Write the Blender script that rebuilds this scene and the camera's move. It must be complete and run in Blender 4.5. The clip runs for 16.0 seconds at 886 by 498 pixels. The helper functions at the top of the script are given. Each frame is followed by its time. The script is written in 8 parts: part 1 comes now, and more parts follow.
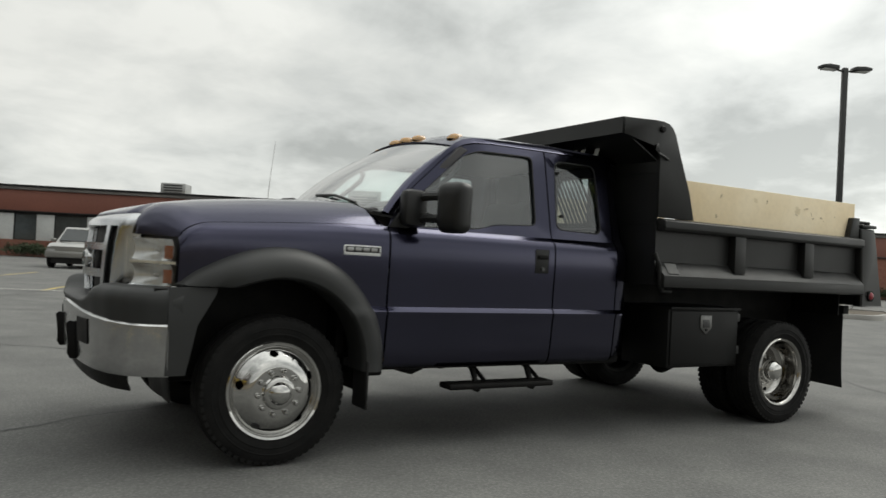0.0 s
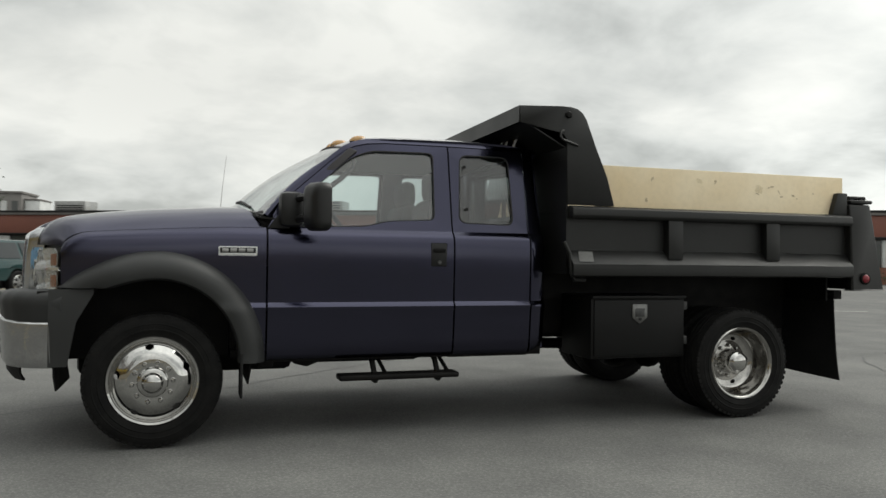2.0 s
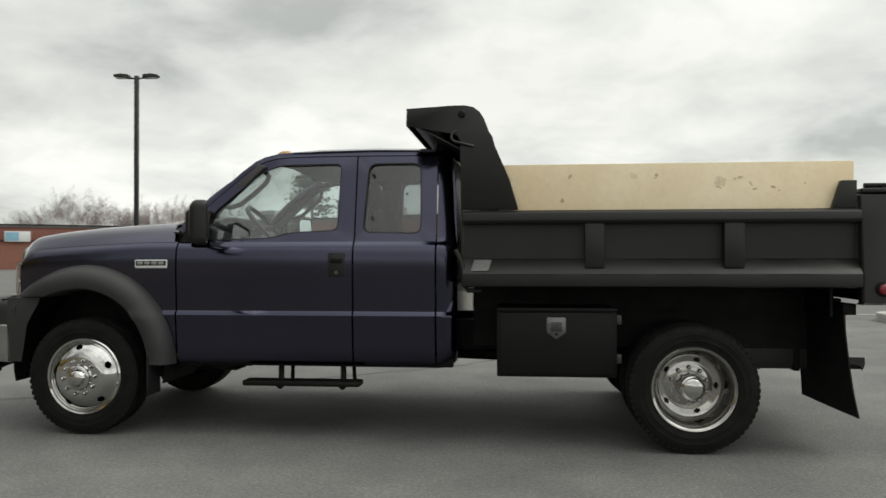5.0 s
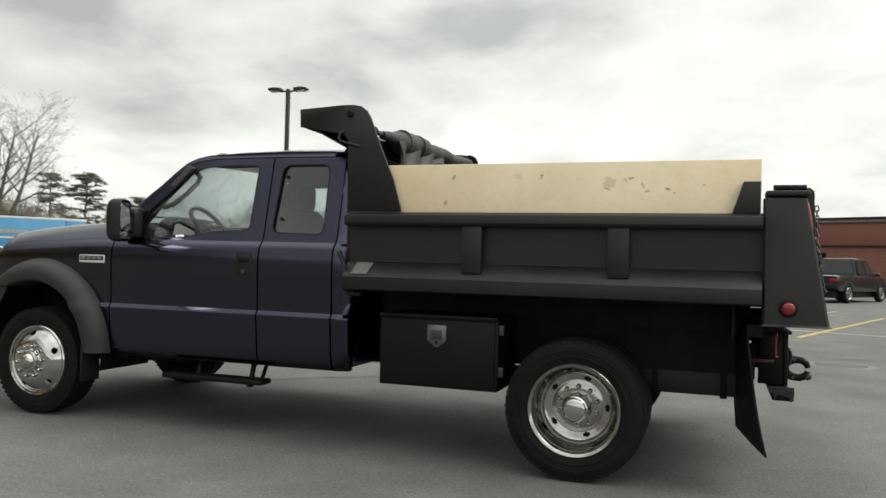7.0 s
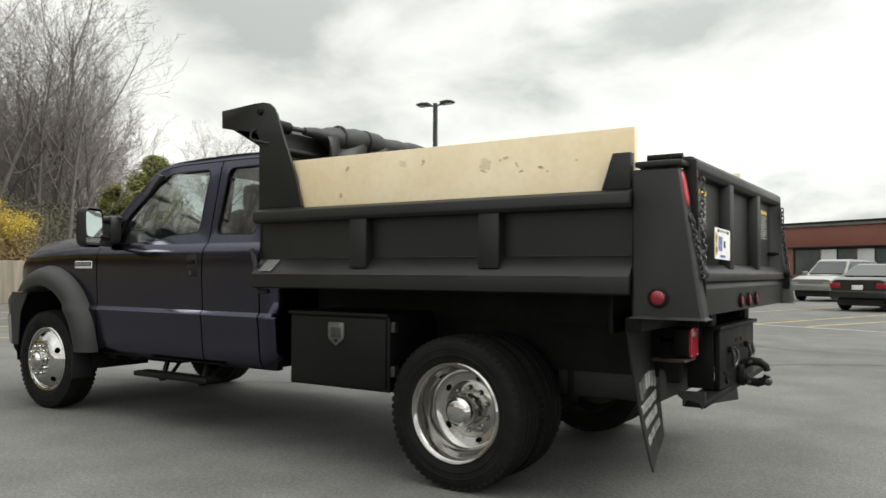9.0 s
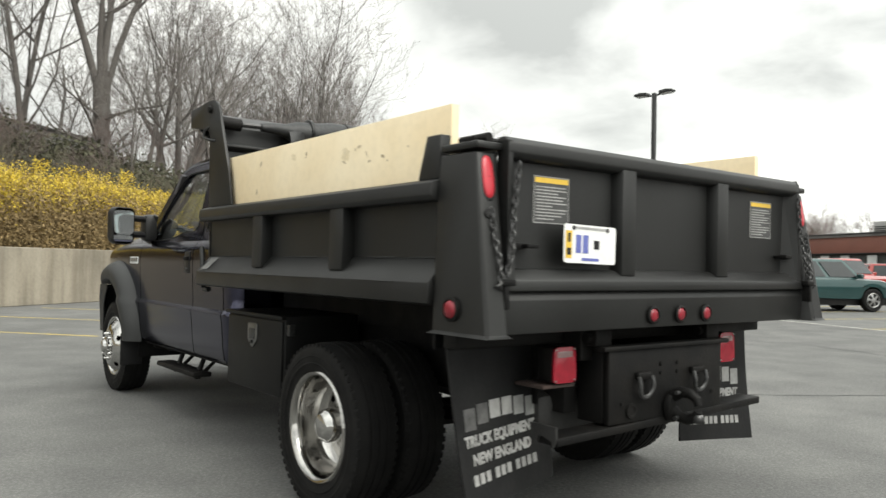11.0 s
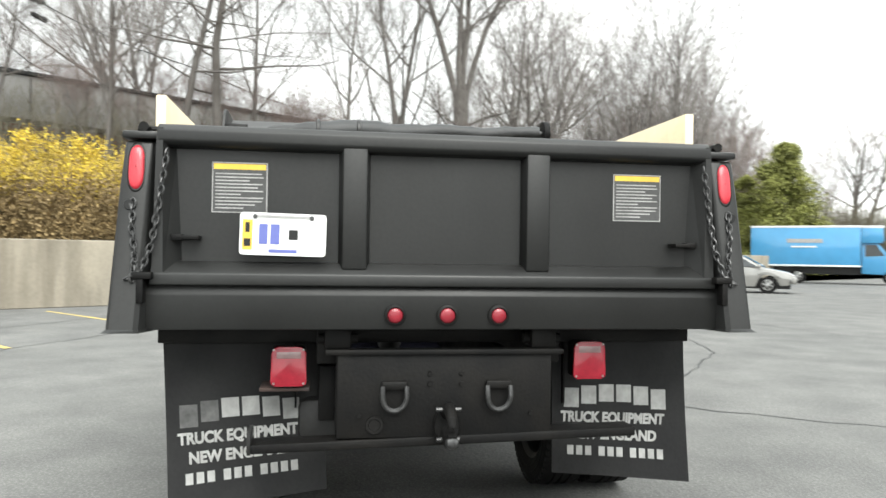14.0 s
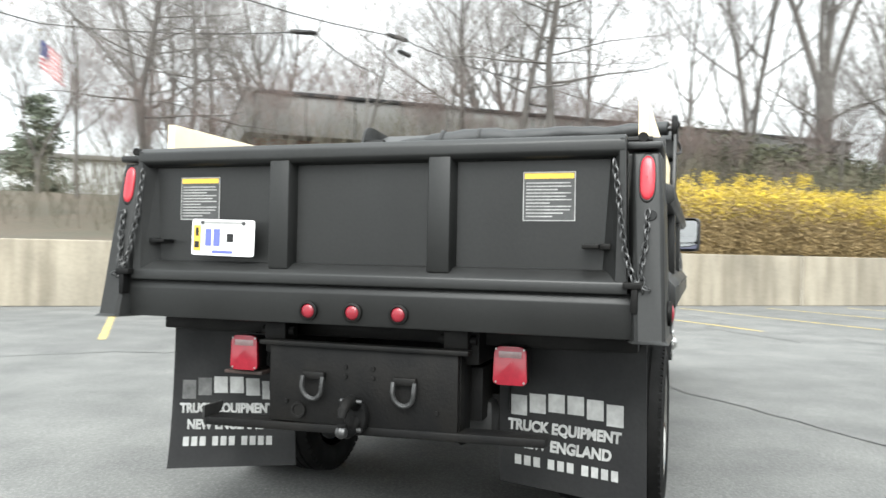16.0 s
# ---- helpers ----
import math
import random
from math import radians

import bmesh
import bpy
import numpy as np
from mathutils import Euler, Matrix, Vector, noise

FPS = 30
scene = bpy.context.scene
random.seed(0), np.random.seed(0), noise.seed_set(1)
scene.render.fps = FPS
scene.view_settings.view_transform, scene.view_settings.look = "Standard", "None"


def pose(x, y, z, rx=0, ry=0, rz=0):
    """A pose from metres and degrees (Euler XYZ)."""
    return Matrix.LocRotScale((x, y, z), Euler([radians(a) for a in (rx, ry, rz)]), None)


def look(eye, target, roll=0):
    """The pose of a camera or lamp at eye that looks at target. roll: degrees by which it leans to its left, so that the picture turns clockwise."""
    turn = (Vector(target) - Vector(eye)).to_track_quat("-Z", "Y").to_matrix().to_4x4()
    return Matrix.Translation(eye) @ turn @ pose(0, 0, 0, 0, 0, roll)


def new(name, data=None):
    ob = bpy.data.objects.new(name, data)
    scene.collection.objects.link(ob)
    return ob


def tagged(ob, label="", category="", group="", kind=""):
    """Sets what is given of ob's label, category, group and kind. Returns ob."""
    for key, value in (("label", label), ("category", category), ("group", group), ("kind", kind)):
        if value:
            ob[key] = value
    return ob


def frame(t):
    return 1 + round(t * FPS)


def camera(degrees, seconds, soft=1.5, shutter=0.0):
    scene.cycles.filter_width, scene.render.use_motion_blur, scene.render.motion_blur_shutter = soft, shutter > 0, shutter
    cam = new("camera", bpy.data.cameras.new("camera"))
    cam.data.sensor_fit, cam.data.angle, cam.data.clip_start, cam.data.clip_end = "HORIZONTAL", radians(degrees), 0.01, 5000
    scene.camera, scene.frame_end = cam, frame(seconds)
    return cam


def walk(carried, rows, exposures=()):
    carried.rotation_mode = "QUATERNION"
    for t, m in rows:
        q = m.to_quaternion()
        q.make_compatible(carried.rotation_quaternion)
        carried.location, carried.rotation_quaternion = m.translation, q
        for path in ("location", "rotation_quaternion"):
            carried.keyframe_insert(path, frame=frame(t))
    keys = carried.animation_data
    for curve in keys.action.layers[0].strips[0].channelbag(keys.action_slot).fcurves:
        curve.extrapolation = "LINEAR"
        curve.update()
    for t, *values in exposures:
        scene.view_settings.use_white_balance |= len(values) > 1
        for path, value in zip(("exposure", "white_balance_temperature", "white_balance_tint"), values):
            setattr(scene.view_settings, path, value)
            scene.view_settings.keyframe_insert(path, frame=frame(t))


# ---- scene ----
cam = camera(59.6, 16.0, shutter=0.5)
PATH = [
    (0, (-1.424, -5.0, 1.163), (-0.389, -3.289, 1.189), 3.0),
    (0.5, (-1.011, -5.301, 1.188), (-0.072, -3.535, 1.23), 1.7),
    (1, (-0.643, -5.594, 1.218), (0.168, -3.767, 1.265), 2.7),
    (1.5, (-0.256, -5.745, 1.208), (0.489, -3.889, 1.227), 2.3),
    (2, (0.2, -5.917, 1.142), (0.821, -4.016, 1.172), 0.6),
    (2.5, (0.632, -6.101, 1.187), (1.111, -4.159, 1.217), 1.8),
    (3, (1.122, -6.167, 1.231), (1.489, -4.201, 1.225), 2.3),
    (3.2, (1.315, -6.193, 1.234), (1.633, -4.219, 1.229), 1.0),
    (5.3, (3.312, -6.04, 1.244), (3.057, -4.056, 1.262), 0.1),
    (5.5, (3.489, -5.989, 1.269), (3.209, -4.008, 1.281), -0.0),
    (6, (3.911, -5.842, 1.258), (3.551, -3.875, 1.268), -0.1),
    (6.5, (4.399, -5.757, 1.255), (3.852, -3.833, 1.273), 1.0),
    (7, (4.821, -5.554, 1.227), (4.171, -3.663, 1.262), 1.5),
    (7.5, (5.229, -5.343, 1.241), (4.431, -3.509, 1.262), 0.6),
    (8, (5.67, -5.124, 1.243), (4.717, -3.365, 1.241), 1.1),
    (8.5, (5.988, -4.836, 1.203), (4.95, -3.126, 1.209), 0.5),
    (8.7, (6.11, -4.742, 1.145), (5.058, -3.042, 1.185), 0.4),
    (10.8, (7.313, -3.137, 1.248), (5.775, -1.858, 1.264), 0.8),
    (11, (7.43, -2.958, 1.195), (5.851, -1.733, 1.237), 1.1),
    (11.5, (7.589, -2.563, 1.217), (5.935, -1.439, 1.209), -0.3),
    (12, (7.799, -2.186, 1.221), (6.045, -1.226, 1.237), 0.1),
    (12.5, (7.914, -1.779, 1.203), (6.098, -0.94, 1.234), 0.2),
    (13, (8.02, -1.375, 1.219), (6.142, -0.688, 1.224), -0.8),
    (13.5, (8.159, -0.921, 1.231), (6.22, -0.429, 1.24), 0.3),
    (14, (8.191, -0.467, 1.222), (6.215, -0.156, 1.238), 0.8),
    (14.5, (8.253, -0.035, 1.216), (6.254, 0.014, 1.272), 0.2),
    (15, (8.269, 0.396, 1.206), (6.275, 0.243, 1.23), -0.1),
    (15.5, (8.198, 0.834, 1.218), (6.229, 0.482, 1.222), 0.6),
    (16, (8.140, 1.300, 1.226), (6.242, 0.668, 1.246), 1.1),
]
EXPOSURE = [(0.0, -0.05, 6690, 6), (3.2, 0.04, 6690, 6), (5.5, 0.14, 6740, 6), (8.5, 0.44, 6750, 6), (11.0, 0.70, 6740, 6), (12.5, 0.79, 6650, 6), (13.5, 0.78, 6560, 6), (14.1, 1.37, 6500, 6), (15.2, 1.45, 6390, 6), (16.0, 1.53, 6330, 6)]
walk(cam, [(t, look(eye, target, roll)) for t, eye, target, roll in PATH], EXPOSURE)

# ---- sky and light ----
world = bpy.data.worlds.new("overcast_sky")
scene.world = world
world.use_nodes = True
wn, wl = world.node_tree.nodes, world.node_tree.links
wn.clear()
SUN_UP, SUN_TURN = radians(48), radians(80)
w_out = wn.new("ShaderNodeOutputWorld")
w_bg = wn.new("ShaderNodeBackground")
w_sky = wn.new("ShaderNodeTexSky")
w_sky.sky_type = "NISHITA"
w_sky.sun_disc = False
w_sky.sun_elevation, w_sky.sun_rotation = SUN_UP, SUN_TURN
w_co = wn.new("ShaderNodeTexCoord")
w_sep = wn.new("ShaderNodeSeparateXYZ")
wl.new(w_co.outputs["Generated"], w_sep.inputs[0])
# cloud deck: the direction is spread over a flat layer, so clouds draw together towards the horizon
w_up = wn.new("ShaderNodeMath")
w_up.operation = "MAXIMUM"
wl.new(w_sep.outputs["Z"], w_up.inputs[0])
w_up.inputs[1].default_value = 0.0
w_add = wn.new("ShaderNodeMath")
w_add.operation = "ADD"
wl.new(w_up.outputs[0], w_add.inputs[0])
w_add.inputs[1].default_value = 0.30
w_div = wn.new("ShaderNodeVectorMath")
w_div.operation = "DIVIDE"
w_comb = wn.new("ShaderNodeCombineXYZ")
for k in range(3):
    wl.new(w_add.outputs[0], w_comb.inputs[k])
wl.new(w_co.outputs["Generated"], w_div.inputs[0])
wl.new(w_comb.outputs[0], w_div.inputs[1])


def cloud(scale, detail, rough, seed):
    m = wn.new("ShaderNodeMapping")
    m.inputs["Location"].default_value = (seed, seed * 0.7, 0)
    m.inputs["Scale"].default_value = (1, 1, 0.25)
    n = wn.new("ShaderNodeTexNoise")
    n.inputs["Scale"].default_value, n.inputs["Detail"].default_value = scale, detail
    n.inputs["Roughness"].default_value, n.inputs["Distortion"].default_value = rough, 0.25
    wl.new(w_div.outputs[0], m.inputs["Vector"])
    wl.new(m.outputs[0], n.inputs["Vector"])
    return n.outputs["Fac"]


w_mix = wn.new("ShaderNodeMix")
w_mix.data_type = "FLOAT"
w_mix.inputs["Factor"].default_value = 0.36
wl.new(cloud(1.1, 4, 0.45, 3.1), w_mix.inputs["A"])
wl.new(cloud(3.2, 8, 0.55, 8.4), w_mix.inputs["B"])
w_ramp = wn.new("ShaderNodeValToRGB")
e = w_ramp.color_ramp.elements
e[0].position, e[0].color = 0.38, (0.35, 0.36, 0.36, 1)
e[1].position, e[1].color = 0.60, (0.73, 0.73, 0.72, 1)
k = e.new(0.47)
k.color = (0.53, 0.54, 0.54, 1)
wl.new(w_mix.outputs[0], w_ramp.inputs[0])
w_fin = wn.new("ShaderNodeMix")
w_fin.data_type = "RGBA"
w_fin.inputs["Factor"].default_value = 0.97
w_dim = wn.new("ShaderNodeVectorMath")
w_dim.operation = "SCALE"
w_dim.inputs["Scale"].default_value = 0.12
wl.new(w_sky.outputs[0], w_dim.inputs[0])
wl.new(w_dim.outputs[0], w_fin.inputs["A"])
wl.new(w_ramp.outputs[0], w_fin.inputs["B"])
wl.new(w_fin.outputs["Result"], w_bg.inputs["Color"])
# an overcast sky is brighter overhead than at the horizon
w_sq = wn.new("ShaderNodeMath")
w_sq.operation = "MULTIPLY"
wl.new(w_up.outputs[0], w_sq.inputs[0])
wl.new(w_up.outputs[0], w_sq.inputs[1])
w_lum = wn.new("ShaderNodeMath")
w_lum.operation = "MULTIPLY_ADD"
wl.new(w_sq.outputs[0], w_lum.inputs[0])
w_lum.inputs[1].default_value, w_lum.inputs[2].default_value = 2.05, 1.30
# the sun stands behind the cloud, so the deck is brighter on its side
w_dot = wn.new("ShaderNodeVectorMath")
w_dot.operation = "DOT_PRODUCT"
wl.new(w_co.outputs["Generated"], w_dot.inputs[0])
w_dot.inputs[1].default_value = (math.sin(SUN_TURN), math.cos(SUN_TURN), 0)
w_side = wn.new("ShaderNodeMath")
w_side.operation = "MULTIPLY_ADD"
wl.new(w_dot.outputs["Value"], w_side.inputs[0])
w_side.inputs[1].default_value, w_side.inputs[2].default_value = 0.29, 1.0
# one broad greyer bank of cloud over the long brick building
w_bank = wn.new("ShaderNodeVectorMath")
w_bank.operation = "DOT_PRODUCT"
wl.new(w_co.outputs["Generated"], w_bank.inputs[0])
w_bank.inputs[1].default_value = (0.28, 0.96, 0.1)
w_grey = wn.new("ShaderNodeMapRange")
w_grey.interpolation_type = "SMOOTHSTEP"
w_grey.inputs["From Min"].default_value, w_grey.inputs["From Max"].default_value = 0.78, 1.0
w_grey.inputs["To Min"].default_value, w_grey.inputs["To Max"].default_value = 1.0, 0.81
wl.new(w_bank.outputs["Value"], w_grey.inputs["Value"])
w_both = wn.new("ShaderNodeMath")
w_both.operation = "MULTIPLY"
wl.new(w_side.outputs[0], w_both.inputs[0])
wl.new(w_grey.outputs[0], w_both.inputs[1])
w_str = wn.new("ShaderNodeMath")
w_str.operation = "MULTIPLY"
# the deck thins out to a pale band low over the horizon
w_low = wn.new("ShaderNodeMapRange")
w_low.interpolation_type = "SMOOTHSTEP"
w_low.inputs["From Min"].default_value, w_low.inputs["From Max"].default_value = 0.03, 0.24
w_low.inputs["To Min"].default_value, w_low.inputs["To Max"].default_value = 1.20, 0.95
wl.new(w_up.outputs[0], w_low.inputs["Value"])
w_band = wn.new("ShaderNodeMath")
w_band.operation = "MULTIPLY"
wl.new(w_lum.outputs[0], w_band.inputs[0])
wl.new(w_low.outputs[0], w_band.inputs[1])
wl.new(w_band.outputs[0], w_str.inputs[0])
wl.new(w_both.outputs[0], w_str.inputs[1])
wl.new(w_str.outputs[0], w_bg.inputs["Strength"])
wl.new(w_bg.outputs[0], w_out.inputs[0])
sun = new("sun", bpy.data.lights.new("sun", "SUN"))
sun.data.energy, sun.data.angle, sun.data.color = 1.85, radians(40), (1, 0.98, 0.95)
sun.matrix_world = look((0, 0, 0), (math.sin(SUN_TURN) * -math.cos(SUN_UP), -math.cos(SUN_TURN) * math.cos(SUN_UP), -math.sin(SUN_UP)))


# ---- materials ----
def mat(name, color, rough=0.6, metal=0.0, vary=0.25, scale=6.0, fine=60.0, bump=0.0, coat=0.0, second=None, spec=0.5, island=False):
    """A surface with variation at two scales: broad stains towards a second colour, and fine grain with relief."""
    m = bpy.data.materials.new(name)
    m.use_nodes = True
    n, l = m.node_tree.nodes, m.node_tree.links
    b = n["Principled BSDF"]
    b.inputs["Roughness"].default_value, b.inputs["Metallic"].default_value = rough, metal
    b.inputs["Coat Weight"].default_value, b.inputs["Coat Roughness"].default_value = coat, 0.07
    b.inputs["Coat IOR"].default_value = 1.5 if coat == 1.0 else 1.45
    b.inputs["Specular IOR Level"].default_value = spec
    c = n.new("ShaderNodeTexCoord")
    big, small = n.new("ShaderNodeTexNoise"), n.new("ShaderNodeTexNoise")
    big.inputs["Scale"].default_value, big.inputs["Detail"].default_value = scale, 4
    small.inputs["Scale"].default_value, small.inputs["Detail"].default_value = fine, 3
    l.new(c.outputs["Object"], big.inputs["Vector"])
    l.new(c.outputs["Object"], small.inputs["Vector"])
    r = n.new("ShaderNodeValToRGB")
    dark = second or tuple(v * (1 - vary) for v in color)
    r.color_ramp.elements[0].position, r.color_ramp.elements[1].position = 0.32, 0.66
    r.color_ramp.elements[0].color, r.color_ramp.elements[1].color = (*dark, 1), (*color, 1)
    l.new(big.outputs["Fac"], r.inputs[0])
    mul = n.new("ShaderNodeMix")
    mul.data_type, mul.blend_type = "RGBA", "MULTIPLY"
    mul.inputs["Factor"].default_value = vary
    g = n.new("ShaderNodeValToRGB")
    g.color_ramp.elements[0].position, g.color_ramp.elements[1].position = 0.3, 0.6
    g.color_ramp.elements[0].color = (0.45, 0.45, 0.45, 1)
    l.new(small.outputs["Fac"], g.inputs[0])
    l.new(r.outputs[0], mul.inputs["A"])
    l.new(g.outputs[0], mul.inputs["B"])
    last = mul.outputs["Result"]
    if island:
        geo = n.new("ShaderNodeNewGeometry")
        hs = n.new("ShaderNodeHueSaturation")
        mr = n.new("ShaderNodeMapRange")
        mr.inputs["To Min"].default_value, mr.inputs["To Max"].default_value = 0.6, 1.35
        l.new(geo.outputs["Random Per Island"], mr.inputs["Value"])
        l.new(mr.outputs[0], hs.inputs["Value"])
        l.new(last, hs.inputs["Color"])
        last = hs.outputs[0]
    l.new(last, b.inputs["Base Color"])
    if bump:
        bp = n.new("ShaderNodeBump")
        bp.inputs["Strength"].default_value, bp.inputs["Distance"].default_value = bump, 0.01
        l.new(small.outputs["Fac"], bp.inputs["Height"])
        l.new(bp.outputs[0], b.inputs["Normal"])
    rr = n.new("ShaderNodeMapRange")
    rr.inputs["To Min"].default_value, rr.inputs["To Max"].default_value = max(0.02, rough - 0.08 * vary * 4), min(1, rough + 0.08 * vary * 4)
    l.new(big.outputs["Fac"], rr.inputs["Value"])
    l.new(rr.outputs[0], b.inputs["Roughness"])
    return m


def glass(name, tint, gloss_rough=0.02, face=0.14):
    m = bpy.data.materials.new(name)
    m.use_nodes = True
    n, l = m.node_tree.nodes, m.node_tree.links
    n.remove(n["Principled BSDF"])
    t, g, mx, f = n.new("ShaderNodeBsdfTransparent"), n.new("ShaderNodeBsdfGlossy"), n.new("ShaderNodeMixShader"), n.new("ShaderNodeLayerWeight")
    t.inputs["Color"].default_value = (*tint, 1)
    g.inputs["Roughness"].default_value = gloss_rough
    f.inputs["Blend"].default_value = 0.5
    pw, ma = n.new("ShaderNodeMath"), n.new("ShaderNodeMath")
    pw.operation, ma.operation = "POWER", "MULTIPLY_ADD"
    pw.inputs[1].default_value, ma.inputs[1].default_value, ma.inputs[2].default_value = 1.9, 0.9, face
    l.new(f.outputs["Facing"], pw.inputs[0])
    l.new(pw.outputs[0], ma.inputs[0])
    l.new(ma.outputs[0], mx.inputs[0])
    l.new(t.outputs[0], mx.inputs[1])
    l.new(g.outputs[0], mx.inputs[2])
    l.new(mx.outputs[0], n["Material Output"].inputs["Surface"])
    return m


M_paint = mat("navy_paint", (0.0210, 0.0210, 0.0515), 0.20, 1.0, 0.12, 2.0, 300, coat=1.0)
M_paint.node_tree.nodes["Principled BSDF"].inputs["Specular Tint"].default_value = (0.42, 0.42, 0.46, 1)
M_paint.node_tree.nodes["Principled BSDF"].inputs["Coat Roughness"].default_value = 0.15
M_black = mat("black_body_paint", (0.0112, 0.0117, 0.0116), 0.44, 0.0, 0.45, 2.2, 70, bump=0.035, second=(0.0076, 0.0079, 0.0079), spec=0.41)
M_blackdull = mat("chassis_black", (0.0048, 0.0048, 0.0049), 0.55, 0.0, 0.5, 7, 70, bump=0.15, second=(0.009, 0.0083, 0.0076), spec=0.15)
M_flare = mat("grey_plastic", (0.019, 0.020, 0.020), 0.55, 0.0, 0.15, 5, 200, bump=0.05)
M_trim = mat("black_trim", (0.008, 0.008, 0.008), 0.42, 0.0, 0.2, 5, 120, spec=0.4)
M_toolbox = mat("tool_box_black", (0.006, 0.006, 0.006), 0.5, 0.0, 0.4, 4, 160, bump=0.1, spec=0.22)
M_mirror = mat("mirror_silver", (0.86, 0.87, 0.87), 0.03, 1.0, 0.04, 5, 80)
M_chrome = mat("polished_chrome", (0.55, 0.545, 0.53), 0.055, 1.0, 0.12, 5, 80)
# rear rims: chrome toned down, the dish's dark reflections put into its colour
M_dimchrome = mat("shaded_dish_chrome", (0.47, 0.46, 0.44), 0.10, 1.0, 0.25, 6, 60)
M_bumper = mat("bumper_chrome", (0.5, 0.5, 0.5), 0.16, 1.0, 0.2, 4, 80)
M_tyre = mat("tyre_rubber", (0.0065, 0.0065, 0.0065), 0.7, 0.0, 0.4, 10, 90, bump=0.12, second=(0.0105, 0.0102, 0.0098), spec=0.15)
M_glass = glass("window_glass", (0.80, 0.88, 0.87), 0.02, 0.15)
M_tint = glass("tinted_quarter_glass", (0.56, 0.61, 0.61), 0.02, 0.10)
M_shield = glass("windshield_glass", (0.80, 0.88, 0.86), 0.02, 0.08)
M_lens = glass("clear_lens", (0.95, 0.96, 0.96), 0.03, 0.06)
M_reflect = mat("lamp_reflector", (0.80, 0.81, 0.81), 0.20, 0.7, 0.12, 25, 120)
M_scuff = mat("scuffed_paint", (0.045, 0.045, 0.044), 0.55, 0.2, 0.5, 18, 90)
M_latch = mat("dull_latch_steel", (0.22, 0.22, 0.215), 0.35, 0.9, 0.3, 20, 80)
M_decal = mat("faded_decal_field", (0.060, 0.060, 0.060), 0.6, 0, 0.3, 8, 60)
M_patch = mat("patch_grey", (0.17, 0.17, 0.165), 0.8, 0, 0.3, 5, 40)
M_ambermark = mat("amber_side_lens", (0.25, 0.065, 0.022), 0.2, 0, 0.2, 30, 150, coat=0.5)
M_amber = mat("amber_lens", (0.46, 0.25, 0.075), 0.25, 0, 0.2, 30, 150, coat=0.5)
M_red = mat("red_lens", (0.28, 0.008, 0.022), 0.25, 0, 0.2, 30, 200, coat=0.2)
M_gridchrome = mat("grille_chrome", (0.56, 0.57, 0.585), 0.22, 1.0, 0.1, 6, 80)
M_reddark = mat("marker_red", (0.23, 0.011, 0.022), 0.3, 0, 0.2, 30, 200, coat=0.15)
M_smoke = mat("smoked_red_window", (0.26, 0.17, 0.17), 0.25, 0, 0.2, 30, 150, coat=0.5)
M_redcore = mat("red_lens_core", (0.44, 0.020, 0.034), 0.3, 0, 0.1, 30, 200, coat=0.2)
M_wood = mat("pine_board", (0.84, 0.735, 0.54), 0.7, 0, 0.10, 1.2, 30, bump=0.05, second=(0.70, 0.56, 0.35))
M_knot = mat("bruised_wood", (0.47, 0.375, 0.245), 0.7, 0, 0.5, 30, 120, second=(0.66, 0.55, 0.38))
M_stain = mat("stained_wood", (0.76, 0.64, 0.43), 0.7, 0, 0.25, 12, 60, second=(0.82, 0.71, 0.51))
M_vinyl = mat("tarp_vinyl", (0.020, 0.021, 0.022), 0.55, 0, 0.3, 6, 40, bump=0.3)
M_rubber = mat("mudflap_rubber", (0.007, 0.007, 0.0075), 0.6, 0, 0.4, 5, 60, bump=0.1, second=(0.012, 0.012, 0.012), spec=0.25)
M_seat = mat("grey_seat_cloth", (0.030, 0.030, 0.031), 0.9, 0, 0.2, 5, 200)
M_dash = mat("dash_plastic", (0.045, 0.042, 0.045), 0.7, 0, 0.15, 5, 150)
M_liner = mat("headliner", (0.22, 0.21, 0.20), 0.9, 0, 0.15, 5, 150)
M_white = mat("white_print", (0.74, 0.74, 0.73), 0.6, 0, 0.12, 10, 60)
M_silverprint = mat("flap_print", (0.36, 0.36, 0.35), 0.6, 0, 0.35, 9, 40)
M_worn = mat("worn_flap_print", (0.11, 0.11, 0.108), 0.7, 0, 0.5, 14, 60)
M_yellow = mat("yellow_print", (0.70, 0.46, 0.06), 0.6, 0, 0.15, 10, 60)
M_blue = mat("blue_print", (0.10, 0.12, 0.35), 0.6, 0, 0.1, 10, 60)
M_steel = mat("dull_steel", (0.10, 0.10, 0.10), 0.45, 0.8, 0.4, 20, 90, bump=0.1)
M_galv = mat("galvanised_steel", (0.45, 0.45, 0.44), 0.4, 0.9, 0.3, 12, 60)
M_lineyel = mat("road_line_yellow", (0.52, 0.40, 0.10), 0.8, 0, 0.45, 3, 30, second=(0.30, 0.25, 0.12))
M_linewhite = mat("road_line_white", (0.55, 0.54, 0.50), 0.8, 0, 0.4, 3, 30)
M_crack = mat("crack_sealant", (0.018, 0.018, 0.018), 0.6, 0, 0.4, 8, 60)
M_conc = mat("concrete", (0.315, 0.282, 0.226), 0.85, 0, 0.22, 0.5, 14, bump=0.25, second=(0.215, 0.194, 0.158))
M_caulk = mat("pale_joint_filler", (0.46, 0.43, 0.37), 0.85, 0, 0.25, 3, 30)
M_concgrey = mat("kerb_concrete", (0.36, 0.35, 0.33), 0.85, 0, 0.25, 2, 30, bump=0.25)
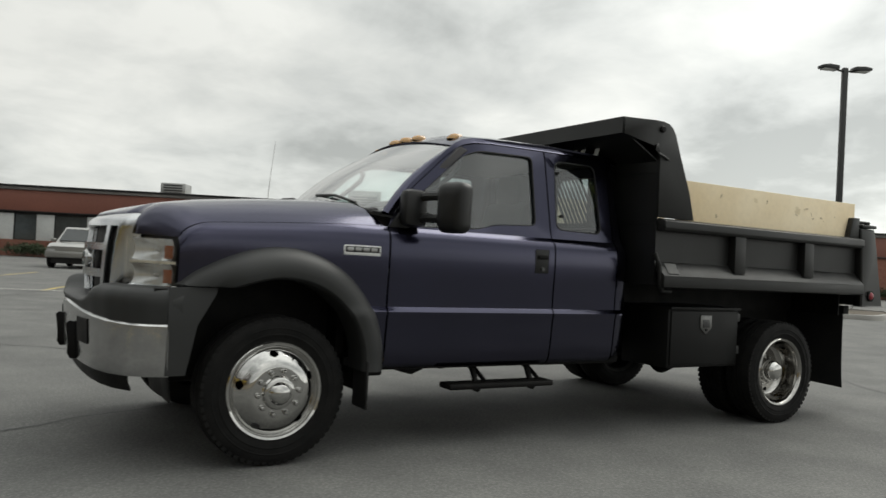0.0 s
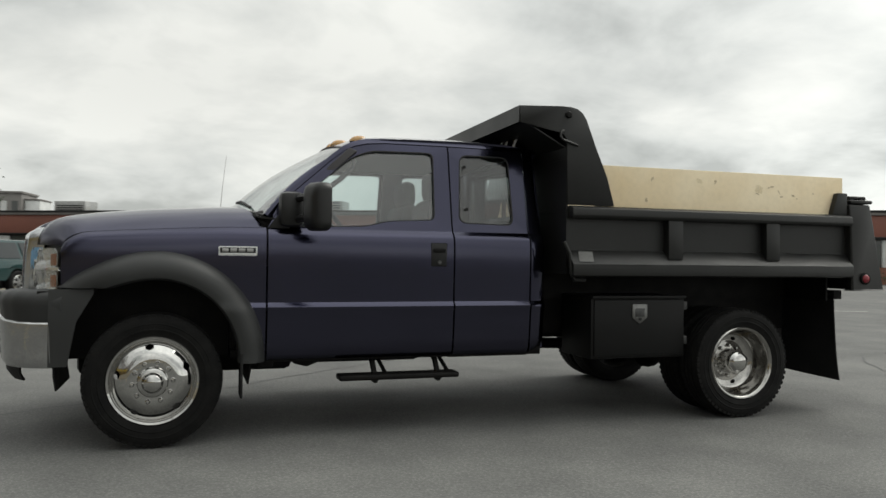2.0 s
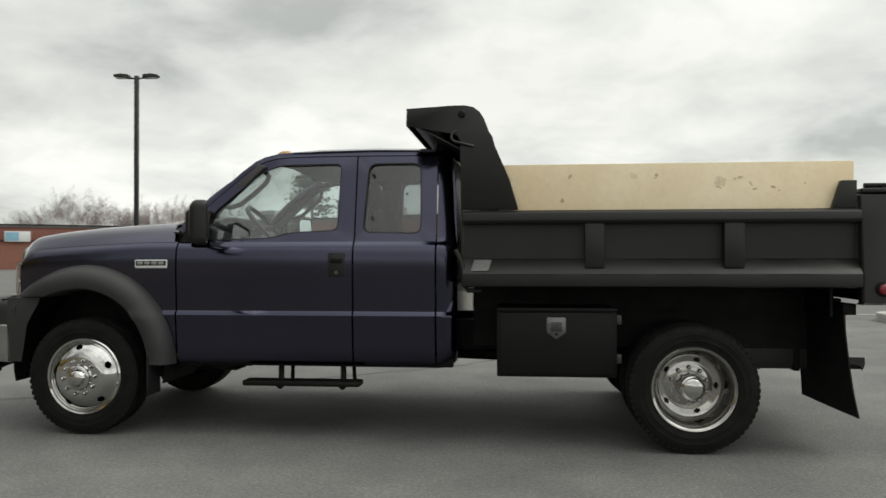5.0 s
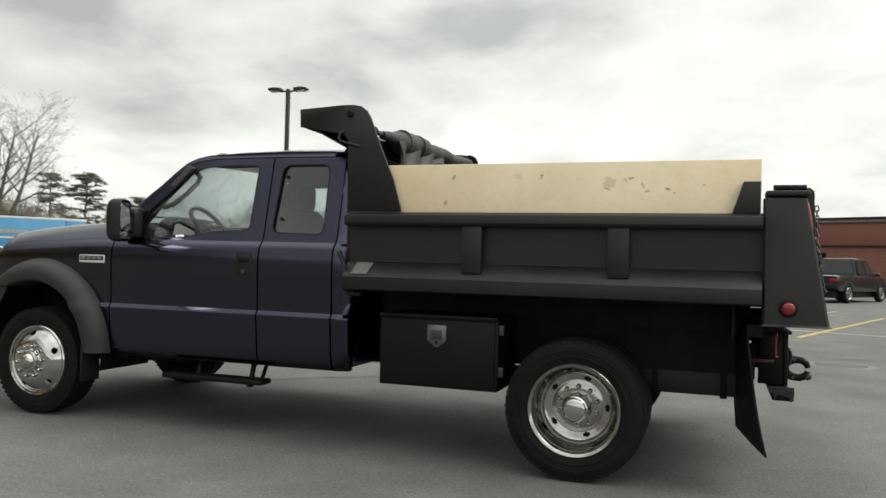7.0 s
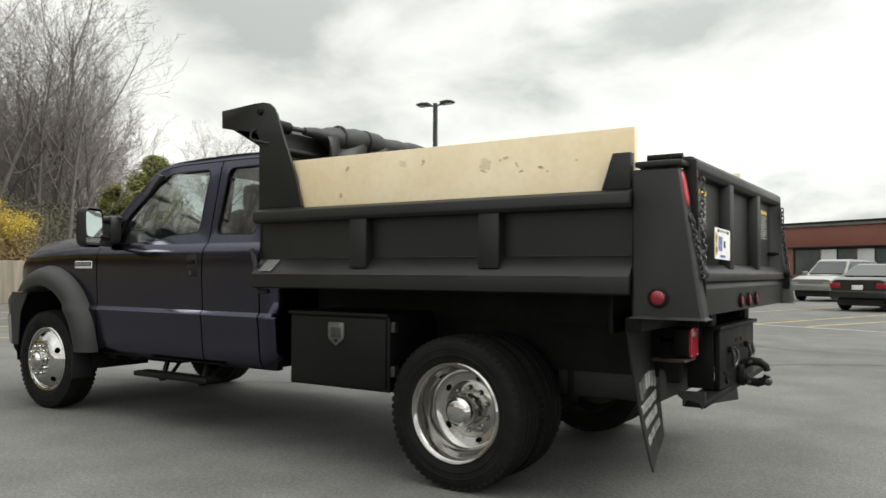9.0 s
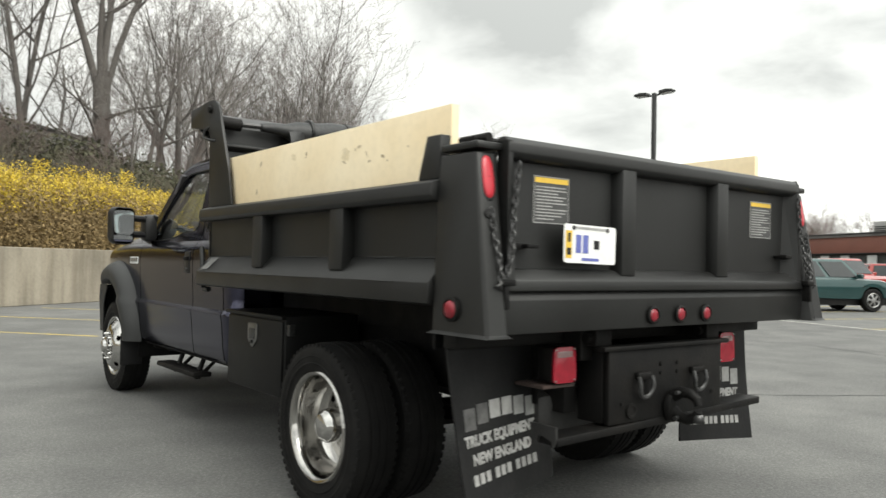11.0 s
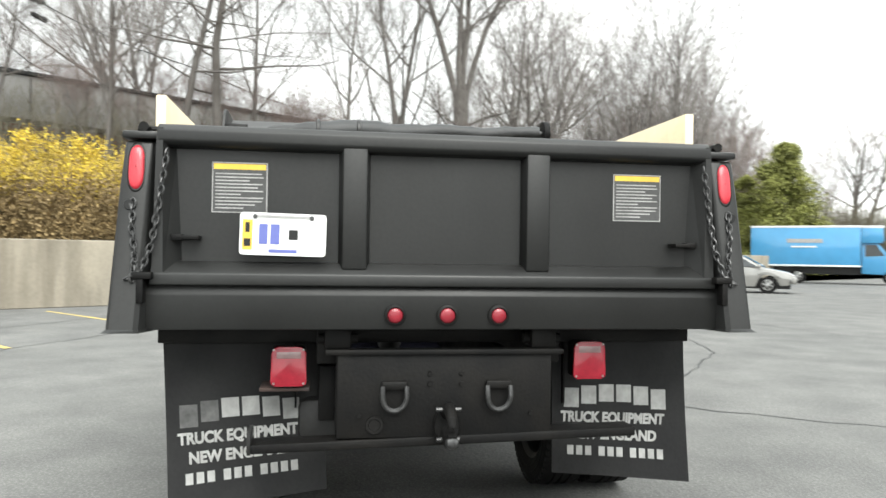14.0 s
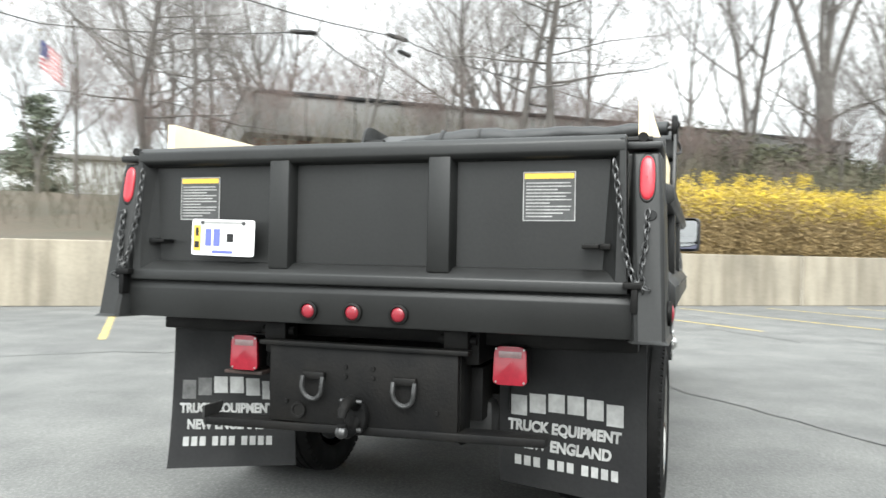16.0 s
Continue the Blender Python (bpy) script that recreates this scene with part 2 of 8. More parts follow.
M_bark = mat("bark", (0.128, 0.117, 0.108), 0.9, 0, 0.35, 2, 25, bump=0.4, second=(0.092, 0.082, 0.074))
M_twig = mat("twigs", (0.20, 0.182, 0.17), 0.9, 0, 0.25, 0.6, 10)
M_twigred = mat("reddish_twigs", (0.185, 0.142, 0.128), 0.9, 0, 0.25, 0.6, 10)
M_scrub = mat("scrub_stems", (0.13, 0.112, 0.084), 0.9, 0, 0.3, 0.5, 9, second=(0.09, 0.085, 0.055))
M_under = mat("undergrowth", (0.085, 0.083, 0.05), 0.9, 0, 0.35, 0.6, 7, second=(0.055, 0.06, 0.035), island=True)
M_blossom = mat("forsythia_blossom", (0.64, 0.47, 0.04), 0.8, 0, 0.25, 0.8, 8, second=(0.44, 0.33, 0.05), island=True)
M_budbrown = mat("budding_stems", (0.30, 0.215, 0.10), 0.9, 0, 0.3, 1.0, 9, island=True)
M_needle = mat("conifer_needles", (0.065, 0.095, 0.045), 0.8, 0, 0.4, 0.8, 8, island=True)
M_needlelight = mat("yew_foliage", (0.25, 0.265, 0.065), 0.8, 0, 0.4, 0.8, 8, island=True)
M_pine = mat("pine_needles", (0.13, 0.15, 0.105), 0.8, 0, 0.4, 0.8, 8, island=True)
M_pole = mat("lamp_pole_paint", (0.035, 0.036, 0.036), 0.5, 0.3, 0.2, 2, 40)
M_wire = mat("wire", (0.02, 0.02, 0.02), 0.6)
M_metalwall = mat("grey_metal_siding", (0.19, 0.185, 0.175), 0.6, 0.1, 0.25, 0.4, 8)
M_fascia = mat("red_brown_fascia", (0.22, 0.080, 0.055), 0.6, 0, 0.2, 0.3, 9)
M_dkwin = mat("office_window_glass", (0.075, 0.080, 0.078), 0.1, 0, 0.3, 0.5, 4)
M_whitepanel = mat("white_panel", (0.62, 0.63, 0.62), 0.6, 0, 0.15, 1, 10)
M_signblue = mat("sign_blue", (0.22, 0.42, 0.55), 0.5, 0, 0.15, 1, 10)
M_blockgrey = mat("block_render_grey", (0.20, 0.19, 0.18), 0.8, 0, 0.2, 0.5, 6)
M_tank = mat("tank_grey", (0.028, 0.0275, 0.027), 0.6, 0.2, 0.4, 5, 40, bump=0.1)
M_rust = mat("rusty_bracket", (0.055, 0.033, 0.027), 0.8, 0, 0.45, 9, 60, bump=0.2, second=(0.02, 0.016, 0.015))
M_roofing = mat("roof_gravel", (0.20, 0.19, 0.18), 0.9, 0, 0.3, 1, 12)


def asphalt():
    m = mat("asphalt", (0.162, 0.162, 0.158), 0.85, 0, 0.34, 0.22, 42, bump=0.5, second=(0.122, 0.122, 0.120), spec=0.25)
    n, l = m.node_tree.nodes, m.node_tree.links
    b = n["Principled BSDF"]
    was = b.inputs["Base Color"].links[0].from_socket
    c = n.new("ShaderNodeTexCoord")
    # worn aggregate and slow patches
    v = n.new("ShaderNodeTexVoronoi")
    v.inputs["Scale"].default_value = 70
    l.new(c.outputs["Object"], v.inputs["Vector"])
    r = n.new("ShaderNodeValToRGB")
    r.color_ramp.elements[0].position, r.color_ramp.elements[1].position = 0.0, 0.55
    r.color_ramp.elements[0].color, r.color_ramp.elements[1].color = (1.38, 1.38, 1.36, 1), (0.86, 0.86, 0.86, 1)
    l.new(v.outputs["Distance"], r.inputs[0])
    p = n.new("ShaderNodeTexNoise")
    p.inputs["Scale"].default_value, p.inputs["Detail"].default_value = 1.4, 6
    l.new(c.outputs["Object"], p.inputs["Vector"])
    r2 = n.new("ShaderNodeValToRGB")
    r2.color_ramp.elements[0].position, r2.color_ramp.elements[1].position = 0.3, 0.7
    r2.color_ramp.elements[0].color, r2.color_ramp.elements[1].color = (0.78, 0.78, 0.78, 1), (1.12, 1.12, 1.1, 1)
    l.new(p.outputs["Fac"], r2.inputs[0])
    for src in (r, r2):
        mx = n.new("ShaderNodeMix")
        mx.data_type, mx.blend_type = "RGBA", "MULTIPLY"
        mx.inputs["Factor"].default_value = 1.0
        l.new(was, mx.inputs["A"])
        l.new(src.outputs[0], mx.inputs["B"])
        was = mx.outputs["Result"]
    l.new(was, b.inputs["Base Color"])
    return m


def brick():
    m = mat("brick_wall", (0.20, 0.072, 0.045), 0.85, 0, 0.25, 0.4, 12, second=(0.14, 0.05, 0.034))
    n, l = m.node_tree.nodes, m.node_tree.links
    b = n["Principled BSDF"]
    c, t = n.new("ShaderNodeTexCoord"), n.new("ShaderNodeTexBrick")
    mp = n.new("ShaderNodeMapping")
    mp.inputs["Rotation"].default_value = (radians(90), 0, 0)
    l.new(c.outputs["Object"], mp.inputs["Vector"])
    l.new(mp.outputs[0], t.inputs["Vector"])
    t.inputs["Scale"].default_value = 1.0
    t.inputs["Brick Width"].default_value, t.inputs["Row Height"].default_value, t.inputs["Mortar Size"].default_value = 0.22, 0.075, 0.008
    t.inputs["Color1"].default_value, t.inputs["Color2"].default_value, t.inputs["Mortar"].default_value = (0.28, 0.10, 0.065, 1), (0.19, 0.068, 0.046, 1), (0.28, 0.20, 0.16, 1)
    mx = n.new("ShaderNodeMix")
    mx.data_type = "RGBA"
    mx.inputs["Factor"].default_value = 0.6
    l.new(b.inputs["Base Color"].links[0].from_socket, mx.inputs["A"])
    l.new(t.outputs["Color"], mx.inputs["B"])
    l.new(mx.outputs["Result"], b.inputs["Base Color"])
    return m


def streaks(m, tall, low):
    """Rain streaks down a wall: noise drawn out along z, over the wall's own colour."""
    n, l = m.node_tree.nodes, m.node_tree.links
    b = n["Principled BSDF"]
    was = b.inputs["Base Color"].links[0].from_socket
    c, mp, t, r, mx = n.new("ShaderNodeTexCoord"), n.new("ShaderNodeMapping"), n.new("ShaderNodeTexNoise"), n.new("ShaderNodeValToRGB"), n.new("ShaderNodeMix")
    mp.inputs["Scale"].default_value = (1, 1, tall)
    t.inputs["Scale"].default_value, t.inputs["Detail"].default_value = 2.6, 5
    l.new(c.outputs["Object"], mp.inputs["Vector"])
    l.new(mp.outputs[0], t.inputs["Vector"])
    r.color_ramp.elements[0].position, r.color_ramp.elements[1].position = 0.38, 0.62
    r.color_ramp.elements[0].color, r.color_ramp.elements[1].color = (low, low * 0.97, low * 0.92, 1), (1.12, 1.11, 1.08, 1)
    mx.data_type, mx.blend_type = "RGBA", "MULTIPLY"
    mx.inputs["Factor"].default_value = 1.0
    l.new(t.outputs["Fac"], r.inputs[0])
    l.new(was, mx.inputs["A"])
    l.new(r.outputs[0], mx.inputs["B"])
    l.new(mx.outputs["Result"], b.inputs["Base Color"])


streaks(M_conc, 0.12, 0.72)
streaks(M_black, 0.25, 0.78)
M_asphalt, M_brick = asphalt(), brick()
M_mulch = mat("leaf_litter", (0.082, 0.062, 0.043), 0.95, 0, 0.5, 0.5, 9, bump=0.8, second=(0.052, 0.047, 0.029))


# ---- building helpers ----
def thing(name, label, category, m=None, group="", kind=""):
    ob = new(name)
    ob.empty_display_size = 0.2
    if m is not None:
        ob.matrix_world = m
    return tagged(ob, label, category, group, kind)


def mesh_of(bm, name, material, smooth=35):
    me = bpy.data.meshes.new(name)
    bmesh.ops.remove_doubles(bm, verts=bm.verts, dist=1e-5)
    bmesh.ops.recalc_face_normals(bm, faces=bm.faces)
    bm.to_mesh(me)
    bm.free()
    me.materials.append(material)
    if smooth:
        me.shade_smooth()
        me.set_sharp_from_angle(angle=radians(smooth))
    return me


def thicken(bm, t):
    """Gives a sheet its thickness, half to either side, with rims round its open edges."""
    bmesh.ops.remove_doubles(bm, verts=bm.verts, dist=1e-5)
    bmesh.ops.recalc_face_normals(bm, faces=bm.faces)
    bm.normal_update()
    verts, faces, rims = list(bm.verts), list(bm.faces), []
    for e in bm.edges:
        if len(e.link_faces) == 1:
            lp = next(lp for lp in e.link_faces[0].loops if lp.edge == e)
            rims.append((lp.vert, lp.link_loop_next.vert))
    half = {v: v.normal * (t / 2) for v in verts}
    low = {v: bm.verts.new(v.co - half[v]) for v in verts}
    for f in faces:
        bm.faces.new([low[v] for v in reversed(f.verts)])
    for a, b in rims:
        bm.faces.new((b, a, low[a], low[b]))
    for v in verts:
        v.co += half[v]


def part(name, bm, material, parent, label="", smooth=35, thick=0.0, at=None):
    if thick:
        thicken(bm, thick)
    ob = new(name, mesh_of(bm, name, material, smooth))
    ob.parent = parent
    if at is not None:
        ob.matrix_basis = at
    return tagged(ob, label)


def again(name, ob, parent, at):
    """Another part on the same mesh."""
    o = new(name, ob.data)
    o.parent, o.matrix_basis = parent, at
    return tagged(o, ob.get("label", ""))


def box(x0, x1, y0, y1, z0, z1, b=0.0, bm=None, m=None):
    bm = bm or bmesh.new()
    vs = [bm.verts.new((x, y, z)) for x in (x0, x1) for y in (y0, y1) for z in (z0, z1)]
    fs = [bm.faces.new([vs[i] for i in q]) for q in ((0, 1, 3, 2), (4, 6, 7, 5), (0, 4, 5, 1), (2, 3, 7, 6), (0, 2, 6, 4), (1, 5, 7, 3))]
    if m is not None:
        bmesh.ops.transform(bm, matrix=m, verts=vs)
    if b:
        bmesh.ops.bevel(bm, geom=list({ed for f in fs for ed in f.edges}), offset=b, segments=2, profile=0.5, affect="EDGES")
    return bm


def prism(poly, y0, y1, b=0.0, bm=None, axis="y"):
    """A polygon in (x, z) pushed through y, or in (y, z) pushed through x, or in (x, y) through z."""
    bm = bm or bmesh.new()
    put = {"y": lambda p, d: (p[0], d, p[1]), "x": lambda p, d: (d, p[0], p[1]), "z": lambda p, d: (p[0], p[1], d)}[axis]
    a = [bm.verts.new(put(p, y0)) for p in poly]
    c = [bm.verts.new(put(p, y1)) for p in poly]
    fs = [bm.faces.new(a), bm.faces.new(c[::-1])]
    n = len(poly)
    fs += [bm.faces.new((a[i], c[i], c[(i + 1) % n], a[(i + 1) % n])) for i in range(n)]
    if b:
        bmesh.ops.bevel(bm, geom=list({ed for f in fs for ed in f.edges}), offset=b, segments=2, profile=0.5, affect="EDGES")
    return bm


def grid(rows, bm=None, closed=False):
    """A sheet through rows of points."""
    bm = bm or bmesh.new()
    vs = [[bm.verts.new(p) for p in row] for row in rows]
    for a, c in zip(vs, vs[1:]):
        n = len(a)
        for j in range(n if closed else n - 1):
            q = [a[j], a[(j + 1) % n], c[(j + 1) % n], c[j]]
            if (q[0].co - q[3].co).length + (q[1].co - q[2].co).length < 1e-5 or (q[0].co - q[1].co).length + (q[3].co - q[2].co).length < 1e-5:
                continue
            bm.faces.new(q)
    return bm


def tube(pts, r, seg=8, bm=None, cap=True):
    """A round bar along points; r is one radius or one a point."""
    bm = bm or bmesh.new()
    pts = [Vector(p) for p in pts]
    rs = r if isinstance(r, (list, tuple)) else [r] * len(pts)
    side = None
    rings = []
    for i, p in enumerate(pts):
        d = (pts[min(i + 1, len(pts) - 1)] - pts[max(i - 1, 0)]).normalized()
        if side is None:
            side = d.orthogonal().normalized()
        side = (side - d * side.dot(d)).normalized()
        other = d.cross(side)
        rings.append([bm.verts.new(p + (side * math.cos(a) + other * math.sin(a)) * rs[i]) for a in (2 * math.pi * j / seg for j in range(seg))])
    for a, c in zip(rings, rings[1:]):
        for j in range(seg):
            bm.faces.new((a[j], a[(j + 1) % seg], c[(j + 1) % seg], c[j]))
    if cap:
        bm.faces.new(rings[0][::-1])
        bm.faces.new(rings[-1])
    return bm


def lathe(profile, seg=48, bm=None, skip=None, m=None):
    """(radius, y) turned about the y axis. skip(i, j): faces left out."""
    bm = bm or bmesh.new()
    rings = []
    for r, y in profile:
        rings.append([bm.verts.new((r * math.cos(2 * math.pi * j / seg), y, r * math.sin(2 * math.pi * j / seg))) for j in range(seg)])
    for i, (a, c) in enumerate(zip(rings, rings[1:])):
        for j in range(seg):
            if not (skip and skip(i, j)):
                bm.faces.new((a[j], a[(j + 1) % seg], c[(j + 1) % seg], c[j]))
    if m is not None:
        bmesh.ops.transform(bm, matrix=m, verts=[v for ring in rings for v in ring])
    return bm


def ring_sheet(outer, inner, put):
    """A flat sheet between two closed outlines with as many points each; put lays (u, v) into space."""
    bm = bmesh.new()
    a, c = [bm.verts.new(put(*p)) for p in outer], [bm.verts.new(put(*p)) for p in inner]
    n = len(a)
    for i in range(n):
        bm.faces.new((a[i], a[(i + 1) % n], c[(i + 1) % n], c[i]))
    return bm


def rounded(poly, r, seg=5):
    """The corners of a polygon rounded."""
    out = []
    n = len(poly)
    for i in range(n):
        p, a, c = Vector(poly[i]), Vector(poly[i - 1]), Vector(poly[(i + 1) % n])
        da, dc = (a - p), (c - p)
        k = min(r, da.length * 0.45, dc.length * 0.45)
        p0, p1 = p + da.normalized() * k, p + dc.normalized() * k
        for j in range(seg + 1):
            t = j / seg
            out.append(tuple(p0.lerp(p, t).lerp(p.lerp(p1, t), t)))
    return out


def letters(text, size, m, material, parent, name="lettering", squeeze=1.0):
    cu = bpy.data.curves.new(name, "FONT")
    cu.body, cu.size, cu.align_x, cu.align_y, cu.extrude = text, size, "CENTER", "CENTER", 0.0012
    cu.offset = 0.0026
    tmp = bpy.data.objects.new(name, cu)
    scene.collection.objects.link(tmp)
    bpy.context.view_layer.update()
    me = bpy.data.meshes.new_from_object(tmp.evaluated_get(bpy.context.evaluated_depsgraph_get()))
    bpy.data.objects.remove(tmp)
    me.materials.clear()
    me.materials.append(material)
    ob = new(name, me)
    ob.parent, ob.matrix_basis = parent, m @ Matrix.Diagonal((squeeze, 1, 1, 1))
    return ob


# ---- ground ----
def ground():
    bm = bmesh.new()
    xs = [-3000, -600, -150, -60, -30, -15, 0, 15, 30, 60, 150, 600, 3000]
    grid([[(x, y, 0) for x in xs] for y in xs], bm)
    ob = new("ground", mesh_of(bm, "ground", M_asphalt, 0))
    tagged(ob, "worn grey asphalt of a parking lot", "ground", kind="structure")


ground()
WALL_A, WALL_B = Vector((1.9, -21.5, 0)), Vector((-28.5, 21.0, 0))

# ---- the truck: origin on the ground under the front axle, tail towards +x ----
truck = thing("dump_truck", "dark navy extended-cab dump truck with black steel bed and polished wheels", "truck")
AXLE_R, HUB_Z = 4.11, 0.405

PROF_Z = [0.50, 0.515, 0.54, 0.62, 0.74, 0.795, 0.822, 0.836, 0.846, 0.864, 0.95, 1.05, 1.15, 1.22, 1.26, 1.285, 1.305, 1.32, 1.335]
PROF_Y = [0.880, 0.910, 0.926, 0.938, 0.948, 0.953, 0.959, 0.961, 0.955, 0.942, 0.943, 0.949, 0.952, 0.951, 0.948, 0.942, 0.932, 0.918, 0.902]


def side_y(x, z):
    y = float(np.interp(z, PROF_Z + [1.38, 1.92, 1.96], PROF_Y + [0.885, 0.775, 0.745]))
    if x < 0.3:
        y -= 0.05 * min(1, (0.3 - x) / 0.9) ** 2
    return y


def spread(a, b, step):
    n = max(2, int(abs(b - a) / step) + 1)
    return [a + (b - a) * i / (n - 1) for i in range(n)]


def side_panel(s, x0, x1, low=lambda x: 0.50, top=lambda x: 1.335, step=0.04, bm=None):
    rows = []
    for x in spread(x0, x1, step):
        zs = [min(max(z, low(x)), top(x)) for z in PROF_Z]
        rows.append([(x, s * side_y(x, z), z) for z in zs])
    return grid(rows, bm)


def upper(s):
    """Lays (x, z) on the leaning plane of the side windows."""
    return lambda x, z: (x, s * side_y(x, z), z)


def frame_between(outer, inner, put, n=72):
    """A window frame: a sheet between two outlines, matched by direction from the opening's middle."""
    c = Vector((sum(p[0] for p in inner) / len(inner), sum(p[1] for p in inner) / len(inner)))

    def cast(poly, ang):
        d, best = Vector((math.cos(ang), math.sin(ang))), None
        for i in range(len(poly)):
            a, b = Vector(poly[i]) - c, Vector(poly[(i + 1) % len(poly)]) - c
            e = b - a
            den = d.x * e.y - d.y * e.x
            if abs(den) < 1e-9:
                continue
            t, u = (a.x * e.y - a.y * e.x) / den, (a.x * d.y - a.y * d.x) / den
            if t > 0 and -1e-6 <= u <= 1 + 1e-6 and (best is None or t > best):
                best = t
        return tuple(c + d * best)

    angs = [2 * math.pi * k / n for k in range(n)]
    angs += [math.atan2(p[1] - c.y, p[0] - c.x) % (2 * math.pi) for p in outer]
    angs.sort()
    return ring_sheet([cast(outer, a) for a in angs], [cast(inner, a) for a in angs], put)


WIN_FRONT = rounded([(0.80, 1.345), (0.90, 1.555), (1.17, 1.79), (1.25, 1.845), (1.36, 1.882), (1.795, 1.888), (1.785, 1.415), (1.46, 1.40), (1.30, 1.36)], 0.045)
WIN_REAR = rounded([(1.985, 1.885), (2.355, 1.885), (2.365, 1.39), (1.955, 1.40)], 0.06)
DOOR_FRONT = [(0.665, 1.335), (0.70, 1.40), (0.84, 1.58), (1.08, 1.795), (1.17, 1.865), (1.24, 1.900), (1.33, 1.922), (1.45, 1.932), (1.899, 1.935), (1.899, 1.335)]
DOOR_REAR = [(1.910, 1.335), (1.910, 1.935), (2.464, 1.93), (2.466, 1.70), (2.464, 1.335)]


def cab(s):
    arch = lambda x: 0.52 + 0.56 * math.sqrt(max(0, 1 - ((x - 0.01) / 0.55) ** 2)) if abs(x - 0.01) < 0.55 else 0.50
    top = lambda x: 1.335 - 0.055 * max(0, (0.45 - x)) ** 1.2
    rows = []
    for x in spread(-0.520, 0.655, 0.02):
        ahead = max(0.0, 1 - (x + 0.52) / 0.15)
        crown = top(x) - (top(x) - 1.205) * (1 - math.sqrt(max(0.0, 1 - ahead * ahead)))
        low = max(arch(x), 0.945 if x < -0.3 else 0)
        tuck = 0.016 * max(0.0, (-0.34 - x) / 0.18) ** 2
        rows.append([(x, s * (side_y(x, max(z, min(low, 1.05))) - tuck), max(low, z if z < 1.05 else 1.05 + (z - 1.05) * (crown - 1.05) / 0.285)) for z in PROF_Z])
    part("fender", grid(rows), M_paint, truck, thick=0.012)
    d = side_panel(s, 0.667, 1.898)
    door = part("front_door", d, M_paint, truck, thick=0.014)
    part("window_frame", frame_between(DOOR_FRONT, WIN_FRONT, upper(s)), M_paint, door, thick=0.014)
    part("window_seal", frame_between(WIN_FRONT, [((x - 1.35) * 0.986 + 1.35, (z - 1.63) * 0.976 + 1.63) for x, z in WIN_FRONT], lambda x, z: (x, s * (side_y(x, z) + 0.004), z)), M_trim, door, "black rubber window seal", thick=0.01)
    bm = bmesh.new()
    bm.faces.new([bm.verts.new((x, s * (side_y(x, z) - 0.012), z)) for x, z in WIN_FRONT])
    part("window", bm, M_glass, door, "clear side glass", smooth=0)
    # handle in its black recess
    b = box(1.735, 1.85, s * 0.956 - 0.006, s * 0.956 + 0.006, 1.10, 1.26, 0.01)
    h = part("door_handle", b, M_trim, door, "black recessed door handle")
    part("handle_grip", box(1.75, 1.835, s * 0.968 - 0.01, s * 0.968 + 0.01, 1.195, 1.225, 0.008), M_blackdull, h)
    part("lock_cylinder", lathe([(0.0, s * 0.012), (0.013, s * 0.012), (0.015, 0)], 16, m=Matrix.Translation((1.795, s * 0.961, 1.13))), M_steel, h, "small steel key lock")
    rd = part("rear_door", side_panel(s, 1.91, 2.462), M_paint, truck, thick=0.014)
    part("window_frame", frame_between(DOOR_REAR, WIN_REAR, upper(s)), M_paint, rd, thick=0.014)
    part("window_seal", frame_between(WIN_REAR, [((x - 2.165) * 0.962 + 2.165, (z - 1.64) * 0.972 + 1.64) for x, z in WIN_REAR], lambda x, z: (x, s * (side_y(x, z) + 0.004), z)), M_trim, rd, "black rubber window seal", thick=0.01)
    bm = bmesh.new()
    bm.faces.new([bm.verts.new((x, s * (side_y(x, z) - 0.012), z)) for x, z in WIN_REAR])
    part("window", bm, M_tint, rd, "tinted quarter glass", smooth=0)
    for z0 in (1.50, 1.80):
        part("glass_clip", lathe([(0, s * 0.01), (0.012, s * 0.01), (0.012, -s * 0.01)], 10, m=Matrix.Translation((2.02, s * (side_y(2, z0) - 0.004), z0))), M_trim, rd)
    # rear corner of the cab, turned round to the back
    rows = []
    for k, x in enumerate((2.474, 2.53, 2.57, 2.59, 2.60)):
        inn = (0, 0.004, 0.02, 0.045, 0.085)[k]
        lift = 0.05 * (x - 2.474) / 0.126
        rows.append([(x - 0.10 * max(0, (z - 1.335)) * (x - 2.474) / 0.126, s * (side_y(x, z) - inn), z + (lift if z < 0.6 else 0)) for z in PROF_Z + [1.38, 1.5, 1.65, 1.8, 1.92, 1.96]])
    part("cab_corner", grid(rows), M_paint, truck, thick=0.012)
    # roof rail over the doors
    rail = [[(x, s * side_y(x, z), z) for z in (zz, zz + 0.02, zz + 0.035)] for x, zz in ((0.70, 1.405), (0.84, 1.587), (1.08, 1.802), (1.17, 1.872), (1.24, 1.907), (1.33, 1.929), (1.45, 1.939), (1.9, 1.942), (2.3, 1.938), (2.5, 1.93), (2.58, 1.915))]
    part("roof_rail", grid(rail), M_paint, truck, thick=0.012)
    part("pillar", prism([(s * 0.86, 1.0), (s * 0.83, 1.0), (s * 0.72, 1.92), (s * 0.75, 1.92)], 1.81, 1.98, axis="x"), M_dash, truck)
    part("a_pillar_trim", prism([(0.665, 1.337), (0.80, 1.337), (0.90, 1.555), (0.845, 1.575)], s * 0.905 - 0.012, s * 0.905 + 0.012, 0.004), M_trim, truck, "black mirror mounting sail")
    part("rocker", box(0.66, 2.58, s * 0.86 - 0.03, s * 0.86 + 0.03, 0.485, 0.56, 0.01), M_blackdull, truck)
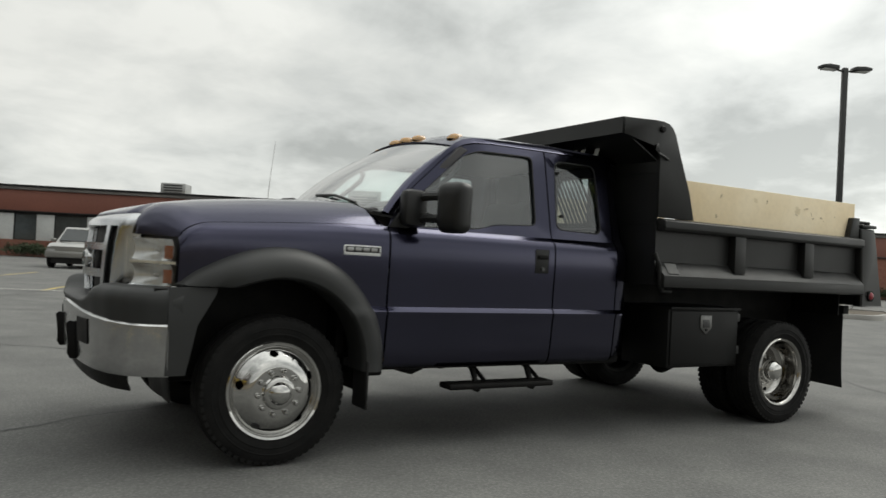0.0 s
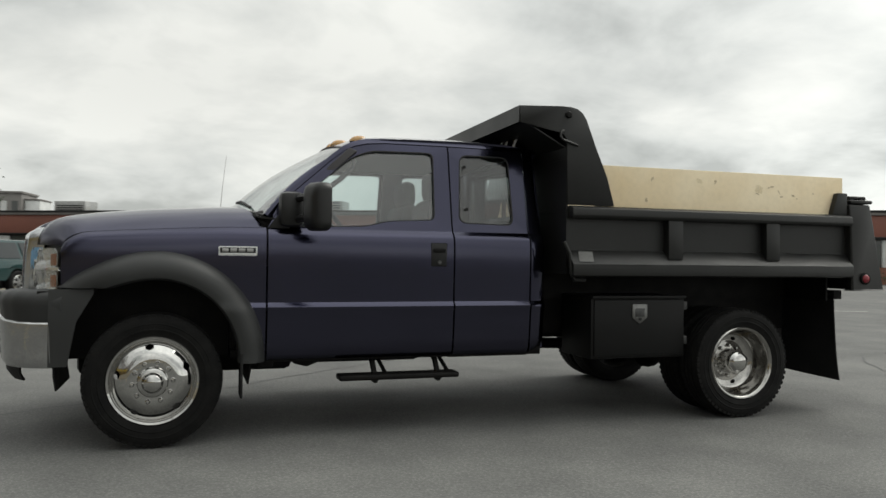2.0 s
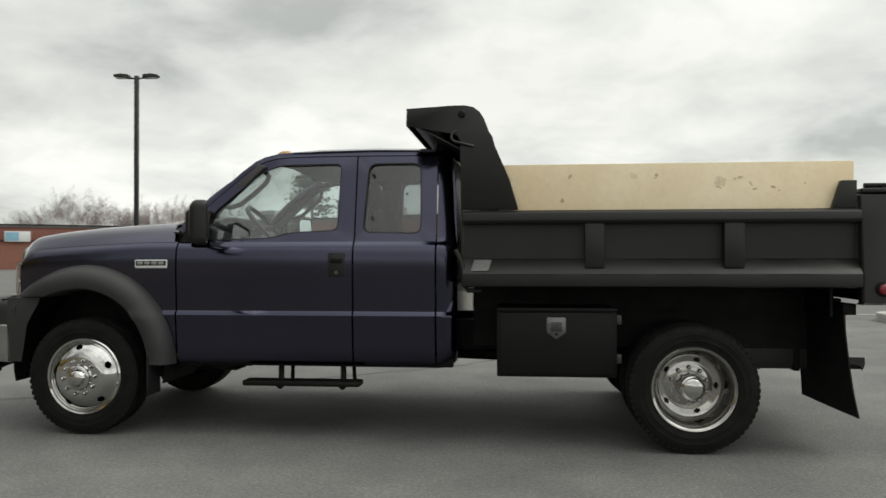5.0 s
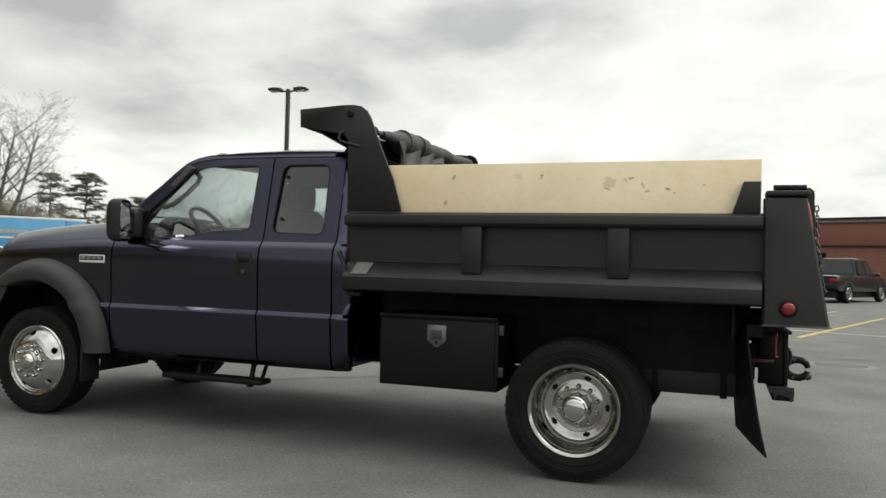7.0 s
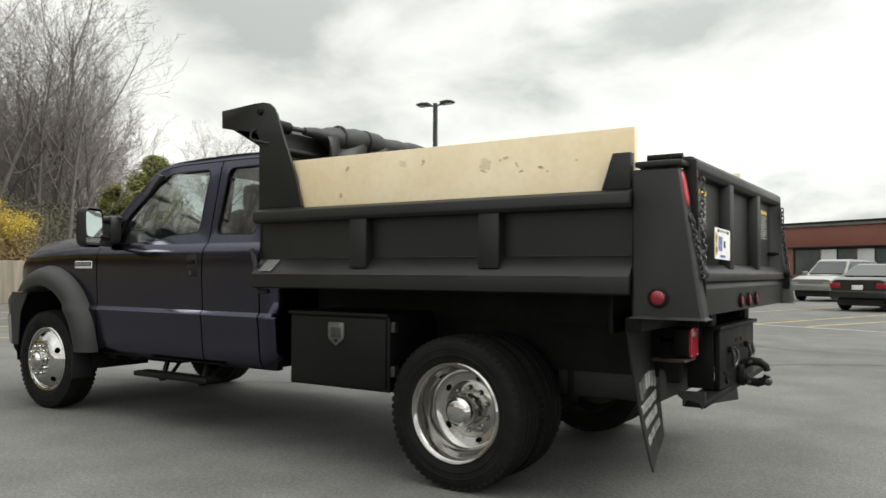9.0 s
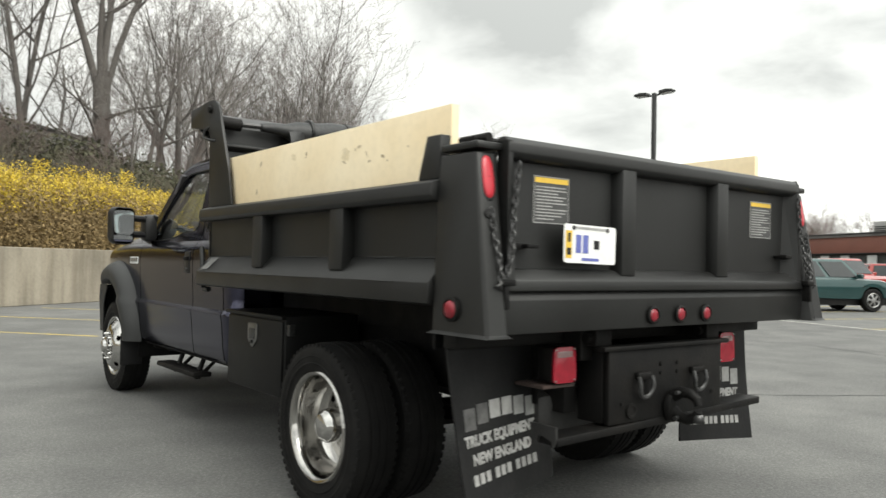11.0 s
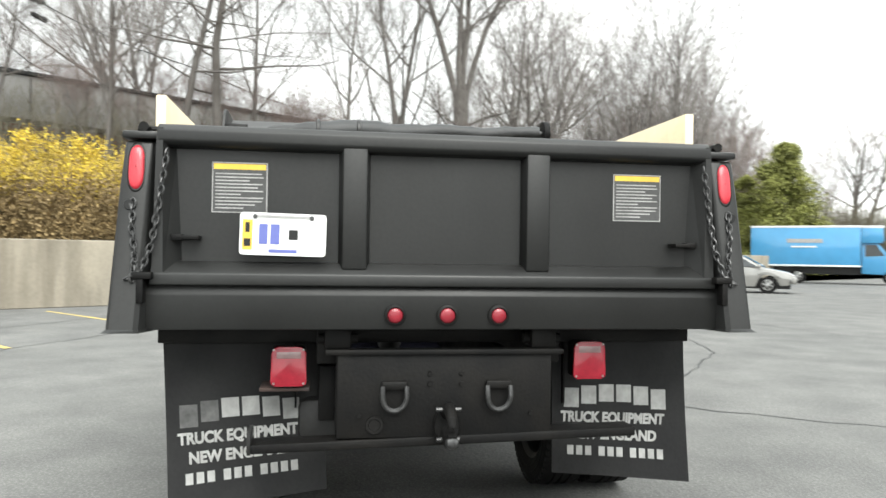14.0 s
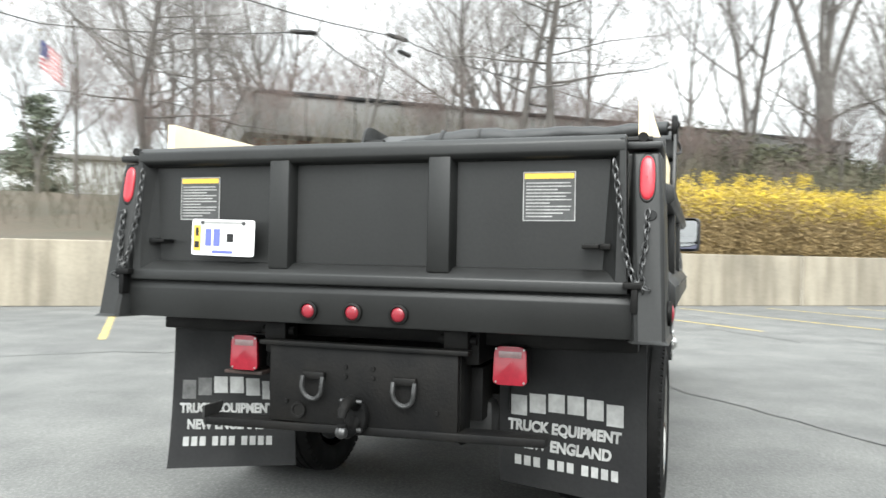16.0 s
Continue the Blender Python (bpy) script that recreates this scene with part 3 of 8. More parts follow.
    # wheel-arch flare
    rows = []
    for k in range(41):
        a = radians(-2 + 142 * k / 40)
        ease = min(1.0, max(0.25, (158 - math.degrees(a)) / 45))
        far = min(1.0, max(0.0, (math.degrees(a) - 85) / 45))
        ca, sa = math.cos(a), math.sin(a)
        row = []
        for f, yy in ((1.0, 0.0), (0.93, 0.035), (0.80, 0.075), (0.62, 0.105), (0.42, 0.118), (0.22, 0.122), (0.06, 0.118), (0.0, 0.105), (-0.02, 0.06), (-0.02, -0.10)):
            rx, rz = 0.485 + f * 0.155, 0.495 + f * 0.165
            x, z = 0.01 + rx * ca * (1 + (0.12 + 0.20 * (1 - f)) * far * far), max(0.52 + rz * sa, 0.962 if ca < -0.3 else 0.0)
            row.append((x, s * (side_y(x, max(z, 0.56)) + (yy * ease if yy > 0 else yy) ), z))
        rows.append(row)
    part("wheel_arch_flare", grid(rows), M_flare, truck, "wide grey plastic wheel arch flare", thick=0.008)
    part("arch_liner", grid([[(0.01 + 0.56 * math.cos(radians(a)), y, 0.50 + 0.59 * math.sin(radians(a))) for y in (s * 0.925, s * 0.40)] for a in range(-14, 195, 8)]), M_blackdull, truck, "black wheel arch liner", thick=0.01)
    # flap behind the front wheel
    part("splash_guard", box(0.50, 0.515, s * 0.97 - 0.09, s * 0.97 + 0.09, 0.29, 0.56, 0.004), M_rubber, truck, "small black splash guard")
    # badge
    bd = part("badge", box(0.365, 0.60, s * 0.957 - 0.006, s * 0.957 + 0.006, 1.158, 1.218, 0.008), M_white, truck, "bright model badge with dark bars")
    part("badge_field", box(0.374, 0.591, s * 0.9585 - 0.006, s * 0.9585 + 0.006, 1.176, 1.211, 0.003), M_trim, bd)
    for i in range(4):
        part("badge_bar", box(0.385 + 0.05 * i, 0.425 + 0.05 * i, s * 0.961 - 0.006, s * 0.961 + 0.006, 1.182, 1.205, 0.003), M_galv, bd)
    # mirror
    mx, my = 0.92, s * 1.205
    mb = rounded([(my - 0.095, 1.315), (my + 0.095, 1.315), (my + 0.10, 1.61), (my - 0.10, 1.61)], 0.055, 6)
    rows = []
    for dx, sc in ((-0.05, 0.45), (-0.044, 0.72), (-0.03, 0.90), (-0.005, 1.0), (0.05, 1.0), (0.06, 0.97)):
        rows.append([(mx + dx, my + (y - my) * sc, 1.463 + (z - 1.463) * sc) for y, z in mb])
    turn_in = Matrix.Rotation(-s * radians(21), 3, "Z")
    bm = grid(rows, closed=True)
    bm.faces.new([bm.verts.new(p) for p in rows[0]])
    bmesh.ops.rotate(bm, cent=(mx, my, 0), matrix=turn_in, verts=bm.verts)
    mirror = part("mirror_housing", bm, M_trim, truck, "tall black towing mirror")
    bm = bmesh.new()
    bm.faces.new([bm.verts.new((mx + 0.052, my + (y - my) * 0.93, 1.49 + (z - 1.463) * 0.66)) for y, z in mb])
    for v in bm.verts:
        v.co.x -= 0.05 * (v.co.z - 1.60)
    bmesh.ops.rotate(bm, cent=(mx, my, 0), matrix=turn_in, verts=bm.verts)
    part("mirror_glass", bm, M_mirror, mirror, "silver mirror glass", smooth=0)
    bm = bmesh.new()
    bm.faces.new([bm.verts.new((mx + 0.052, my + (y - my) * 0.90, 1.362 + (z - 1.463) * 0.17)) for y, z in mb])
    bmesh.ops.rotate(bm, cent=(mx, my, 0), matrix=turn_in, verts=bm.verts)
    part("wide_mirror_glass", bm, M_mirror, mirror, "small convex mirror glass", smooth=0)
    for zz in (1.40, 1.53):
        part("mirror_arm", tube([(0.82, s * 0.90, zz - 0.02), (0.86, s * 1.02, zz), (0.91, s * 1.13, zz)], 0.026, 8), M_trim, mirror)
    part("mirror_foot", box(0.73, 0.89, s * 0.94 - 0.055, s * 0.94 + 0.055, 1.345, 1.57, 0.04), M_trim, mirror)


for s in (-1, 1):
    cab(s)


def nose(y):
    return -0.86 + 0.34 * (abs(y) / 0.92) ** 1.9


def hood_edge(y):
    """The hood's front edge lies behind the grille's top and level with the headlights."""
    return nose(y) + 0.065 * max(0.0, min(1.0, (0.612 - abs(y)) / 0.045))


def hood():
    rows = []
    for i in range(22):
        u = (i / 21) ** 1.9
        row = []
        for j in range(37):
            y = -0.925 + 1.85 * j / 36
            ay = abs(y)
            cowl = 0.43 + 0.20 * (ay / 0.92) ** 2
            x = hood_edge(y) * (1 - u) + cowl * u
            crest = float(np.interp(x, [-0.9, -0.8, -0.7, -0.55, -0.37, -0.05, 0.36, 0.7], [1.325, 1.345, 1.365, 1.394, 1.423, 1.454, 1.480, 1.488]))
            edge = 1.335 - 0.055 * max(0, 0.45 - x) ** 1.2
            k = float(np.interp(ay, [0, 0.25, 0.45, 0.58, 0.68, 0.78, 0.86, 0.905, 0.925], [0.95, 0.965, 1.0, 0.985, 0.88, 0.66, 0.36, 0.13, 0.0]))
            z = edge + (crest - edge) * k
            lip = float(np.interp(ay, [0, 0.565, 0.615, 0.925], [1.322, 1.306, 1.214, 1.205]))
            ahead = max(0.0, 1 - (x - hood_edge(y)) / 0.15)
            z -= max(0, z - lip) * (1 - math.sqrt(max(0.0, 1 - ahead * ahead)))
            row.append((x, y * (side_y(x, 1.32) - 0.012) / 0.925 if ay > 0.5 else y, z))
        rows.append(row)
    part("hood", grid(rows), M_paint, truck, "navy hood with raised centre", smooth=60, thick=0.01)


def nose_parts():
    # grille: a chrome surround that narrows downwards, bars and dark mesh behind
    g = thing("grille", "", "")
    g.parent = truck
    front_x = -0.826
    half = lambda z: float(np.interp(z, [0.775, 0.80, 0.84, 0.90, 1.0, 1.15, 1.25, 1.30], [0.41, 0.46, 0.50, 0.53, 0.552, 0.570, 0.580, 0.578]))

    def outer(u, z, sink=0.0):
        """u runs across the grille from -1 to 1."""
        y = u * half(z)
        round_off = 0.075 * max(0.0, (abs(u) - 0.91) / 0.09) ** 2 + 0.02 * max(0.0, (0.81 - z) / 0.035) ** 2 + 0.065 * max(0.0, (z - 1.262) / 0.050) ** 2
        return (front_x + 0.115 * (abs(y) / 0.6) ** 2.2 - 0.02 * math.sin((z - 0.775) / 0.525 * math.pi) + sink + round_off, y, z)

    part("grille_back", grid([[outer(u, z, 0.05) for z in spread(0.80, 1.27, 0.08)] for u in spread(-0.93, 0.93, 0.1)]), M_blackdull, g, "dark mesh behind the grille")
    ucut = [0.0, 0.14, 0.30, 0.46, 0.58, 0.625, 0.66, 0.70, 0.735, 0.79, 0.845, 0.88, 0.91, 0.935, 0.96, 0.98, 1.0]
    ucut = [-u for u in ucut[:0:-1]] + ucut
    zcut = [0.775, 0.79, 0.81, 0.835, 0.86, 0.875, 0.95, 0.965, 1.01, 1.025, 1.10, 1.115, 1.155, 1.17, 1.235, 1.25, 1.27, 1.285, 1.30, 1.312]
    shell = bmesh.new()
    net = [[shell.verts.new(outer(u, z)) for z in zcut] for u in ucut]
    for i in range(len(ucut) - 1):
        for k in range(len(zcut) - 1):
            um, zm = abs(ucut[i] + ucut[i + 1]) / 2, (zcut[k] + zcut[k + 1]) / 2
            wide_slot = um < 0.66 and (0.86 < zm < 0.965 or 1.01 < zm < 1.115 or 1.155 < zm < 1.25)
            side_slot = 0.735 < um < 0.88 and 0.86 < zm < 1.25
            if not (wide_slot or side_slot):
                shell.faces.new((net[i][k], net[i + 1][k], net[i + 1][k + 1], net[i][k + 1]))
    part("grille_shell", shell, M_gridchrome, g, "chrome grille surround with three wide openings", thick=0.030, smooth=50)
    em = lathe([(0.0, -0.02), (0.055, -0.02), (0.07, -0.008), (0.075, 0.01)], 28, m=Matrix.Translation((front_x - 0.024, 0, 1.06)) @ pose(0, 0, 0, 0, 0, -90) @ Matrix.Diagonal((1.5, 1, 0.75, 1)))
    part("emblem", em, M_bumper, g, "oval maker emblem")
    for s in (-1, 1):
        # headlamp: two bright chambers behind one clear lens
        hl = thing("headlight", "", "")
        hl.parent = truck
        ys = spread(0.585, 0.925, 0.035)
        top = lambda y: 1.200 - 0.02 * (y - 0.57) - 0.05 * max(0.0, (y - 0.85) / 0.075) ** 2
        lens_x = lambda y: nose(y) - 0.02
        sy = lambda y: s * (y if y < 0.86 else 0.86 + 0.55 * (y - 0.86))
        part("lamp_glass", grid([[(lens_x(y), sy(y), 0.932 + (top(y) - 0.932) * k / 6) for k in range(7)] for y in ys]), M_lens, hl, "clear headlight lens", smooth=60)

        def bowl(z0, z1):
            rows = []
            for y in spread(0.612, 0.875, 0.022):
                cup_y = max(0.0, 1 - ((y - 0.725) / 0.125) ** 2)
                row = []
                for k in range(13):
                    w = -1 + k / 6
                    row.append((lens_x(y) + 0.016 + 0.055 * (0.25 + 0.75 * cup_y) * (1 - w * w), sy(y - 0.006), (z0 + z1) / 2 + (z1 - z0) / 2 * w))
                rows.append(row)
            return grid(rows)

        part("upper_reflector", bowl(1.078, 1.192), M_reflect, hl, "bright upper reflector bowl", smooth=60)
        part("lower_reflector", bowl(0.944, 1.060), M_reflect, hl, "bright lower reflector bowl", smooth=60)
        part("reflector_divider", grid([[(lens_x(y) + 0.008 + 0.012 * k, sy(y - 0.006), 1.069 + dz) for k, dz in ((1, 0.010), (0, 0.006), (0, -0.006), (1, -0.010))] for y in spread(0.612, 0.915, 0.04)]), M_mirror, hl, "chrome bar between lamp chambers", smooth=60, thick=0.004)
        part("lamp_floor", grid([[(lens_x(y) + 0.004 + 0.012 * k, sy(y - 0.006), 0.937 + 0.012 * k) for k in (0, 1)] for y in spread(0.612, 0.915, 0.04)]), M_mirror, hl, "chrome lower ledge", thick=0.003)
        part("lamp_housing", grid([[(nose(y) + 0.075, sy(y), z) for z in (0.925, 1.21)] for y in ys]), M_trim, hl, thick=0.01)
        for zc in (1.135, 1.002):
            part("bulb", lathe([(0, -0.012), (0.006, -0.010), (0.009, 0.0), (0.012, 0.02)], 14, m=Matrix.Translation((lens_x(0.725) + 0.062, s * 0.725, zc)) @ pose(0, 0, 0, 0, 0, -90)), M_galv, hl)
        for z0, z1 in ((1.090, 1.158), (0.964, 1.034)):
            part("amber_marker", grid([[(lens_x(y) + 0.010, sy(y - 0.002), z) for z in (z0, (z0 + z1) / 2, z1)] for y in spread(0.842, 0.890, 0.012)]), M_ambermark, hl, "amber side marker", thick=0.006)
        part("lamp_frame", grid([[(nose(y) - 0.022, sy(y), z) for z in (0.912, 0.931)] for y in spread(0.60, 0.93, 0.04)]), M_trim, hl, thick=0.01)
    # bumper with its plastic top pad
    plan = [(-0.50, 0.958), (-0.56, 0.953), (-0.67, 0.922), (-0.755, 0.868), (-0.825, 0.775), (-0.875, 0.63), (-0.905, 0.45), (-0.922, 0.22), (-0.928, 0.0)]
    plan = [(x, -y) for x, y in plan] + [(x, y) for x, y in plan[-2::-1]]

    def rise(y):
        """The bumper's top edge climbs towards the middle."""
        return 0.060 * (1 - min(1, abs(y) / 0.93) ** 1.4) - 0.020

    def band(pts, levels):
        c = (-0.2, 0)
        return grid([[(x + (x - c[0]) * k * 0.06, y * (1 + k * 0.03), z + rise(y) * min(1, max(0.25, (z - 0.5) / 0.25))) for z, k in levels] for x, y in pts])

    def pad_top(y):
        """The pad's upper edge: it follows the grille's outline down in the middle."""
        return float(np.interp(abs(y), [0.0, 0.38, 0.47, 0.53, 0.58, 0.62], [0.855, 0.855, 0.862, 0.89, 0.930, 0.940]))

    def pad(pts, levels):
        fine = [(a[0] + (b[0] - a[0]) * i / 4, a[1] + (b[1] - a[1]) * i / 4) for a, b in zip(pts, pts[1:]) for i in range(4)] + [pts[-1]]
        return grid([[(x + (x + 0.2) * k * 0.06, y * (1 + k * 0.03), 0.78 + rise(y) + (z - 0.78) * (pad_top(y) - 0.78 - rise(y)) / 0.185) for z, k in levels] for x, y in fine])

    bp = part("bumper", band(plan[1:-1], [(0.50, -0.35), (0.53, 0.0), (0.60, 0.14), (0.68, 0.26), (0.75, 0.36), (0.768, 0.36), (0.777, 0.1)]), M_bumper, truck, "chrome front bumper", thick=0.01)
    part("bumper_pad", pad(plan, [(0.775, 0.0), (0.79, 0.12), (0.82, 0.16), (0.85, 0.26), (0.88, 0.36), (0.905, 0.34), (0.93, 0.15), (0.95, -0.25), (0.962, -0.9), (0.968, -2.6)]), M_flare, bp, "grey plastic bumper cover", thick=0.012)
    part("bumper_valance", band(plan[3:-3], [(0.42, -1.3), (0.46, -0.7), (0.51, -0.6)]), M_blackdull, bp, thick=0.012)
    for s in (-1, 1):
        part("tow_hook", prism([(-0.88, 0.70), (-0.955, 0.72), (-0.975, 0.705), (-0.968, 0.66), (-0.955, 0.60), (-0.962, 0.54), (-0.945, 0.51), (-0.88, 0.51)], s * 0.30 - 0.014, s * 0.30 + 0.014, 0.005), M_blackdull, bp, "black tow hook")
        front = lambda y: float(np.interp(y, [0, 0.22, 0.45, 0.66, 0.82, 0.91], [-0.928, -0.922, -0.905, -0.875, -0.83, -0.765]))
        part("bumper_recess", grid([[(front(y) + (front(y) + 0.2) * k * 0.06 - 0.007, s * y * 1.008, z) for z, k in ((0.625, 0.15), (0.69, 0.25), (0.755, 0.34))] for y in spread(0.40, 0.60, 0.04)]), M_blackdull, bp, "dark opening in bumper", thick=0.006)
        # lower corner between bumper and wheel
        part("front_corner", grid([[(-0.575 + (float(np.interp(z, [0.5, 0.575, 0.76, 0.92, 0.96], [-0.475, -0.46, -0.427, -0.338, -0.33])) + 0.575) * u, s * (0.966 - 0.05 * max(0, 0.8 - z) - 0.10 * max(0, z - 0.88)), z) for z in (0.50, 0.575, 0.66, 0.76, 0.84, 0.92, 0.952)] for u in (0, 0.35, 0.7, 1)]), M_flare, truck, thick=0.01)


hood()
nose_parts()
part("engine_block", box(-0.62, 0.48, -0.56, 0.56, 0.50, 1.22), M_blackdull, truck)
for s in (-1, 1):
    part("inner_fender", box(-0.64, -0.55, min(s * 0.5, s * 0.93), max(s * 0.5, s * 0.90), 0.53, 0.94), M_blackdull, truck)


def cab_top():
    rows = []
    for x, zc, ze, hw in ((1.13, 1.968, 1.895, 0.70), (1.20, 1.998, 1.925, 0.735), (1.33, 2.022, 1.953, 0.750), (1.6, 2.036, 1.972, 0.756), (2.0, 2.040, 1.978, 0.757), (2.35, 2.032, 1.972, 0.754), (2.52, 2.012, 1.957, 0.747), (2.565, 1.98, 1.935, 0.743), (2.58, 1.93, 1.90, 0.74)):
        row = []
        for j in range(17):
            v = -1 + j / 8
            q = max(0.0, 1 - (x - 1.13) / 0.2)
            flat = ze + (zc - ze) * (1 - abs(v) ** 3.2)
            row.append((x + q * (0.07 * v * v + 0.012), v * hw, flat * (1 - q * q) + q * q * (1.972 - 0.07 * v * v)))
        rows.append(row)
    r = part("roof", grid(rows), M_paint, truck, "navy cab roof", smooth=60, thick=0.012)
    part("headliner", grid([[(x, y, 1.93 - 0.04 * abs(y)) for y in (-0.70, 0, 0.70)] for x in (1.25, 2.5)]), M_liner, r)
    for y in (-0.56, -0.17, 0.0, 0.17, 0.56):
        x0 = 1.235 + 0.07 * (abs(y) / 0.56) ** 2
        rows = []
        for k, (dz, sc) in enumerate(((0.0, 1.0), (0.010, 1.0), (0.028, 0.82), (0.038, 0.5), (0.041, 0.1))):
            rows.append([(x0 + 0.060 * sc * math.cos(t) + 0.02 * k * 0.3, y + 0.036 * sc * math.sin(t), 2.000 - 0.026 * (abs(y) / 0.56) ** 2 + dz) for t in (2 * math.pi * i / 16 for i in range(16))])
        part("roof_marker_light", grid(rows, closed=True), M_amber, r, "amber roof marker light", smooth=60)
    # windshield
    rows = []
    for k in range(9):
        u = k / 8
        row = []
        for j in range(17):
            v = -1 + j / 8
            base = Vector((0.45 + 0.20 * v * v, v * 0.85, 1.485 - 0.07 * v * v))
            topp = Vector((1.14 + 0.07 * v * v, v * 0.715, 1.965 - 0.07 * v * v))
            p = base.lerp(topp, u)
            p.x -= 0.05 * math.sin(u * math.pi)
            p.z += 0.012 * math.sin(u * math.pi)
            row.append(tuple(p))
        rows.append(row)
    ws = part("windshield", grid(rows), M_shield, truck, "curved windshield glass", smooth=60)
    for v in (-1, 1):
        edge = [rows[k][0 if v < 0 else -1] for k in range(9)]
        part("a_pillar", tube([(p[0] + 0.015, p[1] + v * 0.012, p[2] - 0.005) for p in edge], 0.032, 8), M_paint, truck)
    part("windshield_seal", tube([(p[0], p[1], p[2] + 0.004) for p in rows[0]], 0.012, 6), M_trim, ws, "black rubber seal")
    part("cowl", grid([[(0.40 + 0.2 * (y / 0.85) ** 2, y, 1.472 - 0.06 * (y / 0.85) ** 2), (0.56 + 0.2 * (y / 0.85) ** 2, y, 1.460 - 0.065 * (y / 0.85) ** 2)] for y in spread(-0.89, 0.89, 0.1)]), M_trim, truck, "black cowl grille", thick=0.012)
    for y in (-0.62, 0.05):
        part("wiper", tube([(0.47 + 0.2 * (y / 0.85) ** 2, y, 1.485), (0.50 + 0.05 * abs(y), y + 0.22, 1.535), (0.515, y + 0.5, 1.545)], 0.009, 6), M_trim, ws, "black wiper arm")
    part("antenna", tube([(0.42, 0.62, 1.44), (0.44, 0.63, 1.7), (0.47, 0.64, 1.98)], [0.003, 0.002, 0.0013], 6), M_galv, truck, "thin whip antenna")
    # back wall of the cab with its window
    back_o = [(-0.84, 1.30), (0.84, 1.30), (0.80, 1.5), (0.73, 1.93), (-0.73, 1.93), (-0.80, 1.5)]
    back_i = rounded([(-0.66, 1.40), (0.66, 1.40), (0.60, 1.84), (-0.60, 1.84)], 0.06)
    xb = lambda y, z: (2.60 - 0.05 * max(0, z - 1.3), y, z)
    bw = part("cab_back", frame_between(back_o, back_i, xb), M_paint, truck, thick=0.012)
    bm = bmesh.new()
    bm.faces.new([bm.verts.new(xb(y, z)) for y, z in back_i])
    part("rear_window", bm, M_glass, bw, "cab rear window glass", smooth=0)
    part("cab_back_lower", box(2.592, 2.604, -0.86, 0.86, 0.53, 1.30), M_paint, truck)
    part("cab_floor", box(0.45, 2.59, -0.85, 0.85, 0.515, 0.56), M_blackdull, truck)
    part("firewall", box(0.45, 0.50, -0.72, 0.72, 0.5, 1.38), M_blackdull, truck)
    # dash and wheel
    part("dashboard", prism([(0.55, 1.10), (0.98, 1.08), (1.02, 1.28), (0.94, 1.41), (0.78, 1.465), (0.60, 1.455)], -0.80, 0.80, 0.03), M_dash, truck, "grey dashboard")
    part("instrument_hood", prism([(0.80, 1.42), (1.0, 1.36), (1.03, 1.47), (0.98, 1.525), (0.88, 1.53), (0.80, 1.49)], -0.64, -0.20, 0.035), M_dash, truck, "dark instrument hood")
    for s in (-1, 1):
        part("grab_handle", tube([(0.93, s * 0.80, 1.60), (0.985, s * 0.785, 1.585), (1.06, s * 0.775, 1.61), (1.16, s * 0.76, 1.69), (1.235, s * 0.745, 1.765), (1.25, s * 0.735, 1.81), (1.22, s * 0.735, 1.845)], 0.018, 8), M_dash, truck, "grey grab handle on the windscreen pillar")
        part("pillar_cover", prism([(0.70, 1.42), (0.80, 1.43), (1.02, 1.66), (1.26, 1.87), (1.20, 1.89)], s * 0.79 - 0.03, s * 0.79 + 0.03, 0.01), M_dash, truck)
    rim = [(0.17 * math.cos(t), 0.17 * math.sin(t)) for t in (2 * math.pi * i / 24 for i in range(25))]
    stw = part("steering_wheel", tube([(1.12 - 0.75 * z, -0.42 + y, 1.46 + z * 0.85) for y, z in rim], 0.017, 8, cap=False), M_trim, truck, "black steering wheel")
    part("steering_spokes", tube([(1.12, -0.57, 1.46), (1.09, -0.42, 1.45), (1.12, -0.27, 1.46)], 0.02, 6), M_trim, stw)
    part("steering_column", tube([(0.9, -0.42, 1.33), (1.10, -0.42, 1.45)], 0.035, 8), M_trim, stw)
    for y in (-0.42, 0.42):
        st = part("front_seat", box(1.35, 1.85, y - 0.27, y + 0.27, 0.86, 1.06, 0.05), M_seat, truck, "grey cloth front seat")
        part("seat_back", prism([(1.70, 1.0), (1.94, 1.0), (2.01, 1.48), (1.99, 1.57), (1.93, 1.61), (1.84, 1.58)], y - 0.25, y + 0.25, 0.04), M_seat, st)
        part("headrest", box(1.85, 1.99, y - 0.15, y + 0.15, 1.575, 1.80, 0.06), M_seat, st)
        part("headrest_post", tube([(1.91, y - 0.05, 1.55), (1.92, y - 0.05, 1.65)], 0.007, 6), M_galv, st)
    rs = part("rear_bench", box(2.2, 2.5, -0.75, 0.75, 0.8, 0.98, 0.05), M_seat, truck, "grey rear bench seat")
    part("bench_back", box(2.46, 2.57, -0.75, 0.75, 0.95, 1.45, 0.04), M_seat, rs)
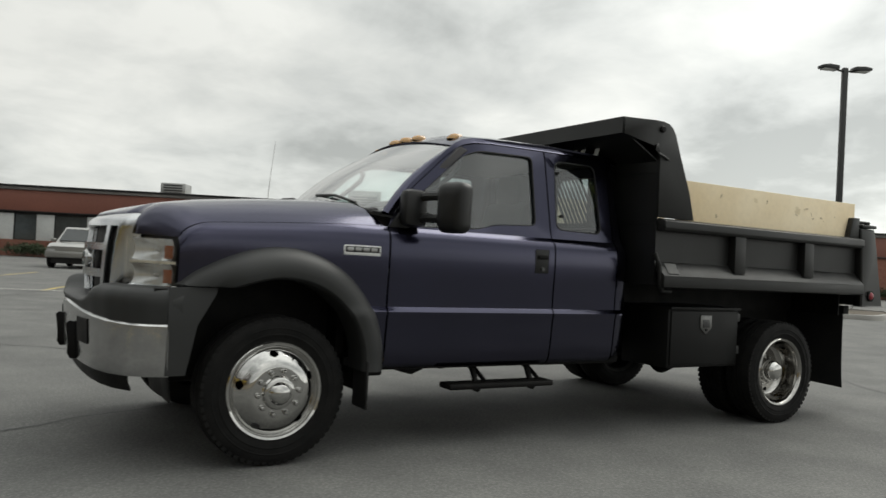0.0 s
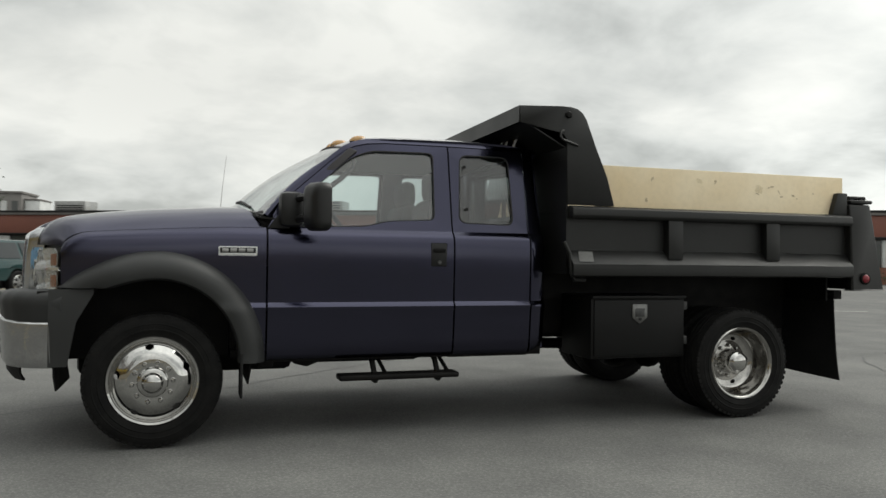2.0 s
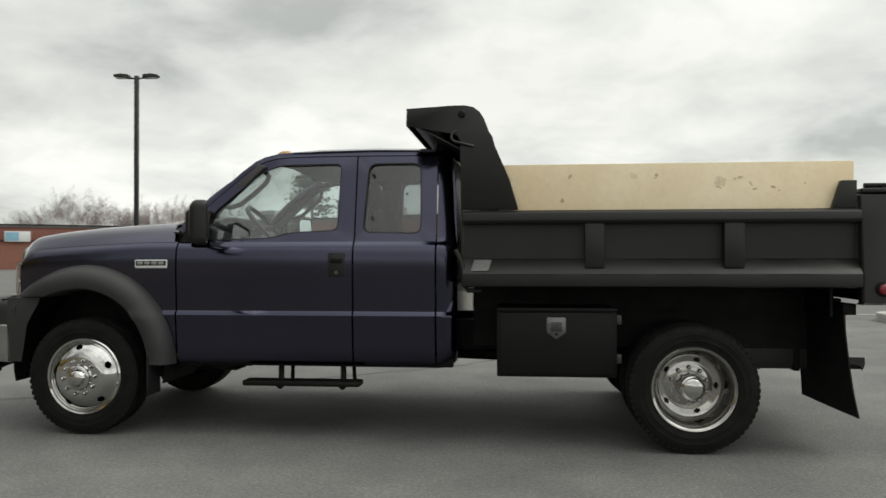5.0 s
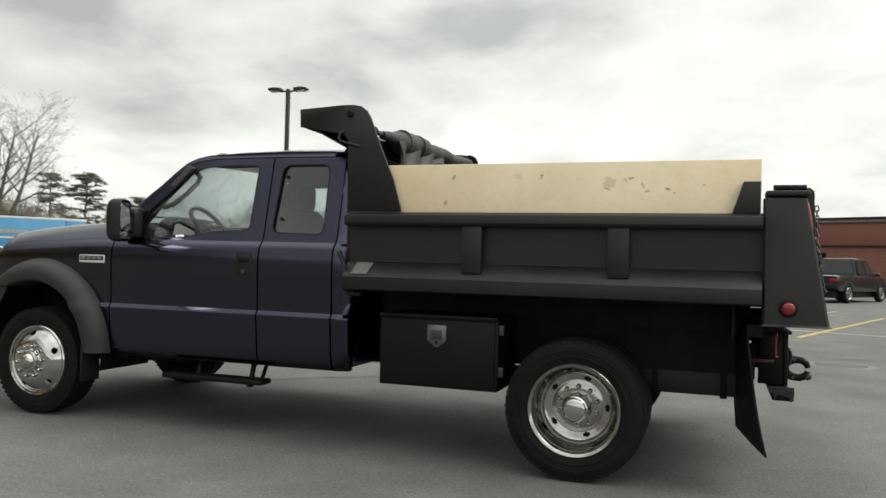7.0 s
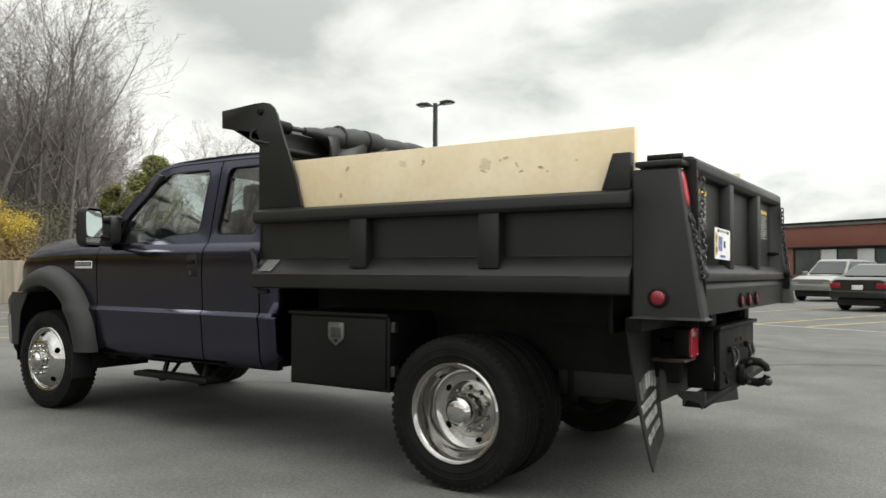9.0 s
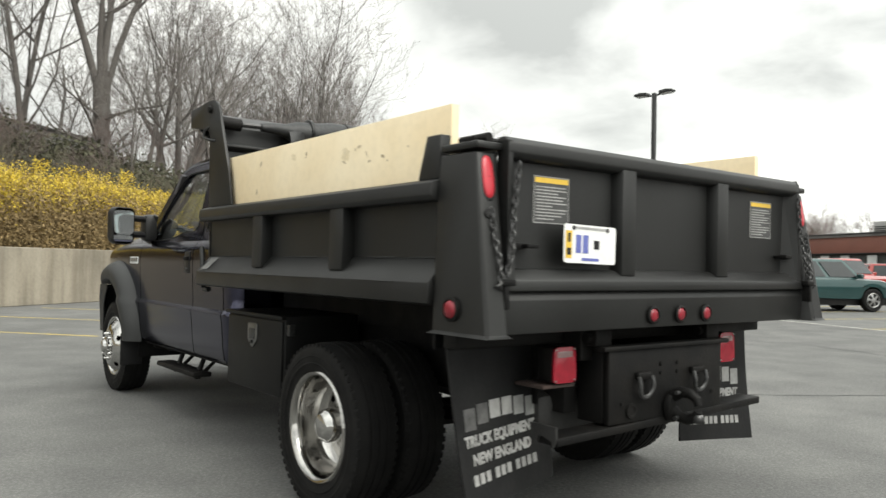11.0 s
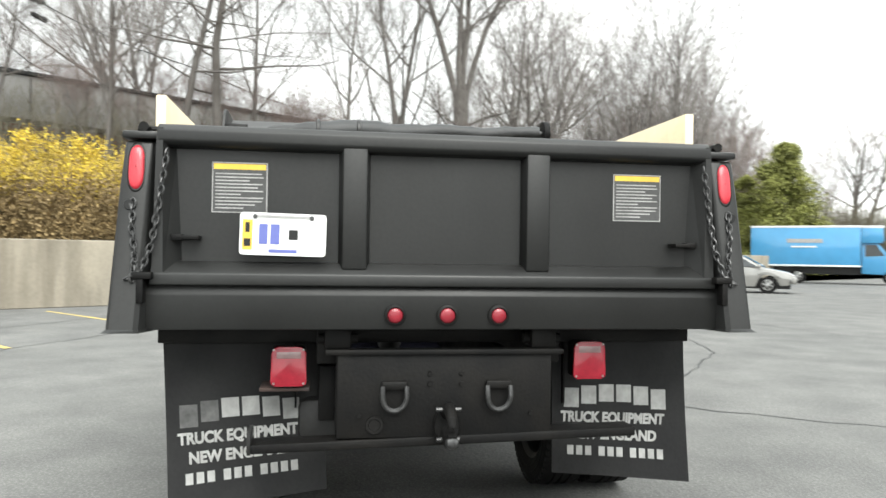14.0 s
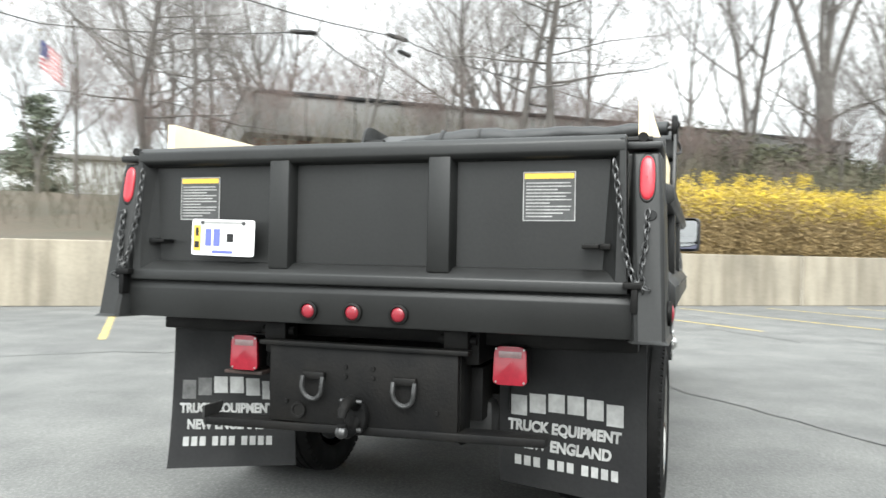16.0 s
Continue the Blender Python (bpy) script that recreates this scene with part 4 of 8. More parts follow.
    # running board
    for s in (-1, 1):
        sb = thing("side_step", "", "")
        sb.parent = truck
        part("tread", box(1.13, 1.95, s * 0.88 - 0.07, s * 0.88 + 0.07, 0.352, 0.390, 0.012), M_blackdull, sb, "black step tread")
        for x in (1.36, 1.80):
            part("hanger", tube([(x, s * 0.70, 0.52), (x + 0.01, s * 0.82, 0.47), (x + 0.02, s * 0.86, 0.375)], 0.020, 8), M_blackdull, sb)
            part("brace", tube([(x + 0.05, s * 0.68, 0.52), (x + 0.10, s * 0.86, 0.375)], 0.014, 8), M_blackdull, sb)
            part("hanger_foot", prism([(x - 0.02, 0.353), (x + 0.05, 0.353), (x + 0.028, 0.325), (x + 0.01, 0.325)], s * 0.87 - 0.02, s * 0.87 + 0.02), M_blackdull, sb)
    # what hangs under the cab floor
    part("cab_mount", box(0.62, 0.72, -0.82, -0.62, 0.44, 0.53, 0.012), M_blackdull, truck)
    part("crossmember_end", prism([(0.76, 0.53), (1.06, 0.53), (1.03, 0.47), (0.94, 0.435), (0.86, 0.455)], -0.80, -0.60, 0.012), M_blackdull, truck)
    part("brake_line_clip", box(1.12, 1.16, -0.82, -0.78, 0.47, 0.53, 0.006), M_blackdull, truck)
    part("floor_rib", box(1.9, 2.5, -0.84, -0.80, 0.475, 0.52, 0.008), M_blackdull, truck)


cab_top()


# ---- wheels ----
def tyre_mesh():
    prof = [(0.262, -0.095), (0.285, -0.108), (0.32, -0.114), (0.355, -0.113), (0.385, -0.106), (0.398, -0.095), (0.402, -0.07), (0.404, -0.05), (0.397, -0.048), (0.397, -0.038), (0.405, -0.036), (0.405, -0.006), (0.397, -0.004), (0.397, 0.004), (0.405, 0.006), (0.405, 0.036), (0.397, 0.038), (0.397, 0.048), (0.404, 0.05), (0.402, 0.07), (0.398, 0.095), (0.385, 0.106), (0.355, 0.113), (0.32, 0.114), (0.285, 0.108), (0.262, 0.095)]
    bm = lathe(prof, 72)
    for k in range(60):
        a = 360 / 60 * k
        for y0, y1 in ((-0.107, -0.066), (0.066, 0.107)):
            box(-0.0125, 0.0125, y0, y1, 0.374, 0.3985, bm=bm, m=pose(0, 0, 0, 0, a, 0))
    for r in (0.30, 0.335):
        lathe([(r, -0.1145), (r + 0.006, -0.1165), (r + 0.012, -0.1145)], 72, bm)
    return bm


def wheel(name, at, rim_prof, holes, hub_prof, nuts, nut_y, label):
    w = thing(name, "", "")
    w.parent, w.matrix_basis = truck, at
    part("tyre", tyre_mesh(), M_tyre, w, "black all-season truck tyre")
    # oval hand holes
    mid, count, hr, hw = holes
    prof = []
    for a, b in zip(rim_prof, rim_prof[1:]):
        cut = 8 if abs((a[0] + b[0]) / 2 - mid) < 0.03 and abs(a[0] - b[0]) > 0.015 else 1
        prof += [(a[0] + (b[0] - a[0]) * i / cut, a[1] + (b[1] - a[1]) * i / cut) for i in range(cut)]
    prof.append(rim_prof[-1])

    def skip(i, j):
        r = (prof[i][0] + prof[i + 1][0]) / 2
        off = ((j + 0.5) / 160 * count) % 1 - 0.5
        return ((r - mid) / hr) ** 2 + (off * 2 * math.pi / count * mid / hw) ** 2 < 1

    rm = part("rim", lathe(prof, 160, skip=skip), M_dimchrome if "rear" in name else M_chrome, w, label, smooth=50)
    part("drum", lathe([(0.0, 0.10), (0.215, 0.10), (0.215, 0.16)], 32), M_blackdull, w)
    part("hub_cap", lathe(hub_prof, 36), M_chrome, rm, smooth=50)
    nut = None
    for k in range(nuts):
        a = 2 * math.pi * k / nuts + 0.3
        m = Matrix.Translation((0.115 * math.cos(a), nut_y, 0.115 * math.sin(a)))
        if nut is None:
            nut = part("lug_nut", lathe([(0.0, -0.030), (0.008, -0.029), (0.013, -0.023), (0.0155, 0.0), (0.022, 0.002), (0.022, 0.012)], 10), M_chrome, rm, at=m)
        else:
            again("lug_nut", nut, rm, m)
    return w


FRONT_RIM = [(0.268, -0.085), (0.27, -0.100), (0.262, -0.108), (0.250, -0.104), (0.246, -0.092), (0.240, -0.088), (0.232, -0.092), (0.216, -0.108), (0.198, -0.124), (0.178, -0.139), (0.158, -0.149), (0.142, -0.154), (0.134, -0.155), (0.09, -0.155), (0.08, -0.168), (0.0, -0.168)]
FRONT_HUB = [(0.085, -0.155), (0.083, -0.180), (0.074, -0.186), (0.062, -0.187), (0.058, -0.194), (0.05, -0.206), (0.046, -0.211), (0.0, -0.213)]
REAR_RIM = [(0.268, -0.085), (0.27, -0.100), (0.262, -0.108), (0.250, -0.104), (0.244, -0.094), (0.240, -0.088), (0.237, -0.05), (0.232, 0.0), (0.226, 0.035), (0.216, 0.052), (0.192, 0.068), (0.152, 0.076), (0.146, 0.072), (0.08, 0.072), (0.078, 0.05), (0.0, 0.05)]
REAR_HUB = [(0.088, 0.072), (0.087, 0.0), (0.080, -0.050), (0.074, -0.060), (0.066, -0.063), (0.062, -0.074), (0.05, -0.080), (0.0, -0.082)]
for s in (-1, 1):
    flip = pose(0, 0, 0, 0, 0, 180) if s > 0 else Matrix()
    wheel("front_wheel", Matrix.Translation((0, s * 0.872, HUB_Z)) @ flip @ pose(0, 0, 0, 0, 12, 0), FRONT_RIM, (0.205, 5, 0.017, 0.024), FRONT_HUB, 10, -0.155, "polished convex front rim")
    wheel("rear_outer_wheel", Matrix.Translation((AXLE_R, s * 1.035, HUB_Z)) @ flip @ pose(0, 0, 0, 0, 36, 0), REAR_RIM, (0.172, 5, 0.014, 0.021), REAR_HUB, 10, 0.072, "polished deep-dish rear rim")
    iw = thing("rear_inner_wheel", "", "")
    iw.parent, iw.matrix_basis = truck, Matrix.Translation((AXLE_R, s * 0.76, HUB_Z))
    part("tyre", tyre_mesh(), M_tyre, iw, "black all-season truck tyre")
    part("rim", lathe([(0.268, -0.10), (0.24, -0.08), (0.23, 0.08), (0.0, 0.08)], 36), M_steel, iw)


def chassis():
    for s in (-1, 1):
        part("frame_rail", box(-0.7, 5.1, s * 0.43 - 0.04, s * 0.43 + 0.04, 0.56, 0.78, 0.008), M_blackdull, truck)
        part("body_rail", box(2.72, 5.2, s * 0.43 - 0.05, s * 0.43 + 0.05, 0.80, 0.96, 0.008), M_blackdull, truck)
        part("leaf_spring", prism([(3.4, 0.60), (3.7, 0.50), (4.11, 0.46), (4.5, 0.50), (4.85, 0.62), (4.85, 0.57), (4.5, 0.44), (4.11, 0.39), (3.7, 0.44), (3.4, 0.55)], s * 0.50 - 0.035, s * 0.50 + 0.035), M_blackdull, truck)
        part("inner_splash_panel", box(2.70, 5.02, s * 0.56 - 0.004, s * 0.56 + 0.004, 0.60, 1.05), M_blackdull, truck)
    part("front_axle", tube([(0, -0.8, 0.40), (0, 0.8, 0.40)], 0.06, 10), M_blackdull, truck)
    part("rear_axle", tube([(AXLE_R, -0.9, 0.405), (AXLE_R, 0.9, 0.405)], 0.075, 10), M_blackdull, truck)
    part("differential", lathe([(0, -0.15), (0.12, -0.13), (0.19, 0), (0.12, 0.13), (0, 0.15)], 20, m=Matrix.Translation((AXLE_R, 0.1, 0.40))), M_blackdull, truck)
    part("engine_sump", box(-0.5, 0.9, -0.35, 0.35, 0.36, 0.75, 0.05), M_blackdull, truck)
    part("gearbox", box(0.9, 1.9, -0.22, 0.22, 0.38, 0.66, 0.05), M_blackdull, truck)
    part("fuel_tank", box(4.42, 5.03, -0.555, 0.50, 0.455, 0.64, 0.045), M_tank, truck, "dull black fuel tank")
    for x in (4.52, 4.92):
        part("tank_strap", box(x - 0.02, x + 0.02, -0.563, 0.505, 0.447, 0.648, 0.004), M_blackdull, truck, "black tank strap")
    part("drive_shaft", tube([(1.9, 0, 0.5), (AXLE_R, 0.05, 0.42)], 0.045, 10), M_blackdull, truck)
    part("exhaust", tube([(1.0, 0.5, 0.42), (3.0, 0.55, 0.42), (3.5, 0.6, 0.6)], 0.04, 8), M_steel, truck)
    part("marker_tag", box(0.62, 0.65, -0.90, -0.88, 0.53, 0.56, 0.004), M_yellow, truck, "tiny yellow reflector tag")
    # behind the cab: dark cross wall and tanks under the bed front
    part("battery_box", box(2.70, 3.1, 0.5, 0.95, 0.45, 0.9, 0.03), M_blackdull, truck)
    part("bed_cylinder", tube([(2.9, 0, 0.62), (3.3, 0, 0.95)], 0.08, 12), M_steel, truck)


chassis()


# ---- dump bed ----
bed = thing("dump_bed", "", "")
bed.parent = truck
BX0, BX1, RAIL = 2.669, 5.087, 1.527


def bed_side(s):
    sec = lambda poly: [(s * y, z) for y, z in poly]
    sheet = part("side_sheet", prism(sec([(1.112, 1.06), (1.122, 1.06), (1.122, 1.45), (1.112, 1.45)]), BX0, BX1, axis="x"), M_black, bed, "black painted steel bed side")
    part("top_rail", prism(sec([(1.075, 1.443), (1.190, 1.443), (1.205, 1.462), (1.200, 1.512), (1.150, 1.530), (1.075, 1.530)]), BX0, BX1, 0.004, axis="x"), M_black, sheet)
    part("lower_ledge", prism(sec([(1.118, 1.222), (1.124, 1.224), (1.212, 1.128), (1.214, 1.050), (1.190, 1.040), (1.185, 1.10), (1.118, 1.18)]), BX0, BX1, 0.003, axis="x"), M_black, sheet)
    for x0, x1 in ((3.436, 3.556), (4.285, 4.405)):
        part("side_rib", prism(sec([(1.118, 1.45), (1.185, 1.45), (1.188, 1.165), (1.118, 1.19)]), x0, x1, 0.004, axis="x"), M_black, sheet)
    # paint worn through along the ledge's crease and nose
    rnd = random.Random(3)
    for y, z in ((1.1275, 1.2255), (1.2155, 1.1275)):
        x = BX0 + 0.15
        while x < BX1 - 0.1:
            n = rnd.uniform(0.12, 0.5)
            part("scuffed_edge", tube([(x, s * y, z), (min(x + n, BX1 - 0.03), s * y, z)], 0.0026, 5), M_scuff, sheet)
            x += n + rnd.uniform(0.02, 0.35)
    # worn paint at the front of the ledge, laid on as a flat grey patch
    a, c = Vector((2.72, s * 1.136, 1.2125)), Vector((2.72, s * 1.200, 1.1425))
    bm = bmesh.new()
    bm.faces.new([bm.verts.new(p + Vector((dx, s * 0.003, 0.003))) for p, dx in ((a, 0.02), (a, 0.13), (c, 0.11), (c, 0.0))])
    part("worn_patch", bm, M_patch, sheet, "dull grey worn patch", smooth=0)
    # rear post: a folded tapering column
    bm = bmesh.new()
    low = [(5.09, s * 1.12), (5.09, s * 1.195), (5.412, s * 1.192), (5.412, s * 1.09), (5.30, s * 1.06), (5.20, s * 1.06)]
    mid = [(5.09, s * 1.10), (5.09, s * 1.178), (5.328, s * 1.172), (5.328, s * 1.072), (5.28, s * 1.05), (5.20, s * 1.05)]
    tp = [(5.09, s * 1.09), (5.09, s * 1.165), (5.300, s * 1.16), (5.300, s * 1.065), (5.26, s * 1.045), (5.20, s * 1.045)]
    rows = [[(x, y, 0.94) for x, y in low], [(x, y, 1.44) for x, y in mid], [(x, y, 1.615) for x, y in tp]]
    grid(rows, bm, closed=True)
    bm.faces.new([bm.verts.new(p) for p in rows[0]])
    bm.faces.new([bm.verts.new(p) for p in rows[2]])
    bmesh.ops.remove_doubles(bm, verts=bm.verts, dist=1e-5)
    bmesh.ops.bevel(bm, geom=[ed for ed in bm.edges if ed.calc_face_angle(0) > 0.5], offset=0.012, segments=3, profile=0.5, affect="EDGES")
    post = part("rear_post", bm, M_black, bed, "black folded steel corner post")
    part("post_cap", box(5.10, 5.315, min(s * 1.04, s * 1.17), max(s * 1.04, s * 1.17), 1.622, 1.650, 0.008), M_black, post)
    part("gate_pin_tube", tube([(5.14, s * 1.10, 1.668), (5.30, s * 1.10, 1.668)], 0.018, 10), M_blackdull, post)
    part("gate_pin", tube([(5.24, s * 1.13, 1.665), (5.24, s * 1.01, 1.665)], 0.014, 8), M_blackdull, post)
    part("stake_pocket", prism([(4.935, 1.53), (5.075, 1.53), (5.078, 1.70), (4.99, 1.70)], s * 1.135 - 0.02, s * 1.135 + 0.03, 0.004), M_black, post)
    # oval tail light on the post
    tl = [(0.027 * math.cos(t) * s * -1, 0.082 * (1 if math.sin(t) > 0 else -1) * abs(math.sin(t)) ** 0.55) for t in (2 * math.pi * i / 28 for i in range(28))]
    lean = pose(5.304, s * 1.118, 1.518, 0, -9.5, 0)
    bm = grid([[lean @ Vector((d, y * k, z * k)) for y, z in tl] for d, k in ((-0.01, 1.17), (0.010, 1.15), (0.013, 1.06), (0.008, 1.0))], closed=True)
    lt = part("tail_light", bm, M_blackdull, post, "oval red tail light in black rubber grommet")
    bm = grid([[lean @ Vector((d, y * k, z * k)) for y, z in tl] for d, k in ((0.006, 1.0), (0.013, 0.97), (0.017, 0.85), (0.019, 0.5), (0.020, 0.05))], closed=True)
    part("lens", bm, M_redcore, lt, "bright red lens", smooth=60)
    # chain keyhole and round side marker
    part("chain_hole", lathe([(0, -0.004), (0.017, -0.004), (0.019, 0)], 16, m=pose(5.342, s * 1.135, 1.385, 0, 0, 90)), M_trim, post)
    mk = lathe([(0.046, 0.0), (0.046, -0.012), (0.036, -0.016), (0.034, -0.012)], 24, m=Matrix.Translation((5.215, s * 1.191, 1.035)) @ (Matrix() if s < 0 else pose(0, 0, 0, 0, 0, 180)))
    gm = part("side_marker", mk, M_blackdull, post)
    part("marker_lens", lathe([(0.034, -0.010), (0.03, -0.018), (0.015, -0.023), (0.0, -0.024)], 24, m=Matrix.Translation((5.215, s * 1.191, 1.035)) @ (Matrix() if s < 0 else pose(0, 0, 0, 0, 0, 180))), M_reddark, gm, "round red marker lens", smooth=60)
    # headboard side sheet with its rolled top
    head = [(2.655, 1.535), (3.022, 1.535), (2.965, 1.731), (2.87, 1.95), (2.828, 2.056), (2.805, 2.12), (2.775, 2.168), (2.735, 2.198), (2.68, 2.210), (2.60, 2.210), (2.300, 2.195), (2.305, 2.080), (2.45, 2.055), (2.57, 2.034), (2.63, 2.02), (2.653, 1.985)]
    part("headboard_side", prism(head, s * 1.13 - 0.008, s * 1.13 + 0.008, 0.003), M_black, bed, "black headboard side with rounded shoulder")
    part("grab_handle", tube([(2.625, s * 1.135, 2.045), (2.598, s * 1.150, 2.030), (2.592, s * 1.158, 1.995), (2.612, s * 1.160, 1.975), (2.66, s * 1.158, 1.962), (2.72, s * 1.146, 1.948), (2.735, s * 1.136, 1.945)], 0.009, 8), M_black, bed, "bent steel grab handle")
    part("pivot_cap", lathe([(0, -0.016), (0.018, -0.015), (0.024, -0.008), (0.024, 0.004)], 16, m=Matrix.Translation((2.66, s * 1.140, 2.153)) @ (Matrix() if s < 0 else pose(0, 0, 0, 0, 0, 180))), M_blackdull, bed, "black tarp pivot cap")
    part("tarp_lever", tube([(2.62, s * 1.16, 1.28), (2.66, s * 1.17, 1.20), (2.675, s * 1.17, 1.06), (2.70, s * 1.17, 1.02), (2.78, s * 1.17, 1.02)], 0.016, 8), M_black, bed, "bent black release lever")


for s in (-1, 1):
    bed_side(s)


def bed_rest():
    part("bed_floor", box(BX0, 5.30, -1.12, 1.12, 1.06, 1.09), M_black, bed)
    part("rear_sill", prism([(5.25, 0.945), (5.345, 0.945), (5.35, 1.07), (5.335, 1.112), (5.25, 1.112)], -1.09, 1.09, 0.004), M_black, bed, "black rear sill beam")
    for i in range(6):
        x = 2.85 + 0.42 * i
        part("cross_member", box(x, x + 0.06, -0.60, 0.60, 0.975, 1.058), M_blackdull, bed)
    # added dark sheets below the floor, standing in for the deep shade there
    for s in (-1, 1):
        part("under_shade_sheet", box(2.70, 5.06, s * 0.62 - 0.006, s * 0.62 + 0.006, 0.86, 1.058), M_blackdull, bed)
    # headboard with slanted slots in front of the cab window
    hb = part("headboard", box(2.655, 2.668, -1.128, 1.128, 1.06, 1.505), M_black, bed, "black steel headboard with slotted window")
    part("headboard_top", box(2.648, 2.662, -1.128, 1.128, 1.85, 1.97), M_black, hb)
    for s in (-1, 1):
        part("headboard_panel", box(2.651, 2.664, min(s * 0.40, s * 1.128), max(s * 0.40, s * 1.128), 1.495, 1.86), M_black, hb)
    part("headboard_mullion", box(2.650, 2.664, -0.03, 0.03, 1.50, 1.86), M_black, hb)
    slat = None
    for s in (-1, 1):
        for k in range(9):
            y = s * (0.045 + 0.045 * k)
            m = pose(2.657, y, 1.68, s * 32, 0, 0)
            if slat is None:
                slat = part("slat", box(-0.004, 0.004, -0.011, 0.011, -0.21, 0.21), M_black, hb, at=m)
            else:
                again("slat", slat, hb, m)
    # cab protector roof
    sec = [(2.300, 2.085), (2.302, 2.195), (2.42, 2.165), (2.58, 2.105), (2.655, 2.075), (2.676, 2.05), (2.680, 2.0), (2.682, 1.95)]
    cp = part("cab_protector", grid([[(x, y, z) for x, z in sec] for y in (-1.122, 1.122)]), M_black, bed, "black cab protector roof", thick=0.008)
    part("protector_brace", prism([(2.645, 1.93), (2.66, 1.93), (2.36, 2.09), (2.34, 2.09)], -1.115, 1.115), M_black, cp, "sloped underside brace")
    for y in (-0.34, -0.22):
        part("work_light", lathe([(0.0, -0.03), (0.045, -0.03), (0.055, -0.02), (0.05, 0.03), (0.02, 0.05)], 20, m=pose(2.56, y, 2.02, 0, 0, -90)), M_steel, cp, "small round work light")
    part("headboard_fold", prism([(2.668, 1.90), (2.70, 1.925), (2.70, 1.94), (2.668, 1.965)], -1.12, 1.12, 0.003), M_black, cp)
    for y in (-0.72, -0.58, -0.50):
        part("cloth_strap", grid([[(2.44 + 0.012 * math.sin(6 * v + 9 * y), y + dy + 0.01 * math.sin(4 * v), 2.085 - 0.15 * v) for dy in (-0.022, 0.022)] for v in spread(0, 1, 0.12)]), M_whitepanel, cp, "pale webbing strap hanging down", smooth=60, thick=0.003)
    # rolled tarpaulin across the headboard
    pts, rs = [], []
    for k in range(24):
        y = -0.84 + 1.92 * k / 23
        pts.append((2.752 + 0.010 * math.sin(k * 1.7), y, 2.062 + 0.028 * (y + 0.7) + 0.008 * math.sin(k * 0.9 + 1)))
        rs.append(float(np.interp(y, [-0.85, -0.72, -0.60, -0.40, -0.1, 0.4, 1.1], [0.026, 0.034, 0.070, 0.086, 0.074, 0.054, 0.044])) + 0.005 * math.sin(k * 2.3))
    tp = part("tarp_roll", tube(pts, rs, 14), M_vinyl, bed, "rolled black mesh tarpaulin")
    for y in (-0.50, -0.22):
        part("tarp_strap", lathe([(0.075, -0.015), (0.089, -0.01), (0.089, 0.01), (0.075, 0.015)], 16, m=Matrix.Translation((2.752, y, 2.062 + 0.028 * (y + 0.7)))), M_trim, tp)
    part("tarp_bracket", lathe([(0.0, 0.02), (0.085, 0.02), (0.09, 0.0), (0.085, -0.02), (0.0, -0.02)], 20, m=Matrix.Translation((2.752, 1.125, 2.115))), M_blackdull, tp)
    # a fold of cloth hanging under the roll's end
    part("tarp_fold", grid([[(2.795 + 0.022 * math.sin(19 * u + 3 * v) + 0.02 * v, -0.66 + 0.86 * u, 2.05 - 0.20 * v * (1 - 0.72 * u) + 0.012 * math.sin(9 * u)) for v in spread(0, 1, 0.2)] for u in spread(0, 1, 0.03)]), M_vinyl, tp, smooth=60, thick=0.02)
    part("tarp_axle", tube([(2.752, -1.135, 2.062), (2.752, 1.135, 2.115)], 0.017, 8), M_steel, tp)
    part("tarp_housing", tube([(2.75, -1.12, 2.065), (2.75, -0.98, 2.06)], 0.04, 12), M_blackdull, tp)
    # tool box under the bed
    tb = part("tool_box", box(2.88, 3.645, -1.075, -0.62, 0.46, 0.905, 0.008), M_toolbox, truck, "black under-bed tool box")
    part("tool_box_door", box(2.90, 3.625, -1.088, -1.072, 0.48, 0.875, 0.006), M_toolbox, tb, "textured black door")
    part("door_drip_edge", box(2.88, 3.645, -1.10, -1.07, 0.885, 0.905, 0.004), M_toolbox, tb)
    lt = part("latch", prism(rounded([(3.20, 0.845), (3.322, 0.845), (3.322, 0.75), (3.261, 0.705), (3.20, 0.75)], 0.012, 3), -1.095, -1.086, 0.002), M_latch, tb, "stainless paddle latch")
    part("latch_paddle", box(3.225, 3.297, -1.099, -1.094, 0.755, 0.815, 0.004), M_steel, lt)
    part("latch_key", lathe([(0, -0.006), (0.011, -0.006), (0.011, 0.006)], 12, m=Matrix.Translation((3.261, -1.097, 0.738))), M_trim, lt)
    for z in (0.55, 0.80):
        part("box_hinge", box(3.645, 3.675, -1.07, -1.03, z, z + 0.06, 0.004), M_steel, tb)


bed_rest()


